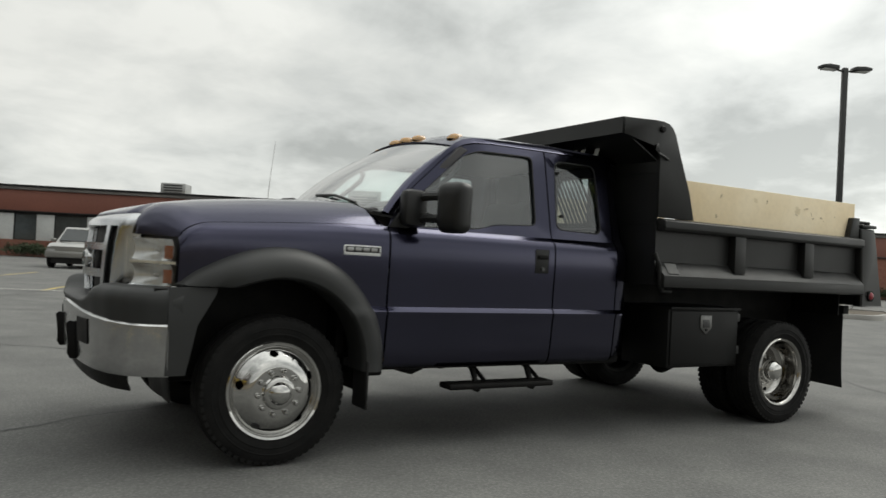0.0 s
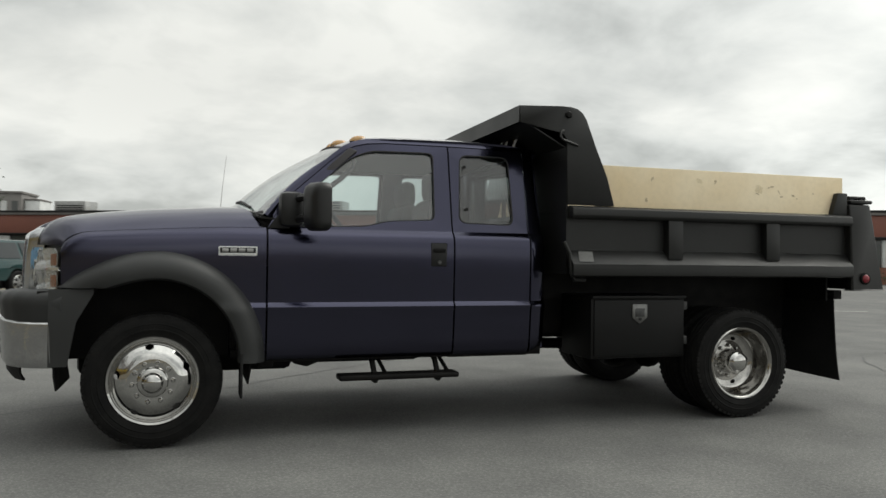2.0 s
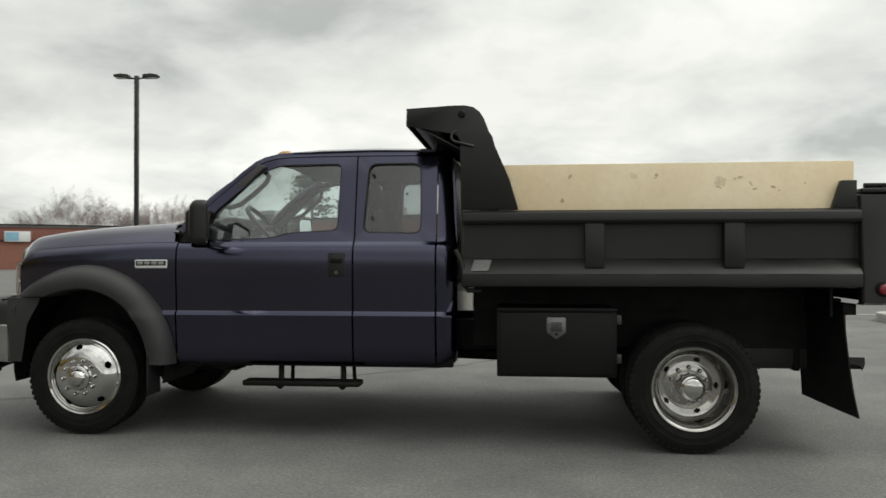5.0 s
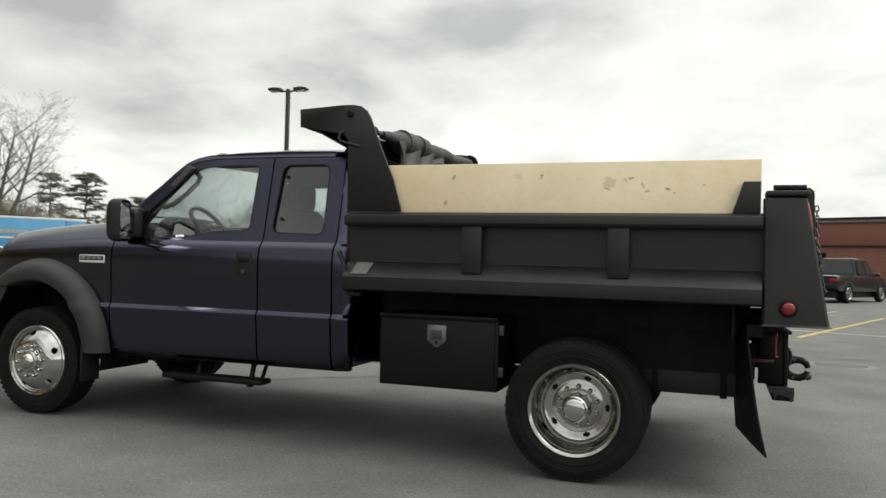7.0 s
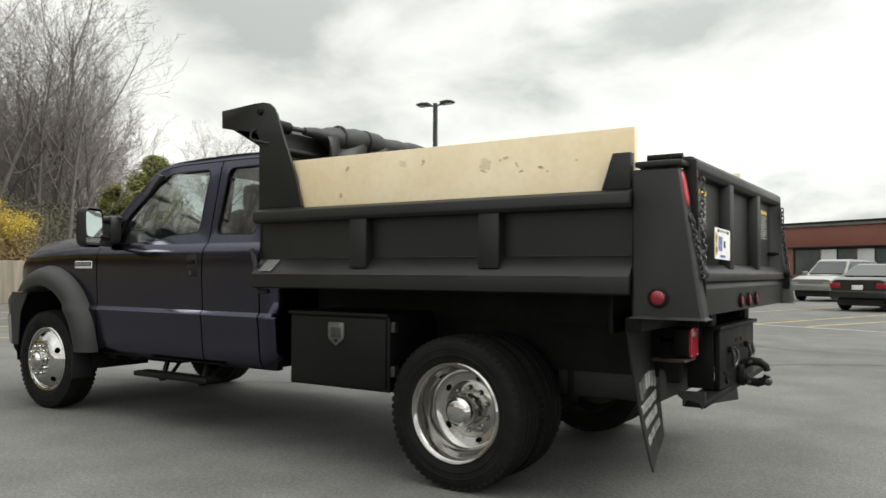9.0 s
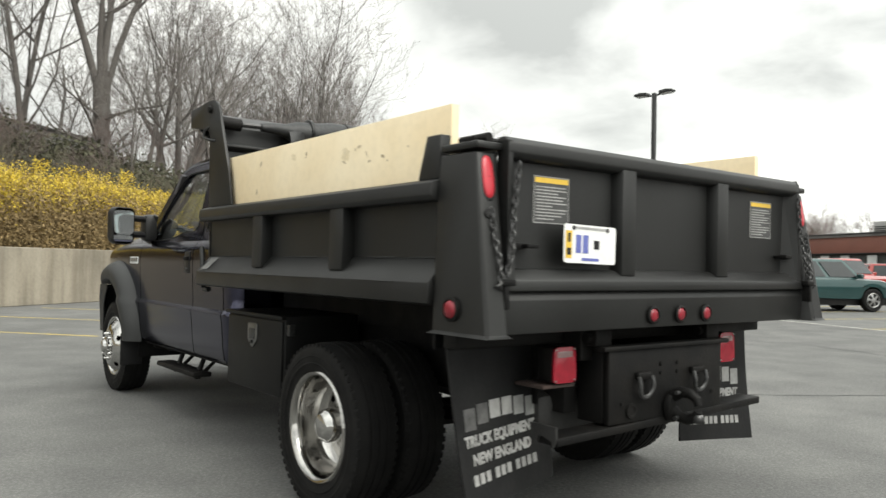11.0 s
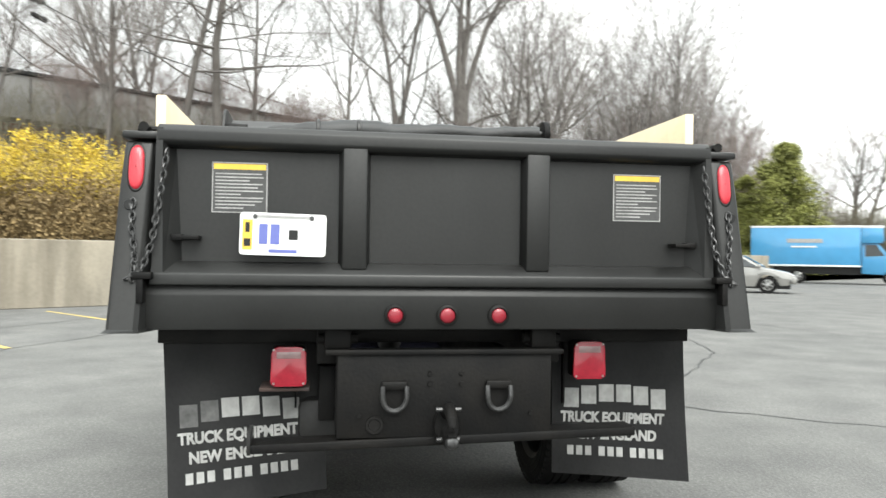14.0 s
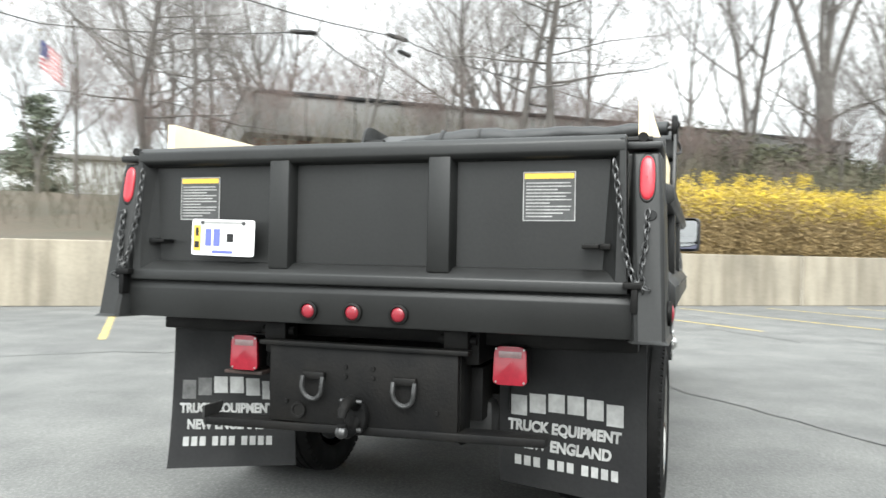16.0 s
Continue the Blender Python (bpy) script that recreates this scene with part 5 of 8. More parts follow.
def tailgate():
    g = part("tailgate", box(5.278, 5.288, -1.03, 1.03, 1.10, 1.66), M_black, bed, "black pressed-steel tailgate")
    part("gate_top_rail", prism([(5.285, 1.592), (5.33, 1.598), (5.348, 1.615), (5.346, 1.655), (5.325, 1.676), (5.28, 1.676)], -1.045, 1.045, 0.006), M_black, g)
    part("gate_bottom_rail", prism([(5.285, 1.19), (5.31, 1.185), (5.362, 1.145), (5.366, 1.105), (5.28, 1.10)], -1.06, 1.06, 0.005), M_black, g)
    for s in (-1, 1):
        bm = bmesh.new()
        a = [(5.283, s * 0.985, 1.64), (5.345, s * 1.025, 1.66), (5.345, s * 1.045, 1.66), (5.283, s * 1.045, 1.66)]
        b = [(5.283, s * 0.955, 1.13), (5.36, s * 1.015, 1.105), (5.36, s * 1.055, 1.105), (5.283, s * 1.055, 1.105)]
        grid([a, b], bm, closed=True)
        bm.faces.new([bm.verts.new(p) for p in a])
        bm.faces.new([bm.verts.new(p) for p in b])
        part("gate_side_rail", bm, M_black, g)
        c = s * 0.347
        part("gate_rib", prism([(5.284, c - 0.060), (5.342, c - 0.044), (5.342, c + 0.044), (5.284, c + 0.060)], 1.165, 1.61, 0.006, axis="z"), M_black, g)
        # instruction decal: black field, yellow head, white frame and lines
        y0 = -0.862 if s < 0 else 0.664
        d = part("warning_decal", box(5.2885, 5.2905, y0, y0 + 0.197, 1.366, 1.550), M_silverprint, g, "faded black and white instruction decal")
        part("decal_field", box(5.290, 5.2915, y0 + 0.004, y0 + 0.193, 1.370, 1.546), M_decal, d)
        part("decal_head", box(5.2912, 5.2925, y0 + 0.006, y0 + 0.191, 1.524, 1.544), M_yellow, d, "yellow heading bar")
        for k in range(11):
            w = (0.165, 0.17, 0.12, 0.168, 0.15, 0.17, 0.09, 0.17, 0.165, 0.14, 0.10)[k]
            z = 1.508 - 0.0125 * k
            part("decal_line", box(5.2912, 5.2925, y0 + 0.012, y0 + 0.012 + w, z - 0.0022, z + 0.0022), M_silverprint, d)
        # chain hooks and chains
        part("chain_hook", box(5.288, 5.33, s * 0.975 - 0.02, s * 0.975 + 0.02, 1.262, 1.285, 0.004), M_blackdull, g)
        part("chain_tab", box(5.288, 5.36, s * 0.925 - 0.03, s * 0.925 + 0.03, 1.265, 1.28, 0.003), M_blackdull, g)
        link = bmesh.new()
        loop = [(0.010 * math.cos(t), 0, 0.018 * math.sin(t)) for t in (2 * math.pi * i / 12 for i in range(13))]
        tube(loop, 0.0038, 5, link, cap=False)
        me = None
        for path, n in (([(5.362, s * 1.008, 1.565), (5.364, s * 1.03, 1.40), (5.378, s * 1.05, 1.25), (5.386, s * 1.085, 1.145), (5.390, s * 1.12, 1.13)], 19), ([(5.345, s * 1.122, 1.39), (5.362, s * 1.12, 1.30), (5.378, s * 1.105, 1.20), (5.388, s * 1.11, 1.13)], 12)):
            pts = [Vector(p) for p in path]
            lens = [0]
            for a2, b2 in zip(pts, pts[1:]):
                lens.append(lens[-1] + (b2 - a2).length)
            for k in range(n):
                dd = lens[-1] * k / (n - 1)
                i = max(j for j in range(len(lens) - 1) if lens[j] <= dd + 1e-9)
                t = (dd - lens[i]) / (lens[i + 1] - lens[i])
                p, way = pts[i].lerp(pts[i + 1], t), (pts[i + 1] - pts[i]).normalized()
                q = way.to_track_quat("Z", "Y").to_matrix().to_4x4()
                m = Matrix.Translation(p) @ q @ pose(0, 0, 0, 0, 0, 90 * (k % 2) + 20)
                if me is None:
                    me = part("chain_link", link, M_steel, g, at=m)
                else:
                    again("chain_link", me, g, m)
        part("latch_bar", box(5.34, 5.40, s * 1.08 - 0.035, s * 1.08 + 0.035, 1.125, 1.15, 0.006), M_blackdull, g)
        part("latch_finger", box(5.30, 5.395, s * 1.085 - 0.012, s * 1.085 + 0.012, 1.04, 1.14, 0.005), M_blackdull, g)
    # licence plate, slightly askew: its writing is drawn as plain bars
    m = pose(5.352, -0.603, 1.288, -1.2, 0, 0)
    pl = part("licence_plate", prism(rounded([(-0.1525, -0.076), (0.1525, -0.076), (0.1525, 0.076), (-0.1525, 0.076)], 0.014, 4), -0.0015, 0.0015, axis="x"), M_white, g, "white licence plate with yellow panel", at=m)
    part("plate_panel", box(0.0016, 0.003, -0.143, -0.108, -0.058, 0.05), M_yellow, pl)
    part("plate_mark", box(0.003, 0.004, -0.133, -0.118, 0.005, 0.04), M_trim, pl)
    part("plate_mark", box(0.003, 0.004, -0.137, -0.114, -0.045, -0.018), M_trim, pl)
    for y0, w, h, matl in ((-0.085, 0.03, 0.072, M_blue), (-0.045, 0.032, 0.072, M_blue), (0.02, 0.032, 0.035, M_trim)):
        part("plate_bar", box(0.0016, 0.003, y0, y0 + w, -h / 2, h / 2), matl, pl)
    part("plate_strip", box(0.0016, 0.003, -0.05, 0.05, -0.066, -0.054), M_blue, pl)
    part("plate_strip", box(0.0016, 0.003, -0.10, 0.10, 0.058, 0.068), M_silverprint, pl)
    for y in (-0.10, 0.10):
        part("plate_bolt", lathe([(0, -0.005), (0.008, -0.005), (0.009, 0)], 10, m=pose(0.0016, y, 0.062, 0, 0, 90)), M_steel, pl)
    # three round lights in the sill
    for y in (-0.195, 0.0, 0.195):
        at = pose(5.35, y, 0.998, 0, 0, 90)
        r = part("sill_light", lathe([(0.040, 0.0), (0.040, -0.010), (0.031, -0.014), (0.028, -0.008)], 24, m=at), M_blackdull, bed, "round red light in rubber ring")
        part("lens", lathe([(0.029, -0.006), (0.026, -0.011), (0.014, -0.014), (0.0, -0.015)], 24, m=at), M_reddark, r, smooth=60)


tailgate()


def sway(s, u, v):
    """How a flap hangs: u down, v across; the outer edge is swept back."""
    out = 1 - v if s < 0 else v
    return 4.975 + 0.02 * u + out * ((0.05 + 0.095 * u * u) if s < 0 else (0.02 + 0.03 * u)) + 0.008 * math.sin(3 * v + 4 * u)


def tail():
    hp = part("hitch_plate", box(5.17, 5.20, -0.415, 0.435, 0.512, 0.848, 0.006), M_blackdull, truck, "black steel hitch plate")
    hp.matrix_basis = Matrix.Translation((0.09, 0, 0.0365)) @ Matrix.Diagonal((1, 0.97, 0.97, 1))
    part("plate_lip", box(5.15, 5.215, -0.46, 0.48, 0.835, 0.855, 0.004), M_blackdull, hp)
    bm = box(5.09, 5.205, -0.735, 0.79, 0.0, 0.036, 0.006)
    for v in bm.verts:
        v.co.z += 0.462 + (v.co.y + 0.735) * 0.025
    part("plate_foot", bm, M_blackdull, hp, "bent black step bar")
    torn = [(5.07, 0.545), (5.205, 0.545), (5.207, 0.50), (5.20, 0.478), (5.188, 0.455), (5.183, 0.484), (5.155, 0.492), (5.125, 0.500), (5.112, 0.492), (5.104, 0.470), (5.095, 0.500), (5.07, 0.52)]
    part("bent_end", prism(torn, -0.748, -0.735), M_tank, hp, "bent steel end with a torn edge")
    for y in (-0.195, 0.215):
        part("ring_mount", box(5.20, 5.225, y - 0.05, y + 0.05, 0.700, 0.735, 0.008), M_blackdull, hp)
        loop = [(5.235 + 0.012 * math.sin(t), y + 0.046 * math.cos(t), 0.675 + 0.054 * math.sin(t)) for t in (math.pi + math.pi * i / 12 for i in range(13))]
        part("d_ring", tube([(5.225, y - 0.046, 0.715)] + loop + [(5.225, y + 0.046, 0.715)], 0.010, 8), M_steel, hp, "forged steel towing ring")
    pt = part("pintle_base", lathe([(0, -0.03), (0.058, -0.03), (0.064, -0.022), (0.064, 0.0)], 20, m=pose(5.20, 0.008, 0.602, 0, 0, 90) @ Matrix.Diagonal((0.8, 1, 1.1, 1))), M_blackdull, hp, "black pintle hook on a round mount")
    pt.matrix_basis = Matrix.Translation((0.01, 0, -0.042))
    part("hook", tube([(5.215, 0.008, 0.585), (5.25, 0.008, 0.562), (5.295, 0.008, 0.556), (5.335, 0.008, 0.572), (5.345, 0.008, 0.60)], [0.030, 0.026, 0.025, 0.024, 0.018], 12), M_blackdull, pt)
    part("hook_jaw", tube([(5.215, 0.008, 0.655), (5.26, 0.008, 0.676), (5.305, 0.008, 0.674), (5.338, 0.008, 0.652), (5.345, 0.008, 0.625)], [0.030, 0.026, 0.024, 0.021, 0.017], 12), M_blackdull, pt)
    part("hook_ball", lathe([(0, -0.027), (0.019, -0.019), (0.027, 0), (0.019, 0.019), (0, 0.027)], 16, m=Matrix.Translation((5.345, 0.008, 0.568))), M_steel, pt)
    part("jaw_pin", tube([(5.262, -0.040, 0.676), (5.262, 0.056, 0.676)], 0.009, 8), M_steel, pt)
    part("hook_pin", tube([(5.255, -0.036, 0.560), (5.255, 0.052, 0.560)], 0.010, 8), M_steel, pt)
    for y in (-0.412, 0.432):
        part("side_gusset", prism([(5.03, 0.515), (5.168, 0.515), (5.168, 0.832), (5.10, 0.90), (5.03, 0.90)], y - 0.006, y + 0.006, 0.003), M_blackdull, hp)
    for y, z in ((-0.055, 0.76), (0.07, 0.76), (-0.055, 0.72), (0.07, 0.72), (-0.33, 0.60), (0.35, 0.60)):
        part("bolt", lathe([(0, -0.006), (0.009, -0.006), (0.010, 0)], 8, m=pose(5.201, y, z, 0, 0, 90)), M_blackdull, hp)
    part("trailer_socket", lathe([(0, -0.008), (0.022, -0.008), (0.024, -0.012), (0.034, -0.012), (0.036, 0.01)], 16, m=pose(5.20, -0.27, 0.565, 0, 0, 90)), M_blackdull, hp)
    for s in (-1, 1):
        y = s * 0.60 + 0.012
        ln = part("stop_light", box(5.11, 5.202, y - 0.064, y + 0.064, 0.702, 0.860, 0.014), M_blackdull, truck, "square red stop and tail light in black housing")
        ln.matrix_basis = Matrix.Translation((0.0, 0.0, 0.105 if s > 0 else 0.089)) @ Matrix.Diagonal((1, 0.99, 0.90, 1))
        part("lens", prism(rounded([(y - 0.068, 0.712), (y - 0.058, 0.698), (y + 0.058, 0.698), (y + 0.068, 0.712), (y + 0.064, 0.864), (y - 0.064, 0.864)], 0.030, 5), 5.197, 5.208, 0.004, axis="x"), M_red, ln, "crimson plastic lens")
        part("reverse_window", box(5.2065, 5.2088, y - 0.046, y + 0.046, 0.815, 0.843, 0.001), M_smoke, ln, "smoky reversing window")
        for dy in (-0.056, 0.056):
            for z in (0.710, 0.852):
                part("lens_screw", lathe([(0, -0.003), (0.004, -0.003), (0.005, 0)], 8, m=pose(5.208, y + dy, z, 0, 0, 90)), M_galv, ln)
        if s < 0:
            part("light_bracket", box(5.02, 5.19, y - 0.11, y + 0.08, 0.674, 0.690, 0.003), M_rust, ln, "rusty light bracket")
        part("hinge_block", box(5.15, 5.26, s * 0.40 - 0.05, s * 0.40 + 0.05, 0.865, 0.94, 0.008), M_blackdull, bed, "bed hinge block")
        part("hinge_pin", tube([(5.22, s * 0.40 - 0.075, 0.90), (5.22, s * 0.40 + 0.075, 0.90)], 0.02, 10), M_blackdull, bed)
    part("rear_cross_tube", box(5.02, 5.10, -1.08, 1.08, 0.87, 0.94, 0.006), M_blackdull, bed)
    for y0, y1 in ((-1.075, -0.48), (0.51, 1.105)):
        part("flap_hanger", box(4.945, 4.962, y0, y1, 0.86, 1.07), M_blackdull, truck)
    # mud flaps with printed panels
    for s in (-1, 1):
        y0, y1, askew = (-1.075, -0.480, 0.05) if s < 0 else (0.510, 1.105, 0.012)
        rows = []
        for z in spread(0.915, 0.222 if s < 0 else 0.258, 0.05):
            u = (0.915 - z) / 0.69
            rows.append([(sway(s, u, v), y0 + (y1 - y0) * v + askew * u, z + 0.045 * (v if s < 0 else 1 - v) * u) for v in spread(0, 1, 0.12)])
        fl = part("mud_flap", grid(rows), M_rubber, truck, "black rubber mud flap with white print", thick=0.009, smooth=60)

        def on(v, z, lift=0.0075):
            u = (0.915 - z) / 0.69
            return Vector((sway(s, u, v) + lift, y0 + (y1 - y0) * v + askew * u, z + 0.045 * (v if s < 0 else 1 - v) * u))

        def slab(v0, v1, z0, z1, name, material=M_silverprint):
            part(name, grid([[on(v, z) for z in (z0, (z0 + z1) / 2, z1)] for v in spread(v0, v1, 0.03)]), material, fl, smooth=0)

        drop = 0.040 if s < 0 else 0.014
        # the maker's arched name as plain slabs, tall at either end
        for k in range(6):
            v0 = 0.085 + 0.131 * k
            arch = 0.026 * math.sin((k + 0.5) / 6 * math.pi)
            tall = 0.012 * abs(k - 2.5) / 2.5
            slab(v0, v0 + 0.112, 0.580 - drop + arch - tall, 0.655 - drop + arch, "name_bar", M_worn if s < 0 and k < 2 else M_silverprint)
        # telephone number as plain bars
        v = 0.11
        for n in (3, 3, 4):
            for k in range(n):
                slab(v + 0.066 * k, v + 0.066 * k + 0.046, 0.360 - drop, 0.402 - drop, "number_bar")
            v += 0.066 * n + 0.034
        for text, z, size, sq in (("TRUCK EQUIPMENT", 0.530 - drop, 0.060, 0.85), ("NEW ENGLAND", 0.455 - drop, 0.060, 0.88)):
            p, q, r = on(0.45, z, 0.0085), on(0.60, z, 0.0085), on(0.45, z + 0.04, 0.0085)
            ex = (q - p).normalized()
            ez = ex.cross((r - p)).normalized()
            ey = ez.cross(ex)
            letters(text, size, Matrix.Translation(p) @ Matrix((ex, ey, ez)).transposed().to_4x4(), M_silverprint, fl, "printed_line", sq)


tail()


# ---- boards standing in the bed ----
def boards():
    for s in (-1, 1):
        y = s * 1.085
        m = Matrix.Translation((4.0, y, 1.09))
        b = thing("pine_board", "pale pine board set on edge inside the bed", "board", m, group="bed side boards")
        z1 = 0.735 if s < 0 else 0.752
        part("plank", box(-1.10, 1.08, -0.019, 0.019, 0.0, z1, 0.003), M_wood, b)
        # bruises and stains on the outer face: place, height, length, width, slant
        rnd = random.Random(5 + s)
        marks = ((-0.65, 0.655, 0.020, 0.012, 60), (-0.11, 0.66, 0.013, 0.010, 70), (-0.115, 0.642, 0.010, 0.005, 10), (0.27, 0.58, 0.022, 0.006, -20), (0.40, 0.64, 0.018, 0.008, 10), (0.37, 0.63, 0.008, 0.006, 30), (0.465, 0.60, 0.020, 0.005, -60), (0.49, 0.565, 0.016, 0.006, 5), (0.60, 0.577, 0.018, 0.008, -15), (0.635, 0.555, 0.008, 0.005, 0), (0.79, 0.60, 0.008, 0.005, 0), (0.98, 0.56, 0.010, 0.006, 0), (-0.70, 0.50, 0.012, 0.020, 0))
        stains = ((-0.25, 0.655, 0.030, 0.022, 0), (0.28, 0.615, 0.040, 0.035, 20), (-1.02, 0.55, 0.020, 0.09, 0))
        for kind, rows, m_spot in (("stain", stains, M_stain), ("bruise", marks, M_knot)):
            for x, z, a, c, slant in rows:
                ca, sa, bm = math.cos(radians(slant)), math.sin(radians(slant)), bmesh.new()
                ring = []
                for i in range(18):
                    t, k = 2 * math.pi * i / 18, rnd.uniform(0.65, 1.15)
                    u, v = a * k * math.cos(t), c * k * math.sin(t)
                    ring.append(bm.verts.new((x + u * ca - v * sa, s * (0.0194 if kind == "stain" else 0.0198), z + u * sa + v * ca)))
                bm.faces.new(ring)
                part(kind, bm, m_spot, b, smooth=0)


boards()

# ---- parking lot markings ----
def strip(pts, width, z, jitter=0.0, seed=0):
    rnd = random.Random(seed)
    P = [Vector((x, y, z)) for x, y in pts]
    fine = []
    for a, b in zip(P, P[1:]):
        n = max(1, int((b - a).length / 0.25)) if jitter else 1
        fine += [a.lerp(b, i / n) for i in range(n)]
    fine.append(P[-1])
    rows = []
    for i, p in enumerate(fine):
        d = (fine[min(i + 1, len(fine) - 1)] - fine[max(0, i - 1)]).normalized()
        side = Vector((-d.y, d.x, 0))
        off = side * rnd.uniform(-jitter, jitter)
        w = width * (rnd.uniform(0.5, 1.2) if jitter else 1)
        rows.append([p + off + side * w / 2, p + off - side * w / 2])
    return grid(rows)


WAY = (WALL_B - WALL_A).normalized()
BACK = Vector((WAY.y * -1, WAY.x, 0))


def stall_lines():
    k = 0
    for i in range(-3, 8):
        p = Vector((-5.9, -7.45, 0)) + WAY * 2.72 * i
        q = p + Vector((0.77, 0.638, 0)) * 5.0
        ob = new("stall_line", mesh_of(strip([(p.x - 0.7, p.y - 0.58), (q.x, q.y)], 0.10, 0.004), "stall_line", M_lineyel, 0))
        tagged(ob, "worn yellow parking stall line", "marking", "stall lines", "structure")
    for i in range(-6, 4):
        x, y = 5.4 + 2.75 * i, 12.4 - 0.93 * i
        ob = new("stall_line", mesh_of(strip([(x, y), (x + 3.3, y + 9.4)], 0.10, 0.004), "stall_line", M_lineyel, 0))
        tagged(ob, "faded yellow parking stall line", "marking", "stall lines", "structure")
    for pts in ([(6.42, 10.26), (9.44, 18.68)], [(3.8, 13.41), (5.41, 16.94)]):
        ob = new("stall_line", mesh_of(strip(pts, 0.11, 0.0048), "stall_line", M_lineyel, 0))
        tagged(ob, "bright yellow parking stall line", "marking", "stall lines", "structure")
    ob = new("stall_line", mesh_of(strip([(-14, 19.2), (16, 8.9)], 0.10, 0.0045), "stall_line", M_linewhite, 0))
    tagged(ob, "faded pale cross line", "marking", "stall lines", "structure")
    for pts in ([(-1.5, 0.2), (0.6, 1.2), (1.1, 1.7), (1.8, 2.2), (2.4, 2.7), (3.6, 4.4), (4.6, 5.9), (5.7, 6.5), (8, 7.0)], [(2.2, -7.5), (1.3, -6.1), (0.5, -5.4), (0.3, -4.8), (-0.4, -4.7), (-1.2, -4.9), (-1.3, -4.5), (-2.3, -4.1), (-4, -3.4)], [(-3.4, 8.0), (-2.0, 9.0), (-0.6, 9.1), (1.0, 9.6), (2.5, 9.1), (4.4, 7.8), (5.7, 7.8), (8, 7.6)], [(6.8, -0.5), (7.4, 0.6), (7.8, 1.3), (8.4, 1.8), (10.4, 2.0)], [(-6, 3.5), (-3.4, 5.2), (-1.2, 4.6), (1.3, 2.8)], [(-12, 0.2), (-9, 1.8), (-7, 1.4), (-5, 2.8)], [(-2.0, 9.0), (-1.8, 10.9), (-0.8, 12.6), (0.4, 14.9)], [(-6.5, -4.5), (-5.0, -5.2), (-3.2, -6.0), (-2.4, -7.6)], [(-8.5, 9), (-6.8, 7.4), (-4.9, 7.7), (-3.4, 8.0)]):
        ob = new("crack", mesh_of(strip(pts, 0.026, 0.003, 0.035, len(pts)), "crack", M_crack, 0))
        tagged(ob, "dark jagged crack in the asphalt", "crack", "asphalt cracks", "structure")
    m = thing("drain_cover", "flat grey round cover set in asphalt", "cover", Matrix.Translation((6.5, 5.85, 0.002)))
    part("lid", lathe([(0.0, 0.008), (0.30, 0.008), (0.31, 0.0)], 32, m=pose(0, 0, 0, 90, 0, 0)), M_steel, m)
    part("collar", lathe([(0.32, 0.006), (0.42, 0.004), (0.43, 0.0)], 32, m=pose(0, 0, 0, 90, 0, 0)), M_patch, m)


stall_lines()


# ---- retaining wall and the bank behind it ----
def wall_at(s, d, z):
    p = WALL_A + WAY * s + BACK * d
    return (p.x, p.y, z)


WALL_LEN, WALL_H = (WALL_B - WALL_A).length, 1.44


def bank_z(s, d):
    rise = float(np.interp(d, [0, 1, 3, 8, 14, 20, 30, 60, 160], [0, 0.1, 0.45, 1.9, 3.5, 4.4, 4.8, 5.5, 6.5]))
    fall = 1 - min(1, max(0, (s - 33) / 13)) ** 1.0 * 0.85
    near = 0.55 + 0.45 * min(1, max(0, (s - 12) / 9))
    bump = 0.12 * noise.noise(Vector((s * 0.35, d * 0.35, 3))) * min(1, d)
    return 1.36 + rise * fall * near + bump


def bank():
    ss, ds = spread(-60, 120, 2.0), [0.05, 0.5, 1, 2, 3, 4.5, 6, 8, 10, 12, 14, 17, 20, 25, 30, 40, 60, 100, 160]
    rows = [[wall_at(s, d, max(-0.2, bank_z(s, d) * (1 if s < 50 else max(0, 1 - (s - 50) / 8)))) for d in ds] for s in ss]
    ob = new("ground_bank", mesh_of(grid(rows), "ground_bank", M_mulch))
    tagged(ob, "leaf-littered bank rising behind the wall", "bank", kind="structure")
    wall = thing("wall_retaining", "stained tan concrete retaining wall", "wall", kind="structure")
    n = 12
    L = (WALL_LEN + 12) / n
    for k in range(n):
        s0 = -6 + L * k
        bm = bmesh.new()
        a, b = s0 + 0.012, s0 + L - 0.012
        for zz0, zz1, d0, d1 in ((0, WALL_H, 0.0, 0.30),):
            vs = [bm.verts.new(wall_at(s, d, z)) for s in (a, b) for d in (d0, d1) for z in (zz0, zz1)]
            for q in ((0, 1, 3, 2), (4, 6, 7, 5), (0, 4, 5, 1), (2, 3, 7, 6), (0, 2, 6, 4), (1, 5, 7, 3)):
                bm.faces.new([vs[i] for i in q])
            bmesh.ops.bevel(bm, geom=list(bm.edges), offset=0.015, segments=1, affect="EDGES")
        part("wall_panel", bm, M_conc, wall, smooth=0)
        bm = bmesh.new()
        vs = [bm.verts.new(wall_at(s, d, z)) for s in (s0 - 0.012, s0 + 0.012) for d in (-0.003, 0.28) for z in (0, WALL_H - 0.01)]
        for q in ((0, 1, 3, 2), (4, 6, 7, 5), (0, 4, 5, 1), (2, 3, 7, 6), (1, 5, 7, 3)):
            bm.faces.new([vs[i] for i in q])
        part("joint", bm, M_caulk, wall, smooth=0)


bank()


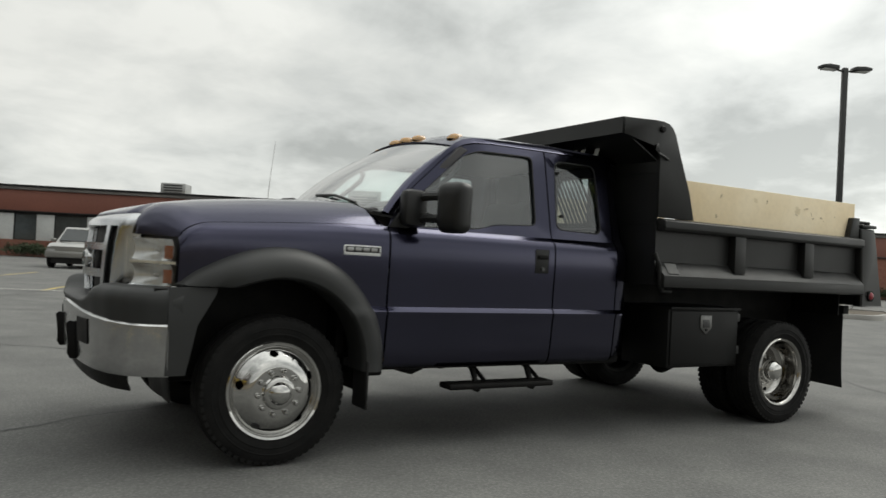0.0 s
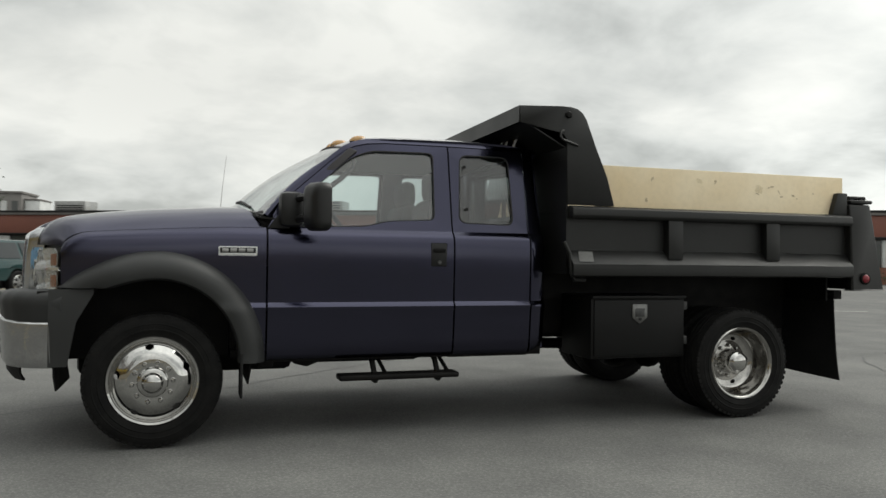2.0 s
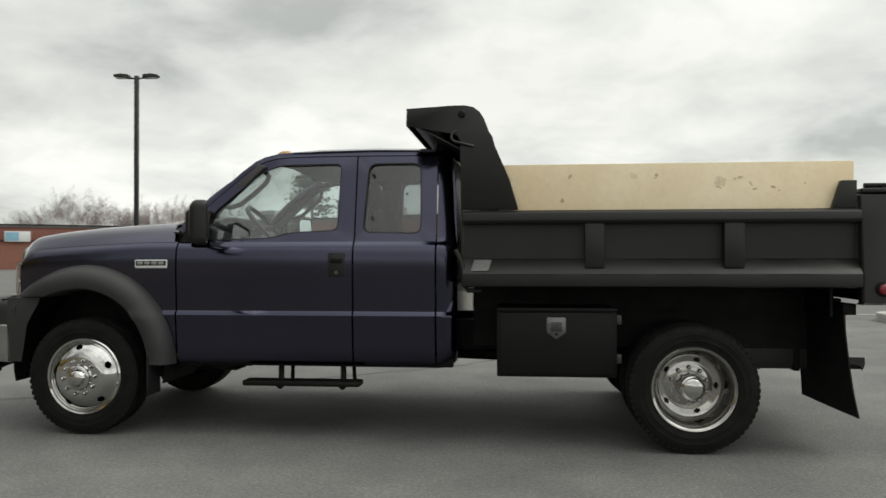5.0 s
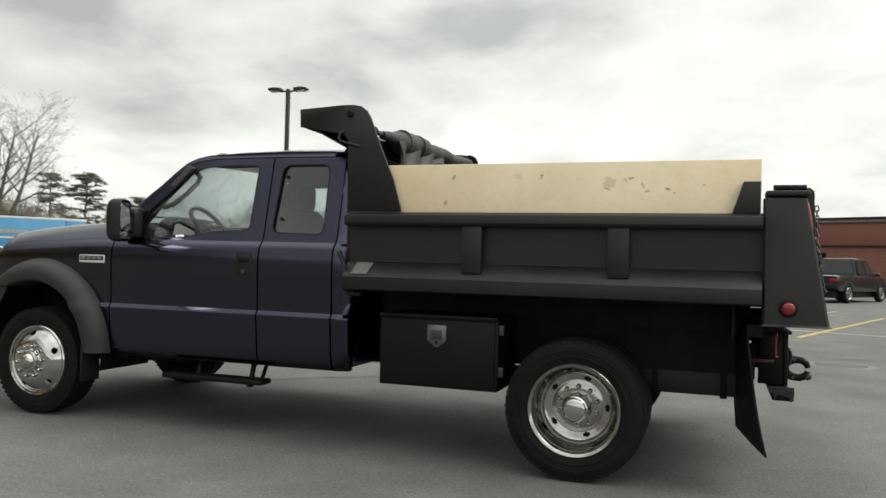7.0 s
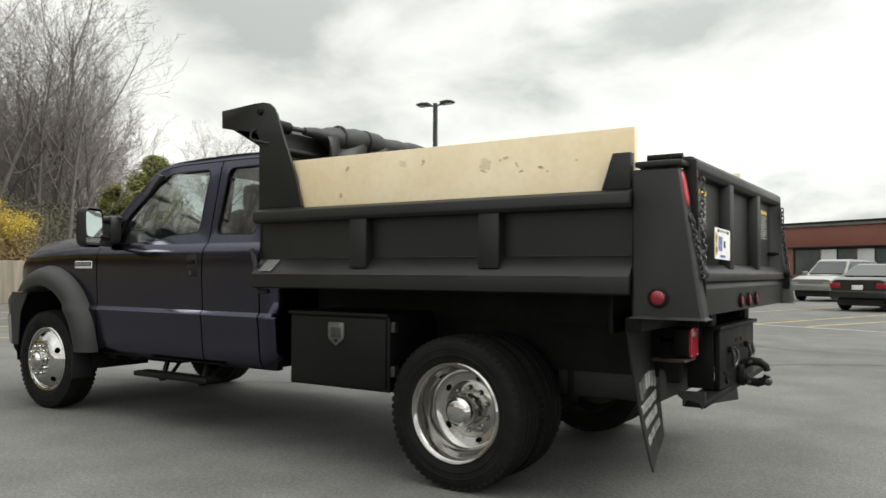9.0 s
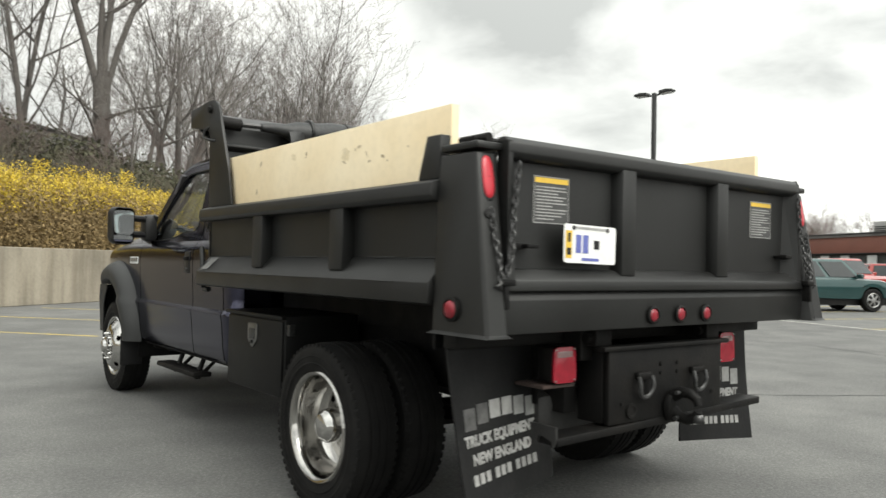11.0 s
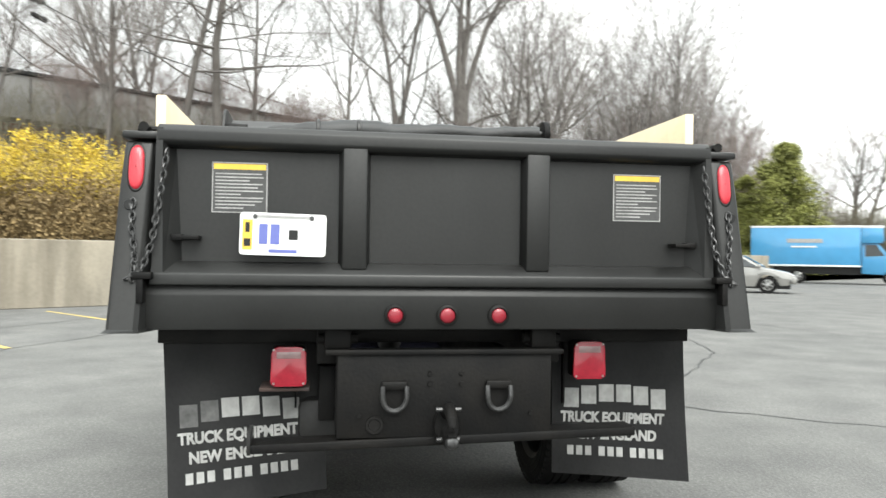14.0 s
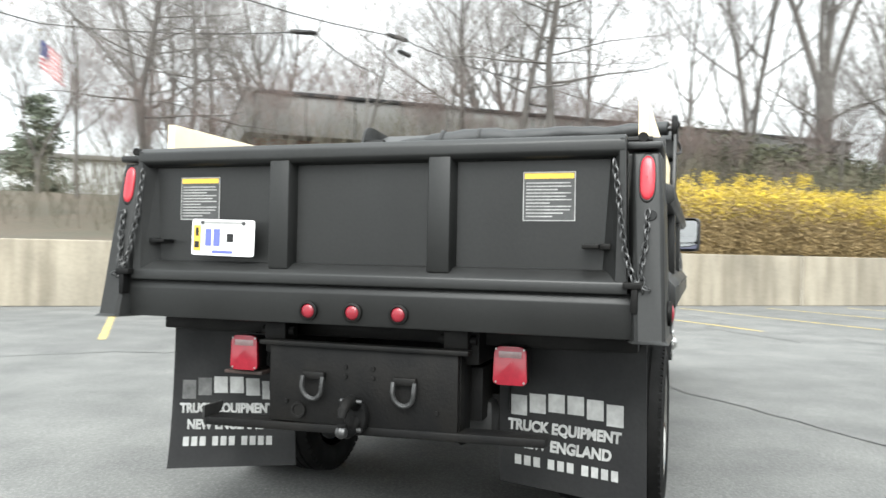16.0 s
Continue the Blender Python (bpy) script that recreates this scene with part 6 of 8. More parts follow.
# ---- plants ----
def raw(name, verts, faces, material, smooth=False):
    me = bpy.data.meshes.new(name)
    me.from_pydata(verts, [], faces)
    me.materials.append(material)
    if smooth:
        me.shade_smooth()
    return me


def limb(V, F, pts, rs, seg):
    side, rings = None, []
    for i, p in enumerate(pts):
        d = (pts[min(i + 1, len(pts) - 1)] - pts[max(i - 1, 0)]).normalized()
        if side is None:
            side = d.orthogonal().normalized()
        side = (side - d * side.dot(d)).normalized()
        o = d.cross(side)
        k = len(V)
        for j in range(seg):
            a = 2 * math.pi * j / seg
            V.append(tuple(p + (side * math.cos(a) + o * math.sin(a)) * rs[i]))
        rings.append(k)
    for a, b in zip(rings, rings[1:]):
        for j in range(seg):
            F.append((a + j, a + (j + 1) % seg, b + (j + 1) % seg, b + j))


def grow(rnd, p, d, length, r, level, V, F, V2, F2, lift, most, flat=False):
    """A branch with its own branches; the thick ones go to the trunk mesh, the thin ones to the crown."""
    n = 6 if level < 2 else 3
    pts, rs = [p], [r]
    step = length / n
    for i in range(n):
        wob = (0.075, 0.12, 0.17, 0.24, 0.3)[level]
        d = (d + Vector((rnd.gauss(0, wob), rnd.gauss(0, wob), rnd.gauss(0, wob * 0.7) + lift * (0.10 if level else 0.02)))).normalized()
        p = p + d * step
        pts.append(p)
        rs.append(max(0.005, r * (1 - 0.75 * (i + 1) / n)))
    tgt = (V, F) if level < 2 else (V2, F2)
    limb(*tgt, pts, rs, (8, 6, 4, 3, 3)[level])
    if level >= most:
        return
    kids = (34 if flat else 9, 7, 5, 3, 0)[level]
    for k in range(kids):
        t = (0.28 if level == 0 else 0.2) + (0.70 if level == 0 else 0.8) * (k + rnd.random()) / kids
        i = min(n - 1, int(t * n))
        q = pts[i].lerp(pts[i + 1], t * n - i)
        dd = (pts[i + 1] - pts[i]).normalized()
        side = dd.orthogonal().normalized()
        side.rotate(Matrix.Rotation(rnd.uniform(0, 6.283) if level else 2.4 * k + rnd.uniform(-0.4, 0.4), 3, dd))
        ang = (rnd.uniform(1.15, 1.55) if flat else rnd.uniform(0.5, 0.95)) if level == 0 else rnd.uniform(0.45, 1.0)
        nd = (dd * math.cos(ang) + side * math.sin(ang)).normalized()
        grow(rnd, q, nd, length * ((rnd.uniform(0.18, 0.30) if flat else rnd.uniform(0.45, 0.68)) if level == 0 else rnd.uniform(0.35, 0.6)) * (1.25 - 0.5 * t), max(0.005, rs[i] * rnd.uniform(0.22, 0.34) if flat and level == 0 else rs[i] * rnd.uniform(0.36, 0.56)), level + 1, V, F, V2, F2, lift, most, flat)


def maple(seed, height, r, fork, limbs):
    """A stout trunk that opens into a fan of upright limbs, with level branches below the fork."""
    rnd = random.Random(seed)
    V, F, V2, F2 = [], [], [], []
    limb(V, F, [Vector((0, 0, -0.3)), Vector((0.05, 0.02, fork * 0.25)), Vector((-0.03, 0.02, fork * 0.7)), Vector((0, 0, fork + 0.3))], [r * 1.3, r * 1.02, r * 0.98, r * 1.08], 10)
    for a, splay, thick in limbs:
        a = radians(a)
        out = Vector((math.cos(a), math.sin(a), 0))
        grow(rnd, out * (r * 0.55 * min(1, splay * 4)) + Vector((0, 0, fork - 0.15)), (out * splay + Vector((0, 0, 1))).normalized(), (height - fork) * rnd.uniform(0.85, 1.05), r * thick, 0, V, F, V2, F2, 1.0, 4)
    for k in range(9):
        a = 2.4 * k + rnd.uniform(-0.4, 0.4)
        z = fork * rnd.uniform(0.42, 0.97)
        grow(rnd, Vector((0, 0, z)), Vector((math.cos(a), math.sin(a), rnd.uniform(-0.05, 0.45))).normalized(), rnd.uniform(2.8, 5.2), r * rnd.uniform(0.13, 0.22), 1, V, F, V2, F2, 0.5, 4)
    return V, F, V2, F2


def bare_tree(seed, height, r, lift=1.0, forks=1, most=4, flat=False, rise=0.22, splay=0.42):
    rnd = random.Random(seed)
    V, F, V2, F2 = [], [], [], []
    if forks == 1:
        grow(rnd, Vector((0, 0, -0.3)), Vector((rnd.uniform(-0.05, 0.05), rnd.uniform(-0.05, 0.05), 1)), height, r, 0, V, F, V2, F2, lift, most, flat)
    else:
        limb(V, F, [Vector((0, 0, -0.3)), Vector((0, 0.02, height * 0.1)), Vector((0, 0, height * rise + 0.02 * height))], [r * 1.25, r, r * 1.02], 9)
        for k in range(forks):
            a = 2.2 * k + rnd.uniform(-0.3, 0.3)
            grow(rnd, Vector((0.12 * r * math.cos(a), 0.12 * r * math.sin(a), height * rise)), Vector((splay * math.cos(a), splay * math.sin(a), 1)).normalized(), height * (1 - rise), r * 0.68, 0, V, F, V2, F2, lift, most)
    return V, F, V2, F2


TREES = []
for seed, h, r, lift, forks in ((3, 11.5, 0.20, 1.0, 1), (8, 10.0, 0.15, 1.6, 1), (21, 12.5, 0.33, 1.3, 4), (34, 9.0, 0.12, 2.0, 1), (55, 8.0, 0.14, 0.6, 2)):
    V, F, V2, F2 = bare_tree(seed, h, r, lift, forks)
    TREES.append((raw("trunk", V, F, M_bark, True), raw("crown", V2, F2, M_twig)))
RED = []
for seed, h, r, lift, forks in ((13, 9.0, 0.12, 1.5, 2), (17, 8.0, 0.10, 1.8, 3)):
    V, F, V2, F2 = bare_tree(seed, h, r, lift, forks)
    RED.append((raw("trunk", V, F, M_bark, True), raw("crown", V2, F2, M_twigred)))
V, F, V2, F2 = bare_tree(62, 17.0, 0.21, 0.25, 1, 4, True)
TREES.append((raw("trunk", V, F, M_bark, True), raw("crown", V2, F2, M_twig)))
V, F, V2, F2 = maple(24, 20.0, 0.40, 7.5, ((242, 0.27, 0.48), (255, 0.08, 0.40), (60, 0.04, 0.54), (66, 0.25, 0.44), (150, 0.18, 0.34)))
TREES.append((raw("trunk", V, F, M_bark, True), raw("crown", V2, F2, M_twig)))
V, F, V2, F2 = bare_tree(41, 13.0, 0.36, 0.5, 3)
OAK = (raw("trunk", V, F, M_bark, True), raw("crown", V2, F2, M_twigred))


def plant_tree(kind, x, y, z, turn, size, label, group="bare trees"):
    t = thing("bare_tree", label, "tree", pose(x, y, z, 0, 0, turn) @ Matrix.Diagonal((size, size, size, 1)), group)
    for n, me in zip(("trunk", "crown"), kind):
        o = new(n, me)
        o.parent = t


def s_d(x, y):
    p = Vector((x, y, 0)) - WALL_A
    return p.dot(WAY), p.dot(BACK)


def plant_woods():
    L1, L2, L3 = "tall bare tree with dark grey bark on the bank", "slim bare tree with fine grey twigs", "large forked bare maple on the bank"
    L4 = "straight bare tree with level spreading branches"
    spots = [(6, -32.5, 6.8, 15, 1.0, L3), (4, -32.1, 8.9, 40, 1.45, L2), (5, -23.4, -4.6, 30, 1.0, L4), (5, -23.2, -6.1, 110, 0.8, L4), (3, -24.6, -3.4, 80, 1.05, L2), (1, -35.0, 3.0, 10, 1.45, L2), (1, -33.0, 4.2, 200, 1.4, L2), (3, -29.5, 0.4, 120, 1.1, L2),
             (0, -18.9, -20.8, 140, 1.0, L1), (5, -12.8, -16.1, 60, 0.68, L4), (5, -13.6, -15.2, 200, 0.62, L4), (3, -20.0, -20.2, 20, 1.1, L2), (1, -21.0, -19.0, 300, 0.9, L2), (4, -24.0, -13.2, 90, 0.85, L2), (0, -26.5, -9.5, 260, 0.85, L1),
             (2, -34.0, 11.0, 100, 0.9, L3), (0, -33.0, 14.5, 320, 0.9, L1), (1, -30.0, 17.0, 45, 0.95, L2), (3, -36.0, 18.0, 75, 1.1, L2), (1, -39.0, 13.0, 170, 1.0, L2), (3, -33.5, 20.5, 10, 1.0, L2),
             (1, -38.0, 23.0, 100, 1.0, L2), (0, -42.0, 20.0, 55, 0.85, L1), (3, -44.0, 26.0, 200, 1.0, L2),
             (3, -20.0, -8.0, 150, 0.7, L2), (1, -27.5, 10.5, 250, 0.8, L2), (3, -26.5, 6.5, 190, 0.75, L2), (0, -40.0, 6.0, 35, 1.0, L1), (1, -43, 2, 75, 1.0, L2), (3, -45, 10, 5, 1.0, L2)]
    for k, x, y, a, sc, lab in spots:
        s, d = s_d(x, y)
        plant_tree(TREES[k], x, y, bank_z(s, max(d, 0.1)) - 0.1 if s < 48 else 0.4, a, sc, lab)
    rnd = random.Random(4)
    for i in range(22):
        a, d = math.radians(rnd.uniform(62, 70)), rnd.uniform(48, 78)
        x, y = 7.5 - d * math.sin(a), -2 + d * math.cos(a)
        plant_tree((RED[i % 2], TREES[1], TREES[3])[i % 3], x, y, 0.2, rnd.uniform(0, 360), rnd.uniform(0.8, 1.2), "reddish budding bare tree at the lot's edge", "far bare trees")
    for x, y, sc in ((-34, 17.5, 1.1), (-37, 20, 1.2), (-43, 23, 1.2), (-38, 15, 1.0)):
        plant_tree(TREES[1 if int(x) % 2 else 3], x, y, 0.4, x * 50, sc * 1.2, "slim bare tree at the lot's edge", "far bare trees")
    for i in range(22):
        u = i / 21
        x, y = -24 - 36 * u + rnd.uniform(-3, 3), 74 + 12 * u + rnd.uniform(-3, 6)
        plant_tree(RED[i % 2], x, y, 0, rnd.uniform(0, 360), rnd.uniform(0.58, 0.76), "distant bare tree behind the brick building", "far bare trees")
    for i, (s, d) in enumerate(((8.5, 16), (10.5, 12.5), (12.5, 15.5))):
        x, y, z = wall_at(s, d, bank_z(s, d) - 0.1)
        plant_tree(TREES[(4, 3, 1)[i % 3]], x, y, z, 67 * i, (0.75, 0.85, 0.95)[i % 3], L2)
    for i in range(11):
        s, d = 4 + 4.0 * i + rnd.uniform(-1, 1), rnd.uniform(46, 62)
        x, y, z = wall_at(s, d, 5.0)
        plant_tree((RED + TREES)[i % 5], x, y, z, 71 * i, rnd.uniform(1.1, 1.45), "tall bare tree beyond the hill building", "far bare trees")
    for i in range(12):
        plant_tree(RED[i % 2], -82.5 - 3.5 * i, 56.5 + 4 * (i % 3), 0, 47 * i, 1.2 + 0.15 * (i % 3), "distant bare tree with reddish haze of twigs", "far bare trees")
    for x, y, sc in ((-88, 64, 1.9), (-90, 62, 1.8), (-97, 66, 2.0), (-104, 60, 1.9), (-112, 70, 2.1), (-118, 62, 2.0), (-128, 74, 2.2)):
        plant_tree(RED[int(-x) % 2], x - 5.5, y - 5.5, 0, x * 31, sc, "tall distant bare tree with reddish haze of twigs", "far bare trees")
    plant_tree(OAK, -59.4, 50.8, 0, 40, 1.0, "round-crowned bare oak beyond the box truck", "far bare trees")
    # undergrowth on the bank: thin saplings
    for i in range(30):
        s, d = rnd.uniform(12, 44), rnd.uniform(5, 17)
        x, y, z = wall_at(s, d, bank_z(s, d) - 0.05)
        plant_tree(RED[i % 2], x, y, z, rnd.uniform(0, 360), rnd.uniform(0.28, 0.5), "thin bare sapling on the bank", "saplings")


plant_woods()


def brushwood():
    """Thin stems of scrub that grow all over the bank."""
    rnd = random.Random(31)
    V, F = [], []
    for i in range(5200):
        s = rnd.uniform(31, 46) if i % 2 else rnd.uniform(9, 42)
        d = rnd.uniform(3.5, 24)
        if i % 2 and rnd.random() < 0.3:
            d = rnd.uniform(1.5, 6)
        p = Vector(wall_at(s, d, bank_z(s, d) - 0.05))
        if noise.noise(p * 0.22) < -0.12:
            continue
        h = rnd.uniform(1.0, 2.9)
        lean = Vector((rnd.gauss(0, 0.28), rnd.gauss(0, 0.28), 1)) * h
        m = p + lean * 0.5 + Vector((rnd.gauss(0, 0.1), rnd.gauss(0, 0.1), 0))
        limb(V, F, [p, m, p + lean], [0.012, 0.009, 0.005], 3)
        for _ in range(3):
            q = p.lerp(m, rnd.random()) if rnd.random() < 0.4 else m.lerp(p + lean, rnd.random())
            limb(V, F, [q, q + Vector((rnd.gauss(0, 0.35), rnd.gauss(0, 0.35), rnd.uniform(0.2, 0.7)))], [0.007, 0.004], 3)
    ob = new("brushwood", raw("brushwood", V, F, M_scrub))
    tagged(ob, "thicket of thin brown bare stems on the bank", "brush", kind="stuff")


brushwood()


def far_thicket():
    """Dense bare scrub beyond the box truck."""
    rnd = random.Random(77)
    V, F = [], []
    for i in range(2600):
        u = 0.8 * rnd.random()
        p = Vector((-60 + 4 * u + rnd.uniform(-5, 4), 40 + 19 * u + rnd.uniform(-2, 2), 0))
        h = (8.5 - 4.0 * u) * rnd.uniform(0.45, 1.0)
        lean = Vector((rnd.gauss(0, 0.14), rnd.gauss(0, 0.14), 1)) * h
        m = p + lean * 0.5 + Vector((rnd.gauss(0, 0.15), rnd.gauss(0, 0.15), 0))
        limb(V, F, [p, m, p + lean], [0.03, 0.02, 0.008], 3)
        for _ in range(6):
            q = m.lerp(p + lean, rnd.random()) if rnd.random() < 0.7 else p.lerp(m, rnd.random())
            limb(V, F, [q, q + Vector((rnd.gauss(0, 0.5), rnd.gauss(0, 0.5), rnd.uniform(0.3, 1.2)))], [0.014, 0.007], 3)
    ob = new("far_scrub", raw("far_scrub", V, F, M_scrub))
    tagged(ob, "dense brown bare scrub at the lot's edge", "brush", kind="stuff")


far_thicket()


def leaf_cloud(rnd, n, place, size, V, F):
    for _ in range(n):
        p, k = place(), size * rnd.uniform(0.6, 1.4)
        a, b = Vector((rnd.gauss(0, 1), rnd.gauss(0, 1), rnd.gauss(0, 1))).normalized(), Vector((rnd.gauss(0, 1), rnd.gauss(0, 1), rnd.gauss(0, 1)))
        b = a.cross(b).normalized()
        i = len(V)
        V += [tuple(p + a * k), tuple(p + b * k * 0.5), tuple(p - a * k), tuple(p - b * k * 0.5)]
        F.append((i, i + 1, i + 2, i + 3))


def undergrowth():
    """Low dark tangle on the bank beyond the hedge's end."""
    rnd = random.Random(12)
    V, F = [], []
    lumps = []
    for _ in range(180):
        s, d = rnd.uniform(38, 55), rnd.uniform(4.5, 19)
        lumps.append((s, d, rnd.uniform(1.4, 2.6) + 0.13 * d))

    def place():
        s, d, h = rnd.choice(lumps)
        s, d = s + rnd.gauss(0, 0.7), max(0.6, d + rnd.gauss(0, 0.7))
        return Vector(wall_at(s, d, bank_z(s, d) + h * rnd.random() ** 0.8))

    leaf_cloud(rnd, 72000, place, 0.10, V, F)
    ob = new("undergrowth", raw("undergrowth", V, F, M_under))
    tagged(ob, "dark green-brown tangle of low undergrowth", "brush", kind="stuff")


undergrowth()


def bush_kind(seed, wide, deep, high, n_stem, n_leaf, top_bias, m_stem, m_leaf, leaf=0.05, fill=0):
    rnd = random.Random(seed)
    V, F, tips = [], [], []
    for k in range(n_stem):
        b = Vector((rnd.uniform(-0.42, 0.42) * wide, rnd.uniform(-0.3, 0.3) * deep, 0))
        e = Vector((b.x + rnd.gauss(0, 0.28) * wide * 0.5, b.y + rnd.gauss(0, 0.35) * deep * 0.5, high * rnd.uniform(0.55, 1.04)))
        m = b.lerp(e, 0.55) + Vector((rnd.gauss(0, 0.08), rnd.gauss(0, 0.08), 0.12 * high))
        limb(V, F, [b, m, e], [0.008, 0.006, 0.004], 3)
        tips += [m.lerp(e, rnd.random()) for _ in range(4)] + [b.lerp(m, rnd.uniform(0.4, 1))]
    st = raw("stem_mass", V, F, m_stem)
    V, F = [], []
    clumps = [rnd.choice(tips) for _ in range(max(8, n_leaf // 60))]

    def place():
        for _ in range(6):
            c = rnd.choice(clumps) if rnd.random() < 0.55 else rnd.choice(tips)
            p = c + Vector((rnd.gauss(0, 0.13), rnd.gauss(0, 0.13), rnd.gauss(0, 0.11)))
            if rnd.random() < (max(0.02, p.z / high)) ** top_bias:
                return p
        return p

    leaf_cloud(rnd, n_leaf, place, leaf, V, F)
    V2, F2 = [], []
    if fill:
        leaf_cloud(rnd, fill, lambda: (lambda q: Vector((q.x + rnd.gauss(0, 0.16), q.y + rnd.gauss(0, 0.16), abs(q.z * rnd.uniform(0.05, 1.0) + rnd.gauss(0, 0.1)))))(rnd.choice(tips)), leaf * 1.15, V2, F2)
    return (st, raw("foliage", V, F, m_leaf)) + ((raw("bud_mass", V2, F2, m_stem),) if fill else ())


def forsythia():
    full = [bush_kind(40 + i, 2.6, 1.7, 2.2, 130, 7800, 2.0, M_budbrown, M_blossom, 0.034, 8000) for i in range(2)]
    thin = [bush_kind(50 + i, 2.6, 1.7, 2.1, 150, 2700, 3.2, M_budbrown, M_blossom, 0.034, 12000) for i in range(2)]
    rnd = random.Random(9)
    for row, off in ((0, 1.1), (1, 2.6)):
        for i in range(13):
            s = 17.0 + 1.85 * i + row * 0.8
            x, y, z = wall_at(s, off + rnd.uniform(-0.15, 0.15), bank_z(s, off) - 0.05)
            lush = i in (0, 5, 10, 11, 12) or row == 1
            kind = (full if lush else thin)[i % 2]
            ang = math.degrees(math.atan2(WAY.y, WAY.x))
            t = thing("forsythia_bush", "forsythia bush in full yellow bloom" if lush else "forsythia bush with brown stems and sparse yellow bloom", "bush", pose(x, y, z, 0, 0, ang + rnd.choice((0, 180))) @ Matrix.Diagonal((1, 1, rnd.uniform(0.82, 1.0) * (1.0 if row == 0 else 1.02), 1)), "forsythia hedge")
            for n, me in zip(("stem_mass", "blossom", "bud_mass"), kind):
                o = new(n, me)
                o.parent = t


forsythia()


def conifer(seed, high, wide, m, n, leaf, loose=0.0, bare=0.05, taper=0.75):
    """Tiers of drooping boughs set with many small needle sprays."""
    rnd = random.Random(seed)
    V, F, V2, F2 = [], [], [], []
    limb(V, F, [Vector((0, 0, -0.3)), Vector((0, 0, high * 0.5)), Vector((0, 0, high))], [high * 0.022, high * 0.014, 0.02], 7)
    boughs = []
    for k in range(int(high * 11)):
        t = bare + (1 - bare) * rnd.random()
        reach = wide * (1 - t) ** taper * rnd.uniform(0.55 - loose, 1.05)
        a = rnd.uniform(0, 6.283)
        b = Vector((0, 0, high * t))
        e = b + Vector((math.cos(a) * reach, math.sin(a) * reach, rnd.uniform(-0.05, 0.25) * reach))
        limb(V, F, [b, b.lerp(e, 0.5) + Vector((0, 0, 0.05)), e], [0.03, 0.02, 0.008], 3)
        boughs.append((b, e))
    per = n // len(boughs)
    for b, e in boughs:
        spread_r = 0.10 + 0.12 * (e - b).length

        def place():
            u = rnd.random() ** 0.55
            return b.lerp(e, u) + Vector((rnd.gauss(0, spread_r), rnd.gauss(0, spread_r), rnd.gauss(0, spread_r * 0.7)))

        leaf_cloud(rnd, per, place, leaf, V2, F2)
    return raw("trunk", V, F, M_bark, True), raw("foliage", V2, F2, m)


def layered_pine(seed, high, wide, m, dome=False):
    """An old pine: bare lower trunk, level limbs with flat tufts of needles and sky between them."""
    rnd = random.Random(seed)
    V, F, V2, F2 = [], [], [], []
    limb(V, F, [Vector((0, 0, -0.3)), Vector((0.2, 0.1, high * 0.5)), Vector((0, 0, high))], [high * 0.02, high * 0.014, 0.04], 7)
    for k in range(54 if dome else 30):
        t = 0.30 + 0.70 * rnd.random() ** 0.85
        reach = wide * min(1.0, 0.55 + 1.5 * (t - 0.30)) * (1 - max(0, t - 0.45) / 0.62) ** 0.6 * rnd.uniform(0.55, 1.05)
        if dome:
            reach = wide * math.sqrt(max(0.02, 1 - ((t - 0.52) / 0.50) ** 2)) * rnd.uniform(0.6, 1.05)
        a = k * 2.4 + rnd.uniform(-0.5, 0.5)
        b = Vector((0, 0, high * t))
        e = b + Vector((math.cos(a) * reach, math.sin(a) * reach, reach * rnd.uniform(-0.08, 0.35)))
        limb(V, F, [b, b.lerp(e, 0.5) + Vector((0, 0, -0.08)), e], [0.07, 0.05, 0.02], 4)
        for j in range(5):
            c = b.lerp(e, rnd.uniform(0.35, 1.05)) + Vector((rnd.gauss(0, 0.3), rnd.gauss(0, 0.3), rnd.gauss(0.1, 0.12)))
            w = rnd.uniform(0.18, 0.38) if dome else rnd.uniform(0.25, 0.55)
            leaf_cloud(rnd, 46, lambda: c + Vector((rnd.gauss(0, w), rnd.gauss(0, w), rnd.gauss(0, w * 0.28))), 0.12, V2, F2)
    return raw("trunk", V, F, M_bark, True), raw("foliage", V2, F2, m)


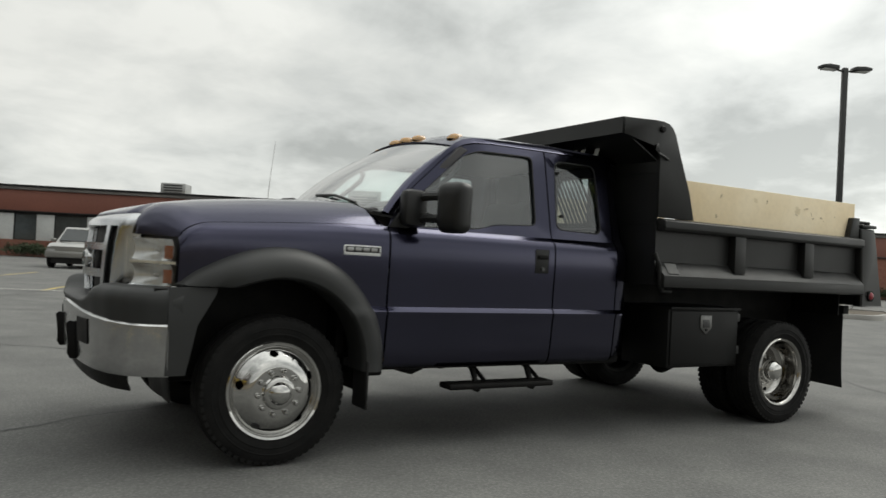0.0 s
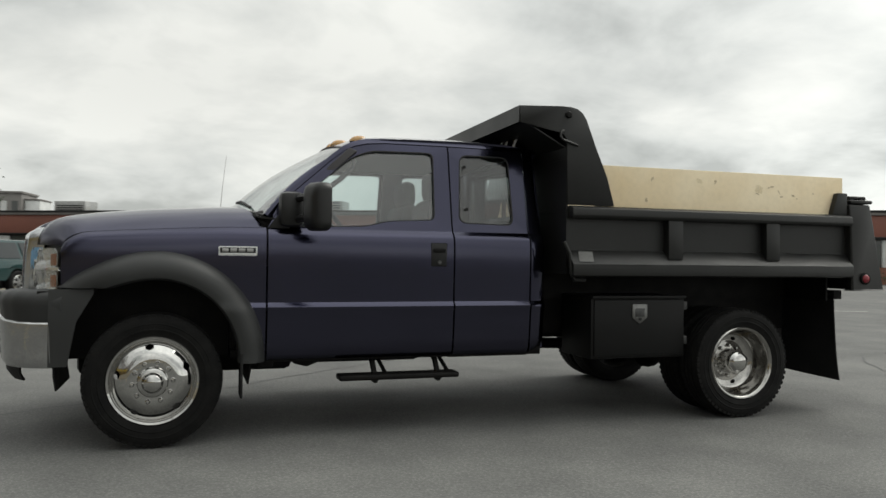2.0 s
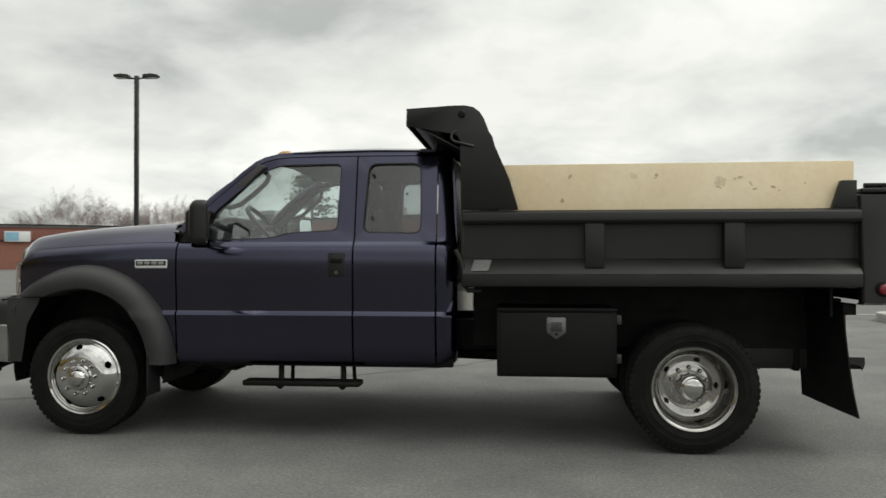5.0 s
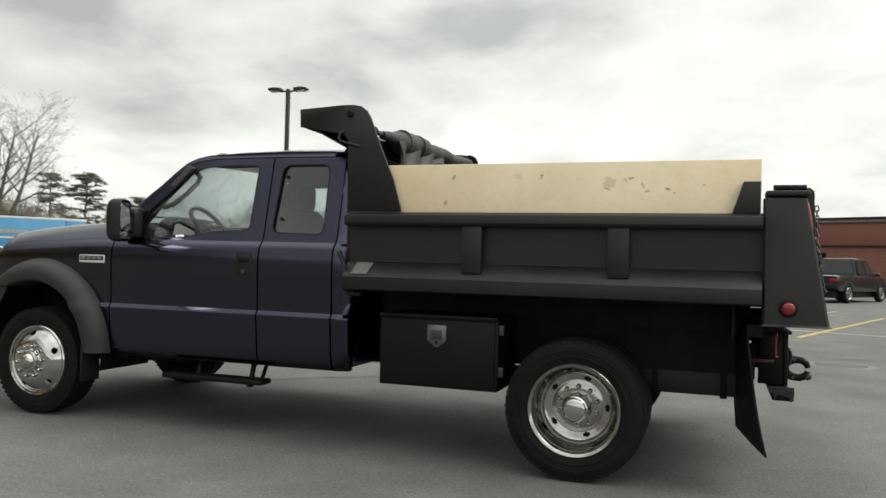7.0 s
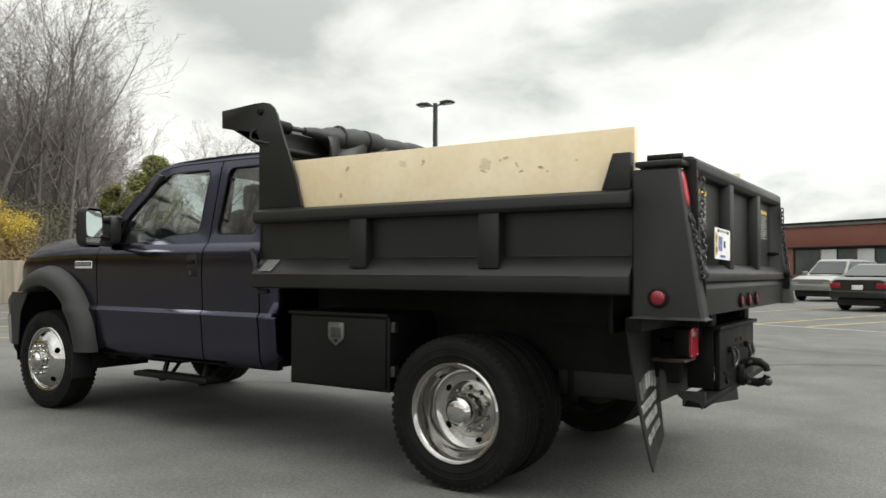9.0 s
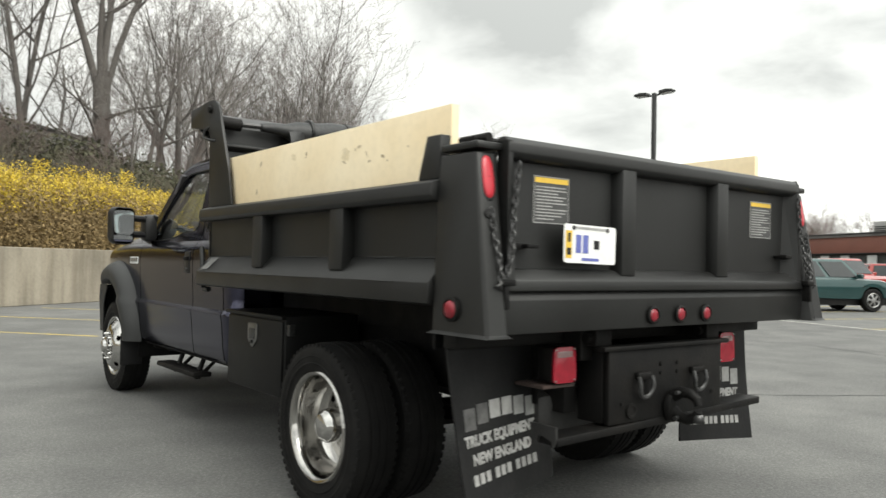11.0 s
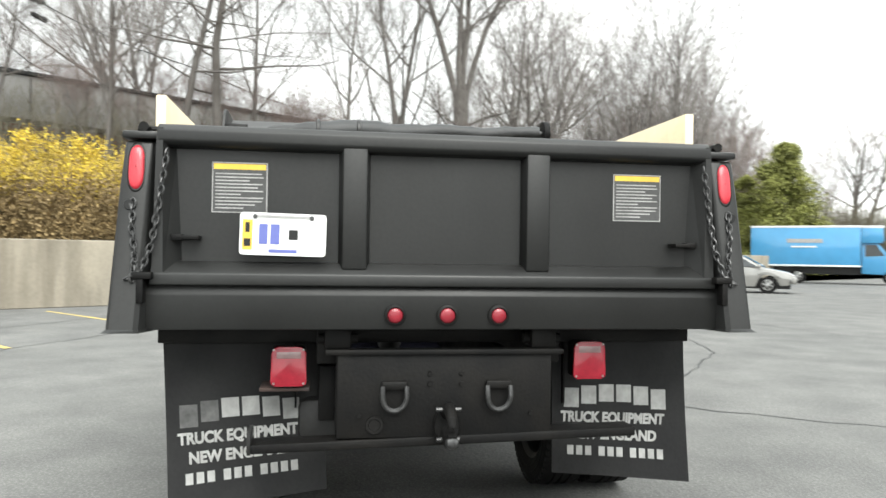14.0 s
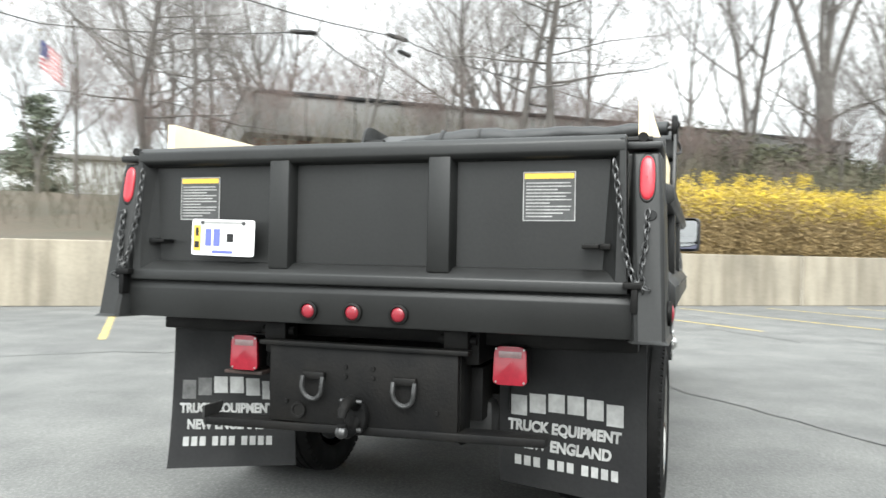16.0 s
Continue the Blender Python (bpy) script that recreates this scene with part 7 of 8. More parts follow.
def evergreens():
    yew = conifer(5, 7.0, 2.6, M_needlelight, 52000, 0.07, 0.0, 0.05, 0.5)
    pine = layered_pine(6, 13.0, 3.7, M_pine, True)
    pine_b = layered_pine(9, 13.0, 3.6, M_pine)
    lone = layered_pine(16, 9.5, 3.0, M_needle)
    fir = conifer(7, 6.0, 2.6, M_pine, 8500, 0.10, 0.25, 0.05, 0.45)

    def put(kind, x, y, z, s, label):
        t = thing("evergreen_tree", label, "tree", pose(x, y, z, 0, 0, x * 37) @ Matrix.Diagonal((s, s, s, 1)), "evergreens")
        for n, me in zip(("trunk", "foliage"), kind):
            o = new(n, me)
            o.parent = t

    put(yew, -51.6, 38.0, 0.0, 1.55, "broad yellow-green evergreen tree")
    put(yew, -55.0, 36.5, 0.0, 1.2, "broad yellow-green evergreen tree")
    put(lone, -18.6, 72.0, 0.0, 1.08, "lone dark pine behind the brick building")
    put(pine, -83.2, 86.3, 0.0, 1.0, "tall airy round-crowned pine far beyond the lot")
    put(pine_b, -88.5, 84.5, 0.0, 1.0, "tall airy pine far beyond the lot")
    put(pine_b, -75.5, 88.4, 0.0, 0.74, "airy pine far beyond the lot")
    put(yew, -53.4, 59.9, 0.0, 0.98, "broad yellow-green evergreen tree")
    put(fir, -20.2, -28.2, 2.7, 0.95, "grey-green fir on the bank")
    fx = [bush_kind(70, 2.4, 2.2, 1.45, 420, 600, 1.0, M_twigred, M_budbrown, 0.03)]
    for x, y, s in ((-8.3, 17.6, 1.0), (-7.2, 16.6, 0.7)):
        t = thing("island_bush", "bare reddish-brown shrub on a kerbed island", "bush", pose(x, y, 0.12, 0, 0, 40 * s) @ Matrix.Diagonal((s, s, s, 1)), "island shrubs")
        for n, me in zip(("stem_mass", "foliage"), fx[0]):
            o = new(n, me)
            o.parent = t
    gold = bush_kind(72, 2.6, 2.2, 1.5, 60, 5000, 0.4, M_bark, M_needlelight, 0.05)
    t = thing("golden_shrub", "yellow-green shrub on a kerbed island", "bush", pose(25.6, 12.0, 0.1, 0, 0, 20), "island shrubs")
    for n, me in zip(("stem_mass", "foliage"), gold):
        o = new(n, me)
        o.parent = t
    for x, y, sc in ((-56.5, 57.5, 0.9), (-59.5, 54.8, 0.8), (-62.5, 52.5, 0.95)):
        put(yew, x, y, 0.0, 0.5 * sc, "low rounded evergreen at the lot's far edge")
    low = bush_kind(71, 3.0, 0.9, 0.75, 60, 2600, 0.3, M_bark, M_needle, 0.06)
    for i in range(22):
        u = 8 + 3.6 * i
        p = Vector((60, 18, 0)) + Vector((-0.888, 0.4597, 0)) * u + Vector((-0.4597, -0.888, 0)) * 0.9
        t = thing("foundation_shrub", "low dark evergreen shrub along the brick wall", "bush", pose(p.x, p.y, 0, 0, 0, -27.4), "foundation shrubs")
        for n, me in zip(("stem_mass", "foliage"), low):
            o = new(n, me)
            o.parent = t


evergreens()


def island(x, y, rx, ry, turn, name="kerbed_island"):
    m = pose(x, y, 0, 0, 0, turn)
    t = thing(name, "kerbed planting island with pale concrete kerb", "island", m, kind="structure")
    out = rounded([(-rx, -ry), (rx, -ry), (rx, ry), (-rx, ry)], 0.9, 8)
    inn = [(a * (1 - 0.15 / rx), b * (1 - 0.15 / ry)) for a, b in out]
    bm = grid([[(a, b, 0) for a, b in out], [(a, b, 0.13) for a, b in out], [(a * 0.995, b * 0.995, 0.15) for a, b in out], [(a, b, 0.15) for a, b in inn], [(a, b, 0.09) for a, b in inn]], closed=True)
    part("kerb", bm, M_concgrey, t)
    bm = bmesh.new()
    bm.faces.new([bm.verts.new((a, b, 0.11)) for a, b in inn])
    part("bed", bm, M_mulch, t, smooth=0)


island(-7.6, 17.0, 1.7, 2.4, -20)
island(11.0, 8.6, 1.3, 1.3, 0)
island(23.2, 10.2, 2.6, 1.6, 20)
island(-11.74, 22.43, 1.0, 1.0, 10)


# ---- lamp poles ----
def lamp_pole(x, y, high, turn):
    p = thing("street_lamp", "tall dark parking lot lamp with two heads", "lamp", pose(x, y, 0.1, 0, 0, turn), "parking lot lamps")
    part("base", lathe([(0.0, 0.55), (0.25, 0.55), (0.28, 0.50), (0.28, 0.0)], 20, m=pose(0, 0, 0, 90, 0, 0)), M_concgrey, p)
    part("pole", prism([(-0.075, -0.075), (0.075, -0.075), (0.075, 0.075), (-0.075, 0.075)], 0.5, high, 0.01, axis="z"), M_pole, p)
    for s in (-1, 1):
        a = part("arm", tube([(0, 0, high - 0.12), (s * 0.35, 0, high - 0.06)], 0.035, 8), M_pole, p)
        hd = part("lamp_head", prism([(s * 0.28, high - 0.10), (s * 0.85, high - 0.05), (s * 0.85, high + 0.03), (s * 0.60, high + 0.07), (s * 0.28, high + 0.04)], -0.17, 0.17, 0.02), M_pole, p)
        part("lamp_lens", box(min(s * 0.38, s * 0.78), max(s * 0.38, s * 0.78), -0.13, 0.13, high - 0.095, high - 0.07), M_whitepanel, hd)


lamp_pole(-11.74, 22.43, 8.12, 5)
lamp_pole(22.3, 9.75, 7.9, -25)


# ---- brick office building across the lot ----
def brick_building(name, origin, turn, sections, length, label, depth=22, high=4.2):
    b = thing(name, label, "building", pose(*origin, 0, 0, 0, turn))
    part("roof", box(-0.3, length + 0.3, -0.25, depth, high - 0.16, high + 0.02, 0.02), M_roofing, b)
    part("parapet_cap", box(-0.35, length + 0.35, -0.32, 0.0, high + 0.02, high + 0.14, 0.02), M_trim, b)
    part("side_wall", box(0.0, 0.3, 0.31, depth - 0.3, 0, high - 0.16), M_brick, b)
    part("side_wall", box(length - 0.3, length, 0.31, depth - 0.3, 0, high - 0.16), M_brick, b)
    part("back_wall", box(0, length, depth - 0.3, depth, 0, high - 0.16), M_brick, b)
    part("fascia", box(0, length, -0.12, 0.0, 2.75, high - 0.17, 0.01), M_fascia, b, "red-brown metal fascia")
    part("fascia_drip", box(0, length, -0.15, -0.12, 2.70, 2.78, 0.01), M_trim, b)
    for u0, u1, kind in sections:
        if kind == "brick":
            part("brick_bay", box(u0, u1, -0.02 if u1 - u0 > 5 else 0.0, 0.30, 0, 2.75), M_brick, b)
        elif kind == "door":
            part("lintel", box(u0, u1, 0.0, 0.30, 2.35, 2.75), M_brick, b)
            part("entry_back", box(u0, u1, 1.2, 1.3, 0, 2.75), M_brick, b)
            for k in range(3):
                w = (u1 - u0) / 3
                d = part("glass_door", box(u0 + w * k + 0.05, u0 + w * (k + 1) - 0.05, 1.10, 1.14, 0.02, 2.33), M_dkwin, b)
                part("door_frame", box(u0 + w * k, u0 + w * k + 0.07, 1.06, 1.14, 0.0, 2.35), M_trim, d)
        else:
            part("brick_apron", box(u0, u1, 0.0, 0.30, 0, 1.0), M_brick, b)
            part("lintel", box(u0, u1, 0.02, 0.30, 2.6, 2.75), M_trim, b)
            u, k = u0, 0
            wide = (1.95, 1.05, 1.35, 1.05)
            while u < u1 - 0.5:
                w = min(wide[k % 4], u1 - u)
                if k % 2 == 0:
                    wn_ = part("window", box(u + 0.04, u + w - 0.04, 0.14, 0.17, 1.04, 2.58), M_dkwin, b, "dark office window")
                    part("window_frame", box(u, u + 0.05, 0.08, 0.16, 1.0, 2.6), M_trim, wn_)
                    part("window_frame", box(u, u + w, 0.08, 0.16, 1.0, 1.05), M_trim, wn_)
                else:
                    part("panel", box(u, u + w, 0.08, 0.16, 1.0, 2.6, 0.01), M_whitepanel, b, "white infill panel")
                u += w
                k += 1
    return b


SECTIONS = [(0, 14, "brick"), (14, 26, "window"), (26, 32, "brick"), (32, 44, "window"), (44, 55, "brick"), (55, 59, "door"), (59, 61.5, "brick"), (61.5, 70, "window"), (70, 75, "brick"), (75, 84, "window"), (84, 86, "brick"), (86, 97, "window"), (97, 104, "brick")]
U_DIR, N_DIR = Vector((-0.888, 0.4597, 0)), Vector((-0.4597, -0.888, 0))
END = Vector((60, 18, 0)) + U_DIR * 104
brick_building("brick_office_building", (END.x, END.y), math.degrees(math.atan2(-U_DIR.y, -U_DIR.x)), sorted((104 - b, 104 - a, k) for a, b, k in SECTIONS), 104, "long single-storey brick office building with flat roof")
wing = brick_building("brick_wing", (-49.6, 59.7), 36.9, [(0, 1, "brick"), (1, 2.4, "window"), (2.4, 4.1, "door"), (4.1, 20, "brick")], 20, "low red brick building at the lot's far corner", depth=9)
sign = part("wall_sign", box(4.9, 7.1, -0.22, -0.13, 2.65, 3.65, 0.02), M_whitepanel, wing, "pale blue and white wall sign")
part("sign_field", box(5.0, 6.1, -0.235, -0.22, 2.75, 3.55), M_signblue, sign)


def roof_units():
    for u, d, w, h in ((46, 5, 2.2, 1.3), (58.5, 4, 1.6, 1.0), (80, 6, 2.6, 1.2), (93, 5, 2.0, 1.3)):
        p = Vector((60, 18, 0)) + U_DIR * u - N_DIR * d
        t = thing("rooftop_unit", "pale metal air handling unit on the flat roof", "roof unit", pose(p.x, p.y, 4.22, 0, 0, -27.4), "rooftop units")
        part("casing", box(-w / 2, w / 2, -0.8, 0.8, 0.1, h, 0.03), M_galv, t)
        part("curb", box(-w / 2 + 0.05, w / 2 - 0.05, -0.75, 0.75, 0.0, 0.1), M_trim, t)
        for k in range(4):
            part("louvre", box(-w / 2 + 0.2, w / 2 - 0.2, -0.83, -0.80, 0.3 + 0.17 * k, 0.38 + 0.17 * k), M_trim, t)
    a = thing("apartment_building", "distant grey apartment block above the roofs", "building", pose(-30.3, 150, 0, 0, 0, -8))
    part("wall", box(-2.9, 2.9, -4, 4, 0, 12.1, 0.05), M_blockgrey, a)
    part("roof", box(-3.1, 3.1, -4.2, 4.2, 12.1, 12.5, 0.05), M_roofing, a)
    part("annex_wall", box(3.1, 5.6, -3, 3, 0, 11.0, 0.05), M_whitepanel, a)
    part("annex_roof", box(3.0, 5.7, -3.1, 3.1, 11.0, 11.3, 0.05), M_roofing, a)
    for i in range(3):
        for j in range(3):
            w = part("window", box(-2.3 + 1.8 * i, -1.3 + 1.8 * i, -4.06, -3.98, 2.5 + 3.3 * j, 4.2 + 3.3 * j), M_whitepanel if (i + j) % 2 else M_dkwin, a)
            part("sill", box(-2.4 + 1.8 * i, -1.2 + 1.8 * i, -4.12, -3.98, 2.36 + 3.3 * j, 2.5 + 3.3 * j), M_concgrey, w)


roof_units()


def hill_building():
    a, b = Vector((-25.5, -20.5, 0)), Vector((-50, 10.5, 0))
    L = (b - a).length
    ang = math.degrees(math.atan2((b - a).y, (b - a).x))
    t = thing("hill_building", "long low grey building with overhanging roof band on the bank", "building", pose(a.x, a.y, 0, 0, 0, ang))
    # local x runs along the front; the back lies towards +y
    part("lower_wall", box(0.6, L, 1.6, 18, 4.0, 7.3), M_brick, t, "dark recessed lower wall")
    part("roof_band", box(0, L + 0.5, 0, 19, 7.3, 9.35, 0.04), M_metalwall, t, "grey panelled roof band")
    part("roof_trim", box(-0.1, L + 0.6, -0.12, 19.1, 9.35, 9.55, 0.03), M_trim, t)
    for k in range(14):
        part("band_joint", box(2.6 * k + 0.4, 2.6 * k + 0.45, -0.02, 0.01, 7.35, 9.3), M_trim, t)
    for k in range(9):
        w = part("window", box(1.6 + 4 * k, 4.2 + 4 * k, 1.55, 1.62, 5.4, 6.9), M_dkwin, t)
        part("sill", box(1.5 + 4 * k, 4.3 + 4 * k, 1.48, 1.62, 5.3, 5.4), M_whitepanel, w)
    w2 = thing("white_building", "low white building beyond the bank", "building", pose(-36, -42, 3.6, 0, 0, 40))
    part("wall", box(-7, 7, -4, 4, 0, 3.4, 0.03), M_whitepanel, w2)
    part("roof", box(-7.3, 7.3, -4.3, 4.3, 3.4, 3.7, 0.03), M_roofing, w2)


hill_building()


# ---- wires, flag ----
def overhead():
    up = thing("utility_pole", "weathered wooden utility pole", "pole", Matrix.Translation((-9.5, -31.0, 0)))
    part("pole", tube([(0, 0, 0), (0, 0, 13)], [0.16, 0.11], 10), M_bark, up)
    part("crossarm", box(-0.06, 0.06, -1.1, 1.1, 12.2, 12.35), M_bark, up)
    top = Vector((-9.5, -31, 12.4))

    def wire(name, pts, blobs, label):
        w = thing(name, label, "wire", Matrix.Translation(pts[0]), "overhead wires")
        o = Vector(pts[0])
        fine = []
        for a, b in zip(pts, pts[1:]):
            a, b = Vector(a), Vector(b)
            fine += [a.lerp(b, i / 6) - o - Vector((0, 0, 0.25 * math.sin(math.pi * i / 6))) for i in range(6)]
        fine.append(Vector(pts[-1]) - o)
        part("cable", tube(fine, 0.028, 5), M_wire, w)
        for p, q in blobs:
            p, q = Vector(p) - o, Vector(q) - o
            part("splice_case", tube([p, p.lerp(q, 0.1), p.lerp(q, 0.9), q], [0.03, 0.11, 0.11, 0.03], 8), M_wire, w)

    wire("overhead_wire", [tuple(top + Vector((0, 0.9, 0))), (-16.3, -24.2, 10.35), (-21.8, -14.8, 10.9), (-27.0, -14.0, 10.2), (-30.5, -13.0, 9.5)], [((-21.3, -15.7, 10.83), (-22.1, -14.75, 10.9))], "thin black overhead cable with splice case")
    wire("overhead_wire", [tuple(top), (-18.0, -19.5, 12.6), (-25.2, -12.2, 11.4), (-30.9, -7.1, 10.3), (-40, 0.5, 9.5)], [((-24.8, -12.6, 11.45), (-25.6, -11.8, 11.3)), ((-24.9, -12.1, 10.7), (-25.4, -11.6, 10.5))], "thin black overhead cable with splice cases")


overhead()


def flag_pole():
    x, y = -23.06, -31.3
    s, d = s_d(x, y)
    z = bank_z(s, d)
    t = thing("flag_pole", "white flagpole with striped flag hanging loosely", "flag", pose(x, y, z, 0, 0, 108))
    part("pole", tube([(0, 0, -0.2), (0, 0, 12.5 - z)], [0.06, 0.035], 10), M_galv, t)
    part("finial", lathe([(0, -0.06), (0.05, -0.03), (0.06, 0), (0.05, 0.03), (0, 0.06)], 12, m=pose(0, 0, 12.55 - z, 90, 0, 0)), M_yellow, t)
    M_fred = mat("flag_red", (0.42, 0.05, 0.07), 0.8, 0, 0.1)
    M_fwhite = mat("flag_white", (0.7, 0.68, 0.66), 0.8, 0, 0.1)
    M_fblue = mat("flag_blue", (0.05, 0.06, 0.16), 0.8, 0, 0.1)

    def cloth(u, v):
        """u along the hoist-to-fly, v up; the cloth droops and folds."""
        return (0.02 + 1.25 * u * (1 - 0.12 * v), 0.10 * math.sin(7 * u + 1.5 * v), 12.1 - z - 1.50 * (1 - v) - 0.95 * u ** 1.2)

    for k in range(13):
        v0, v1 = k / 13, (k + 1) / 13
        u0 = 0.42 if k >= 6 else 0.0
        part("stripe", grid([[cloth(u, v) for v in (v0, v1)] for u in spread(u0, 1, 0.08)]), M_fred if k % 2 == 0 else M_fwhite, t)
    part("canton", grid([[cloth(u, v) for v in spread(6 / 13, 1, 0.1)] for u in spread(0, 0.42, 0.07)]), M_fblue, t)


flag_pole()


# ---- parked vehicles ----
def paint(name, c, metal=0.3):
    return mat(name, c, 0.3, metal, 0.1, 2, 200, coat=0.8)


P_black, P_green, P_red, P_silver, P_white, P_blue, P_tan = paint("car_black", (0.012, 0.012, 0.013)), paint("car_dark_green", (0.014, 0.05, 0.05)), paint("car_red", (0.30, 0.022, 0.016), 0.0), paint("car_silver", (0.29, 0.285, 0.27), 0.6), paint("car_white", (0.72, 0.72, 0.71), 0), paint("truck_sky_blue", (0.055, 0.25, 0.46), 0.0), paint("car_tan", (0.30, 0.25, 0.18), 0.4)
M_cglass = mat("car_window_glass", (0.03, 0.035, 0.037), 0.05, 0, 0.2, 3, 30)


def car_wheel(parent, x, y, r, w, s):
    t = thing("wheel", "", "")
    t.parent, t.matrix_basis = parent, pose(x, y, r, 0, 0, 0 if s < 0 else 180)
    part("tyre", lathe([(r * 0.62, -w / 2), (r * 0.9, -w / 2 - 0.01), (r, -w * 0.35), (r, w * 0.35), (r * 0.9, w / 2), (r * 0.62, w / 2)], 28), M_tyre, t)
    skip = lambda i, j: i == 2 and j % 5 < 3
    part("rim", lathe([(r * 0.64, -w / 2), (r * 0.60, -w / 2 - 0.012), (r * 0.55, -w / 2 + 0.01), (r * 0.22, -w / 2 - 0.012), (0.0, -w / 2 - 0.02)], 30, skip=skip), M_galv, t)
    part("disc", lathe([(0, -w / 2 + 0.05), (r * 0.6, -w / 2 + 0.05)], 20), M_trim, t)


def vehicle(name, label, x, y, heading, material, body, roof, half, r, axles, lights="rear", group="parked vehicles"):
    """body: (x, low z, belt z, half width) stations from tail to nose; roof: (belt x0, roof x0, roof x1, belt x1, roof z)."""
    t = thing(name, label, "vehicle", pose(x, y, 0, 0, 0, math.degrees(math.atan2(heading[1], heading[0]))), group)
    rows = []
    xs = spread(body[0][0], body[-1][0], 0.12)
    col = list(zip(*body))
    for u in xs:
        lo, belt, hw = (float(np.interp(u, col[0], col[k])) for k in (1, 2, 3))
        for ax in axles:
            if abs(u - ax) < r * 1.18:
                lo = max(lo, r + math.sqrt((r * 1.18) ** 2 - (u - ax) ** 2) * 0.98)
        lo = min(lo, belt - 0.06)
        mid = (lo + belt) / 2
        rows.append([(u, -hw * 0.80, belt + 0.015), (u, -hw * 0.95, belt - 0.03), (u, -hw, max(lo, belt - 0.22)), (u, -hw, max(lo, mid)), (u, -hw * 0.97, lo), (u, -hw * 0.5, lo)])
    full = [row + [(a, -b, c) for a, b, c in row[::-1]] for row in rows]
    bm = grid(full, closed=True)
    bm.faces.new([bm.verts.new(p) for p in full[0]])
    bm.faces.new([bm.verts.new(p) for p in full[-1]])
    part("body", bm, material, t, smooth=45)
    part("underbody", box(body[0][0] + 0.15, body[-1][0] - 0.15, -half * 0.72, half * 0.72, r * 0.55, r * 1.7), M_trim, t)
    bx0, rx0, rx1, bx1, rz = roof
    belt = float(np.interp((bx0 + bx1) / 2, col[0], col[2]))
    b0, b1 = float(np.interp(bx0, col[0], col[2])), float(np.interp(bx1, col[0], col[2]))
    w0, w1 = half * 0.86, half * 0.66
    rows = []
    for k in range(6):
        u = k / 5
        rows.append([(bx0 + (rx0 - bx0) * u, b0), (rx0 + 0.02, 0)])
    cab_sec = lambda f: [(bx0 + (rx0 - bx0) * f, b0 + (rz - b0) * f), (bx1 + (rx1 - bx1) * f, b1 + (rz - b1) * f)]
    lv = []
    for f in (0.0, 0.5, 0.9, 0.97, 1.0):
        (xa, za), (xb, zb) = cab_sec(f)
        w = w0 + (w1 - w0) * f - (0.05 if f == 1.0 else 0)
        sh = 0.06 if f == 1.0 else 0
        lv.append([(xa + sh, -w, za), (xa + (xb - xa) * 0.5, -w * 1.03, (za + zb) / 2), (xb - sh, -w, zb), (xb + 0.04 * (1 - f) - sh, 0, zb), (xb - sh, w, zb), (xa + (xb - xa) * 0.5, w * 1.03, (za + zb) / 2), (xa + sh, w, za), (xa - 0.03 * (1 - f) + sh, 0, za)])
    bm = grid(lv, closed=True)
    bm.faces.new([bm.verts.new(p) for p in lv[-1]])
    part("cabin", bm, material, t, smooth=40)
    # glass just proud of the cabin
    for s in (-1, 1):
        n = 2 if bx1 - bx0 < 2.9 else 3
        for k in range(n):
            g0, g1 = (k + 0.08) / n, (k + 0.95) / n
            pts = []
            for f, g in ((0.10, g0), (0.10, g1), (0.86, g1), (0.86, g0)):
                (xa, za), (xb, zb) = cab_sec(f)
                xa, xb = xa + 0.10, xb - 0.10
                w = (w0 + (w1 - w0) * f) * 1.03 + 0.012
                pts.append((xa + (xb - xa) * g, s * w, za + (zb - za) * g))
            bm = bmesh.new()
            bm.faces.new([bm.verts.new(p) for p in pts])
            part("side_window", bm, M_cglass, t, smooth=0, thick=0.012)
    for end in (0, 1):
        pts = []
        for f, v in ((0.10, -0.88), (0.10, 0.88), (0.86, 0.88), (0.86, -0.88)):
            p = cab_sec(f)[end]
            w = (w0 + (w1 - w0) * f) * v
            pts.append((p[0] + (0.045 if end else -0.045), w, p[1] + 0.012))
        bm = bmesh.new()
        bm.faces.new([bm.verts.new(p) for p in pts])
        part("windscreen" if end else "rear_window", bm, M_cglass, t, smooth=0, thick=0.012)
    for ax in axles:
        for s in (-1, 1):
            car_wheel(t, ax, s * (half - 0.11), r, 0.21, s)
    x0, x1 = body[0][0], body[-1][0]
    zt, zn = body[0][2] - 0.12, body[-1][2] - 0.12
    for s in (-1, 1):
        part("tail_light", box(x0 - 0.02, x0 + 0.16, min(s * half * 0.58, s * half * 0.93), max(s * half * 0.58, s * half * 0.93), zt - 0.12, zt + 0.04, 0.02), M_red, t)
        part("head_light", box(x1 - 0.16, x1 + 0.02, min(s * half * 0.55, s * half * 0.90), max(s * half * 0.55, s * half * 0.90), zn - 0.12, zn + 0.02, 0.02), M_galv, t)
        mx = bx1 - 0.25
        part("door_mirror", box(mx, mx + 0.12, min(s * half * 0.9, s * (half + 0.12)), max(s * half * 0.9, s * (half + 0.12)), b1 + 0.02, b1 + 0.16, 0.03), material, t)
    part("rear_bumper", box(x0 - 0.07, x0 + 0.12, -half * 0.93, half * 0.93, body[0][1] - 0.02, body[0][1] + 0.2, 0.04), material if half < 0.9 else M_trim, t)
    part("front_bumper", box(x1 - 0.12, x1 + 0.06, -half * 0.93, half * 0.93, body[-1][1] - 0.05, body[-1][1] + 0.2, 0.04), material, t)
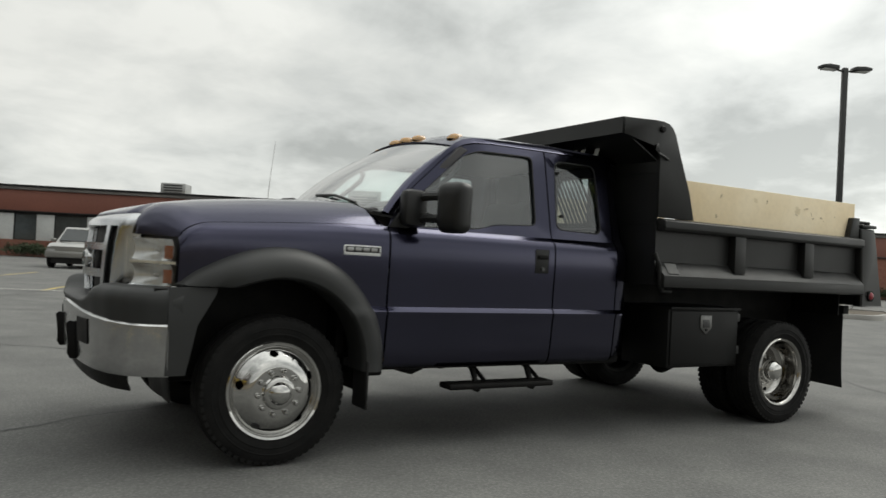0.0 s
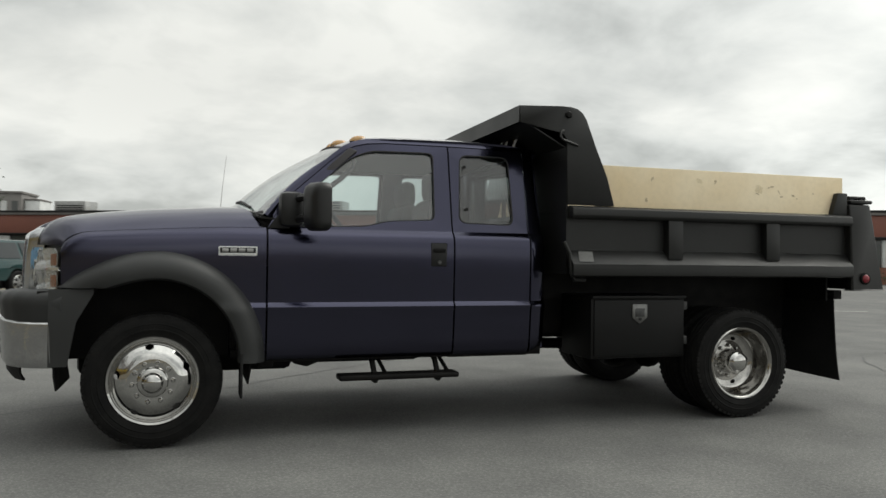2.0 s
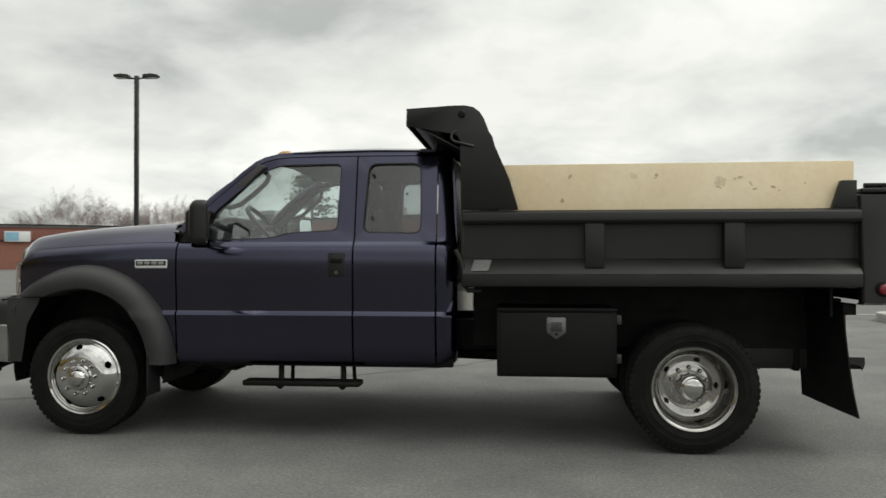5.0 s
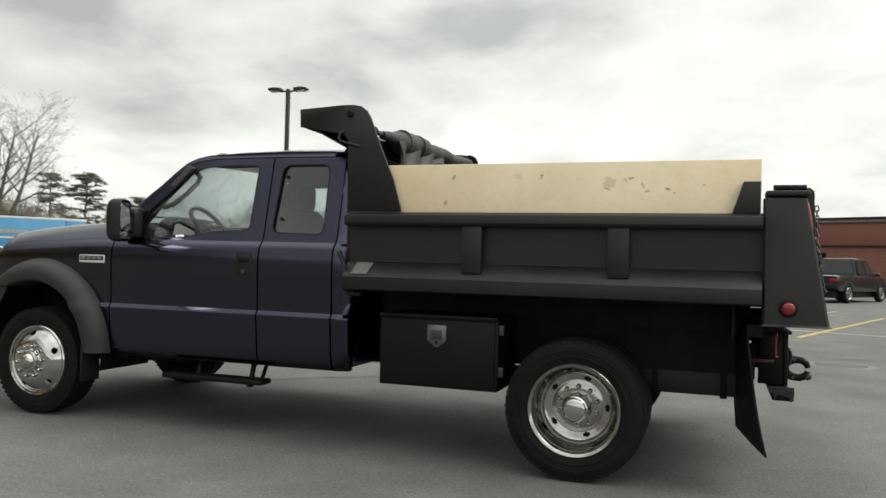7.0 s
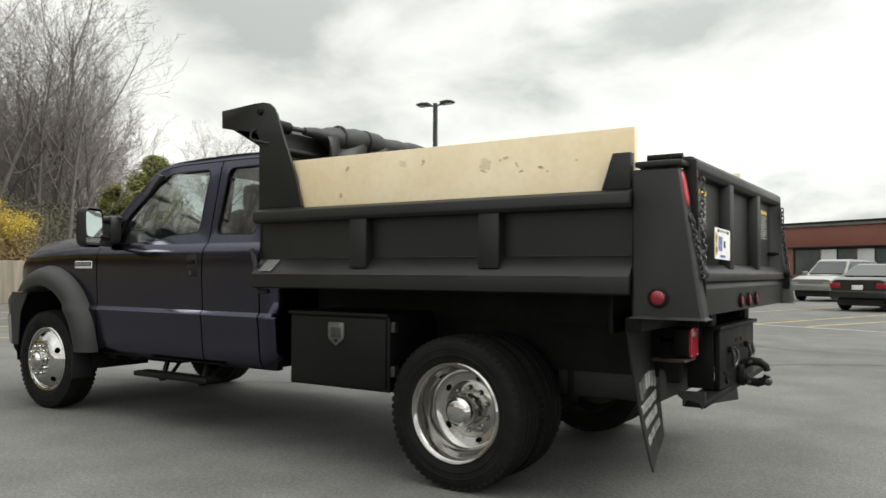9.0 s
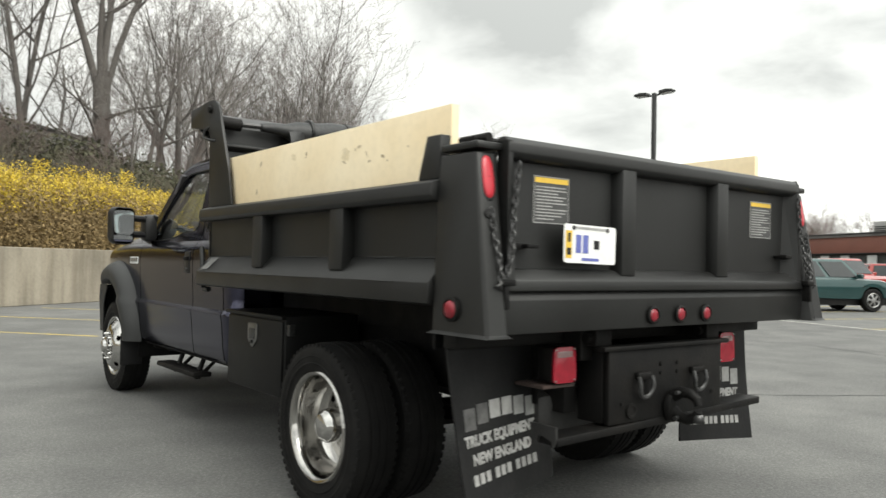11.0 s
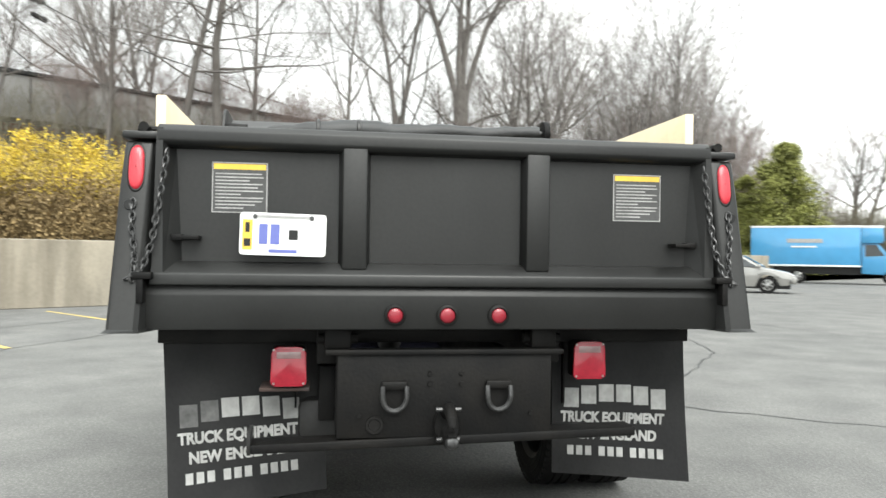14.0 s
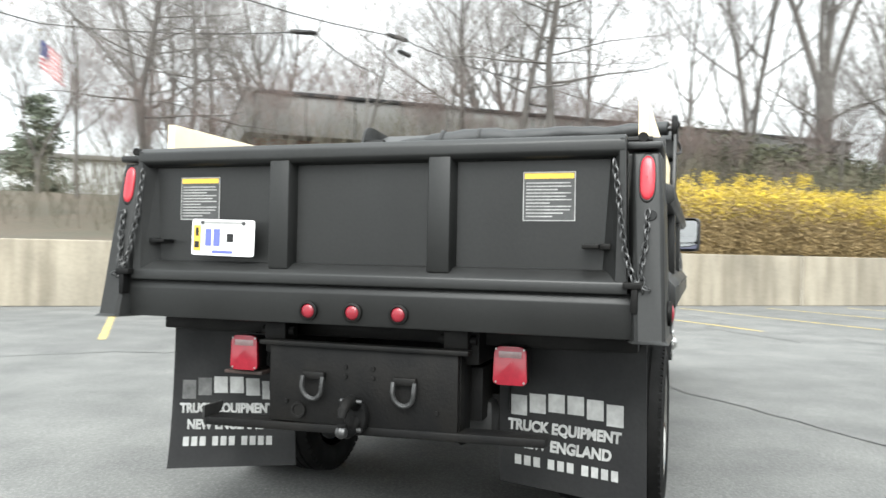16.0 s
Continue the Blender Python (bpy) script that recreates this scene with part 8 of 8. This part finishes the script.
    part("number_plate", box(x0 - 0.035, x0 - 0.02, -0.16, 0.16, zt - 0.16, zt - 0.02, 0.004), M_white, t)
    return t


SEDAN = ([(-2.2, 0.42, 0.92, 0.78), (-2.0, 0.32, 1.0, 0.85), (-1.3, 0.26, 1.0, 0.88), (0.6, 0.24, 0.96, 0.88), (1.4, 0.25, 0.88, 0.87), (2.0, 0.30, 0.76, 0.80), (2.25, 0.40, 0.66, 0.66)], (-1.75, -0.85, 0.35, 1.25, 1.42), 0.88, 0.31, (-1.32, 1.35))
SUV = ([(-2.25, 0.50, 1.02, 0.85), (-2.1, 0.40, 1.06, 0.90), (0.8, 0.38, 1.04, 0.91), (1.7, 0.40, 1.0, 0.90), (2.25, 0.48, 0.86, 0.82)], (-2.2, -2.0, 0.25, 1.05, 1.68), 0.91, 0.36, (-1.38, 1.42))
PICK = ([(-2.7, 0.60, 1.08, 0.90), (-2.6, 0.50, 1.12, 0.93), (0.9, 0.46, 1.10, 0.94), (2.0, 0.48, 1.08, 0.93), (2.55, 0.55, 0.95, 0.86)], (-0.75, -0.55, 0.7, 1.35, 1.85), 0.94, 0.39, (-1.75, 1.70))
CAPP = ([(-2.45, 0.52, 1.0, 0.82), (-2.35, 0.44, 1.03, 0.85), (0.9, 0.40, 1.02, 0.86), (1.8, 0.42, 0.98, 0.85), (2.35, 0.5, 0.86, 0.78)], (-2.38, -2.25, 0.55, 1.15, 1.62), 0.86, 0.36, (-1.45, 1.45))
ROWWAY = (0.33, 0.944)
vehicle("parked_sedan", "black four-door sedan parked nose-in", 4.8, 23.2, ROWWAY, P_black, *SEDAN)
vehicle("parked_pickup", "dark green compact pickup with matching bed cap", -4.7, 21.3, (0.45, 0.893), P_green, *CAPP)
vehicle("parked_suv", "black sport utility vehicle parked nose-in", -8.6, 23.6, ROWWAY, P_black, *SUV)
vehicle("parked_sedan", "white sedan parked nose-in", -11.6, 25.2, ROWWAY, P_white, *SEDAN)
vehicle("parked_pickup", "black full-size pickup truck parked by the building", 10.3, 31.5, (0.5, 0.866), P_black, *PICK)
vehicle("parked_suv", "bright red sport utility vehicle parked farther off", -8.6, 38.5, (0.7, 0.71), P_red, *SUV)
vehicle("parked_sedan", "silver compact sedan standing alone", -19.0, 14.8, (0.56, 0.83), P_silver, *SEDAN)
vehicle("parked_suv", "white sport utility vehicle near the building", 7.6, 33.5, ROWWAY, P_white, *SUV)
vehicle("parked_suv", "silver sport utility vehicle near the building", 2.5, 31.0, (-0.33, -0.944), P_silver, *SUV)
vehicle("parked_sedan", "tan sedan near the building", -5.6, 43.0, (0.888, -0.46), P_tan, *SEDAN)
vehicle("parked_pickup", "dark red pickup truck in the far row", -9.5, 33.0, (0.944, -0.33), P_red, *PICK)
vehicle("parked_sedan", "dark red sedan at the lot's side", 31.0, 16.5, (0.5, 0.866), P_red, *SEDAN)


def box_truck():
    h = Vector((0.60, 0.80))
    t = thing("box_truck", "sky blue moving box truck parked beside the wall", "truck", pose(-29.1, 26.5, 0, 0, 0, math.degrees(math.atan2(h.y, h.x))), "parked vehicles")
    part("cargo_box", box(-4.1, 1.15, -1.1, 1.1, 0.95, 3.0, 0.03), P_blue, t, "sky blue cargo box")
    part("box_trim", box(-4.12, 1.17, -1.115, 1.115, 2.93, 3.04, 0.02), M_whitepanel, t)
    part("box_trim", box(-4.12, 1.17, -1.115, 1.115, 0.90, 0.99, 0.02), M_whitepanel, t)
    part("attic", prism([(1.17, 2.12), (2.1, 2.14), (2.2, 2.3), (2.15, 2.92), (1.17, 2.98)], -1.08, 1.08, 0.03), P_blue, t, "sky blue attic over the cab")
    part("attic_cap", box(1.16, 2.2, -1.09, 1.09, 2.9, 3.03, 0.03), M_whitepanel, t)
    part("cab", prism([(1.2, 0.55), (1.2, 2.2), (1.9, 2.2), (2.35, 1.55), (3.2, 1.35), (3.3, 1.05), (3.3, 0.5)], -0.95, 0.95, 0.05), P_blue, t)
    for s in (-1, 1):
        part("cab_window", prism([(1.35, 1.45), (1.35, 2.05), (1.85, 2.05), (2.22, 1.5)], s * 0.955 - 0.01, s * 0.955 + 0.01), M_cglass, t)
        part("box_lettering", box(-2.3, -0.6, s * 1.118 - 0.004, s * 1.118 + 0.004, 2.15, 2.35), M_silverprint, t)
        part("box_lettering", box(-2.1, -0.9, s * 1.118 - 0.004, s * 1.118 + 0.004, 1.9, 1.98), M_whitepanel, t)
        for x in (-1.8, 2.55):
            car_wheel(t, x, s * 0.86, 0.38, 0.24, s)
    part("windscreen", prism([(1.93, 2.13), (2.30, 1.60), (2.34, 1.60), (1.97, 2.16)], -0.85, 0.85), M_cglass, t)
    part("front_bumper", box(3.25, 3.42, -0.95, 0.95, 0.42, 0.65, 0.03), M_chrome, t)
    part("grille", box(3.28, 3.33, -0.6, 0.6, 0.8, 1.1, 0.02), M_trim, t)
    part("chassis", box(-4.0, 3.2, -0.5, 0.5, 0.5, 0.9), M_trim, t)
    part("rear_bumper", box(-4.25, -4.05, -1.0, 1.0, 0.5, 0.65, 0.02), M_galv, t)


box_truck()
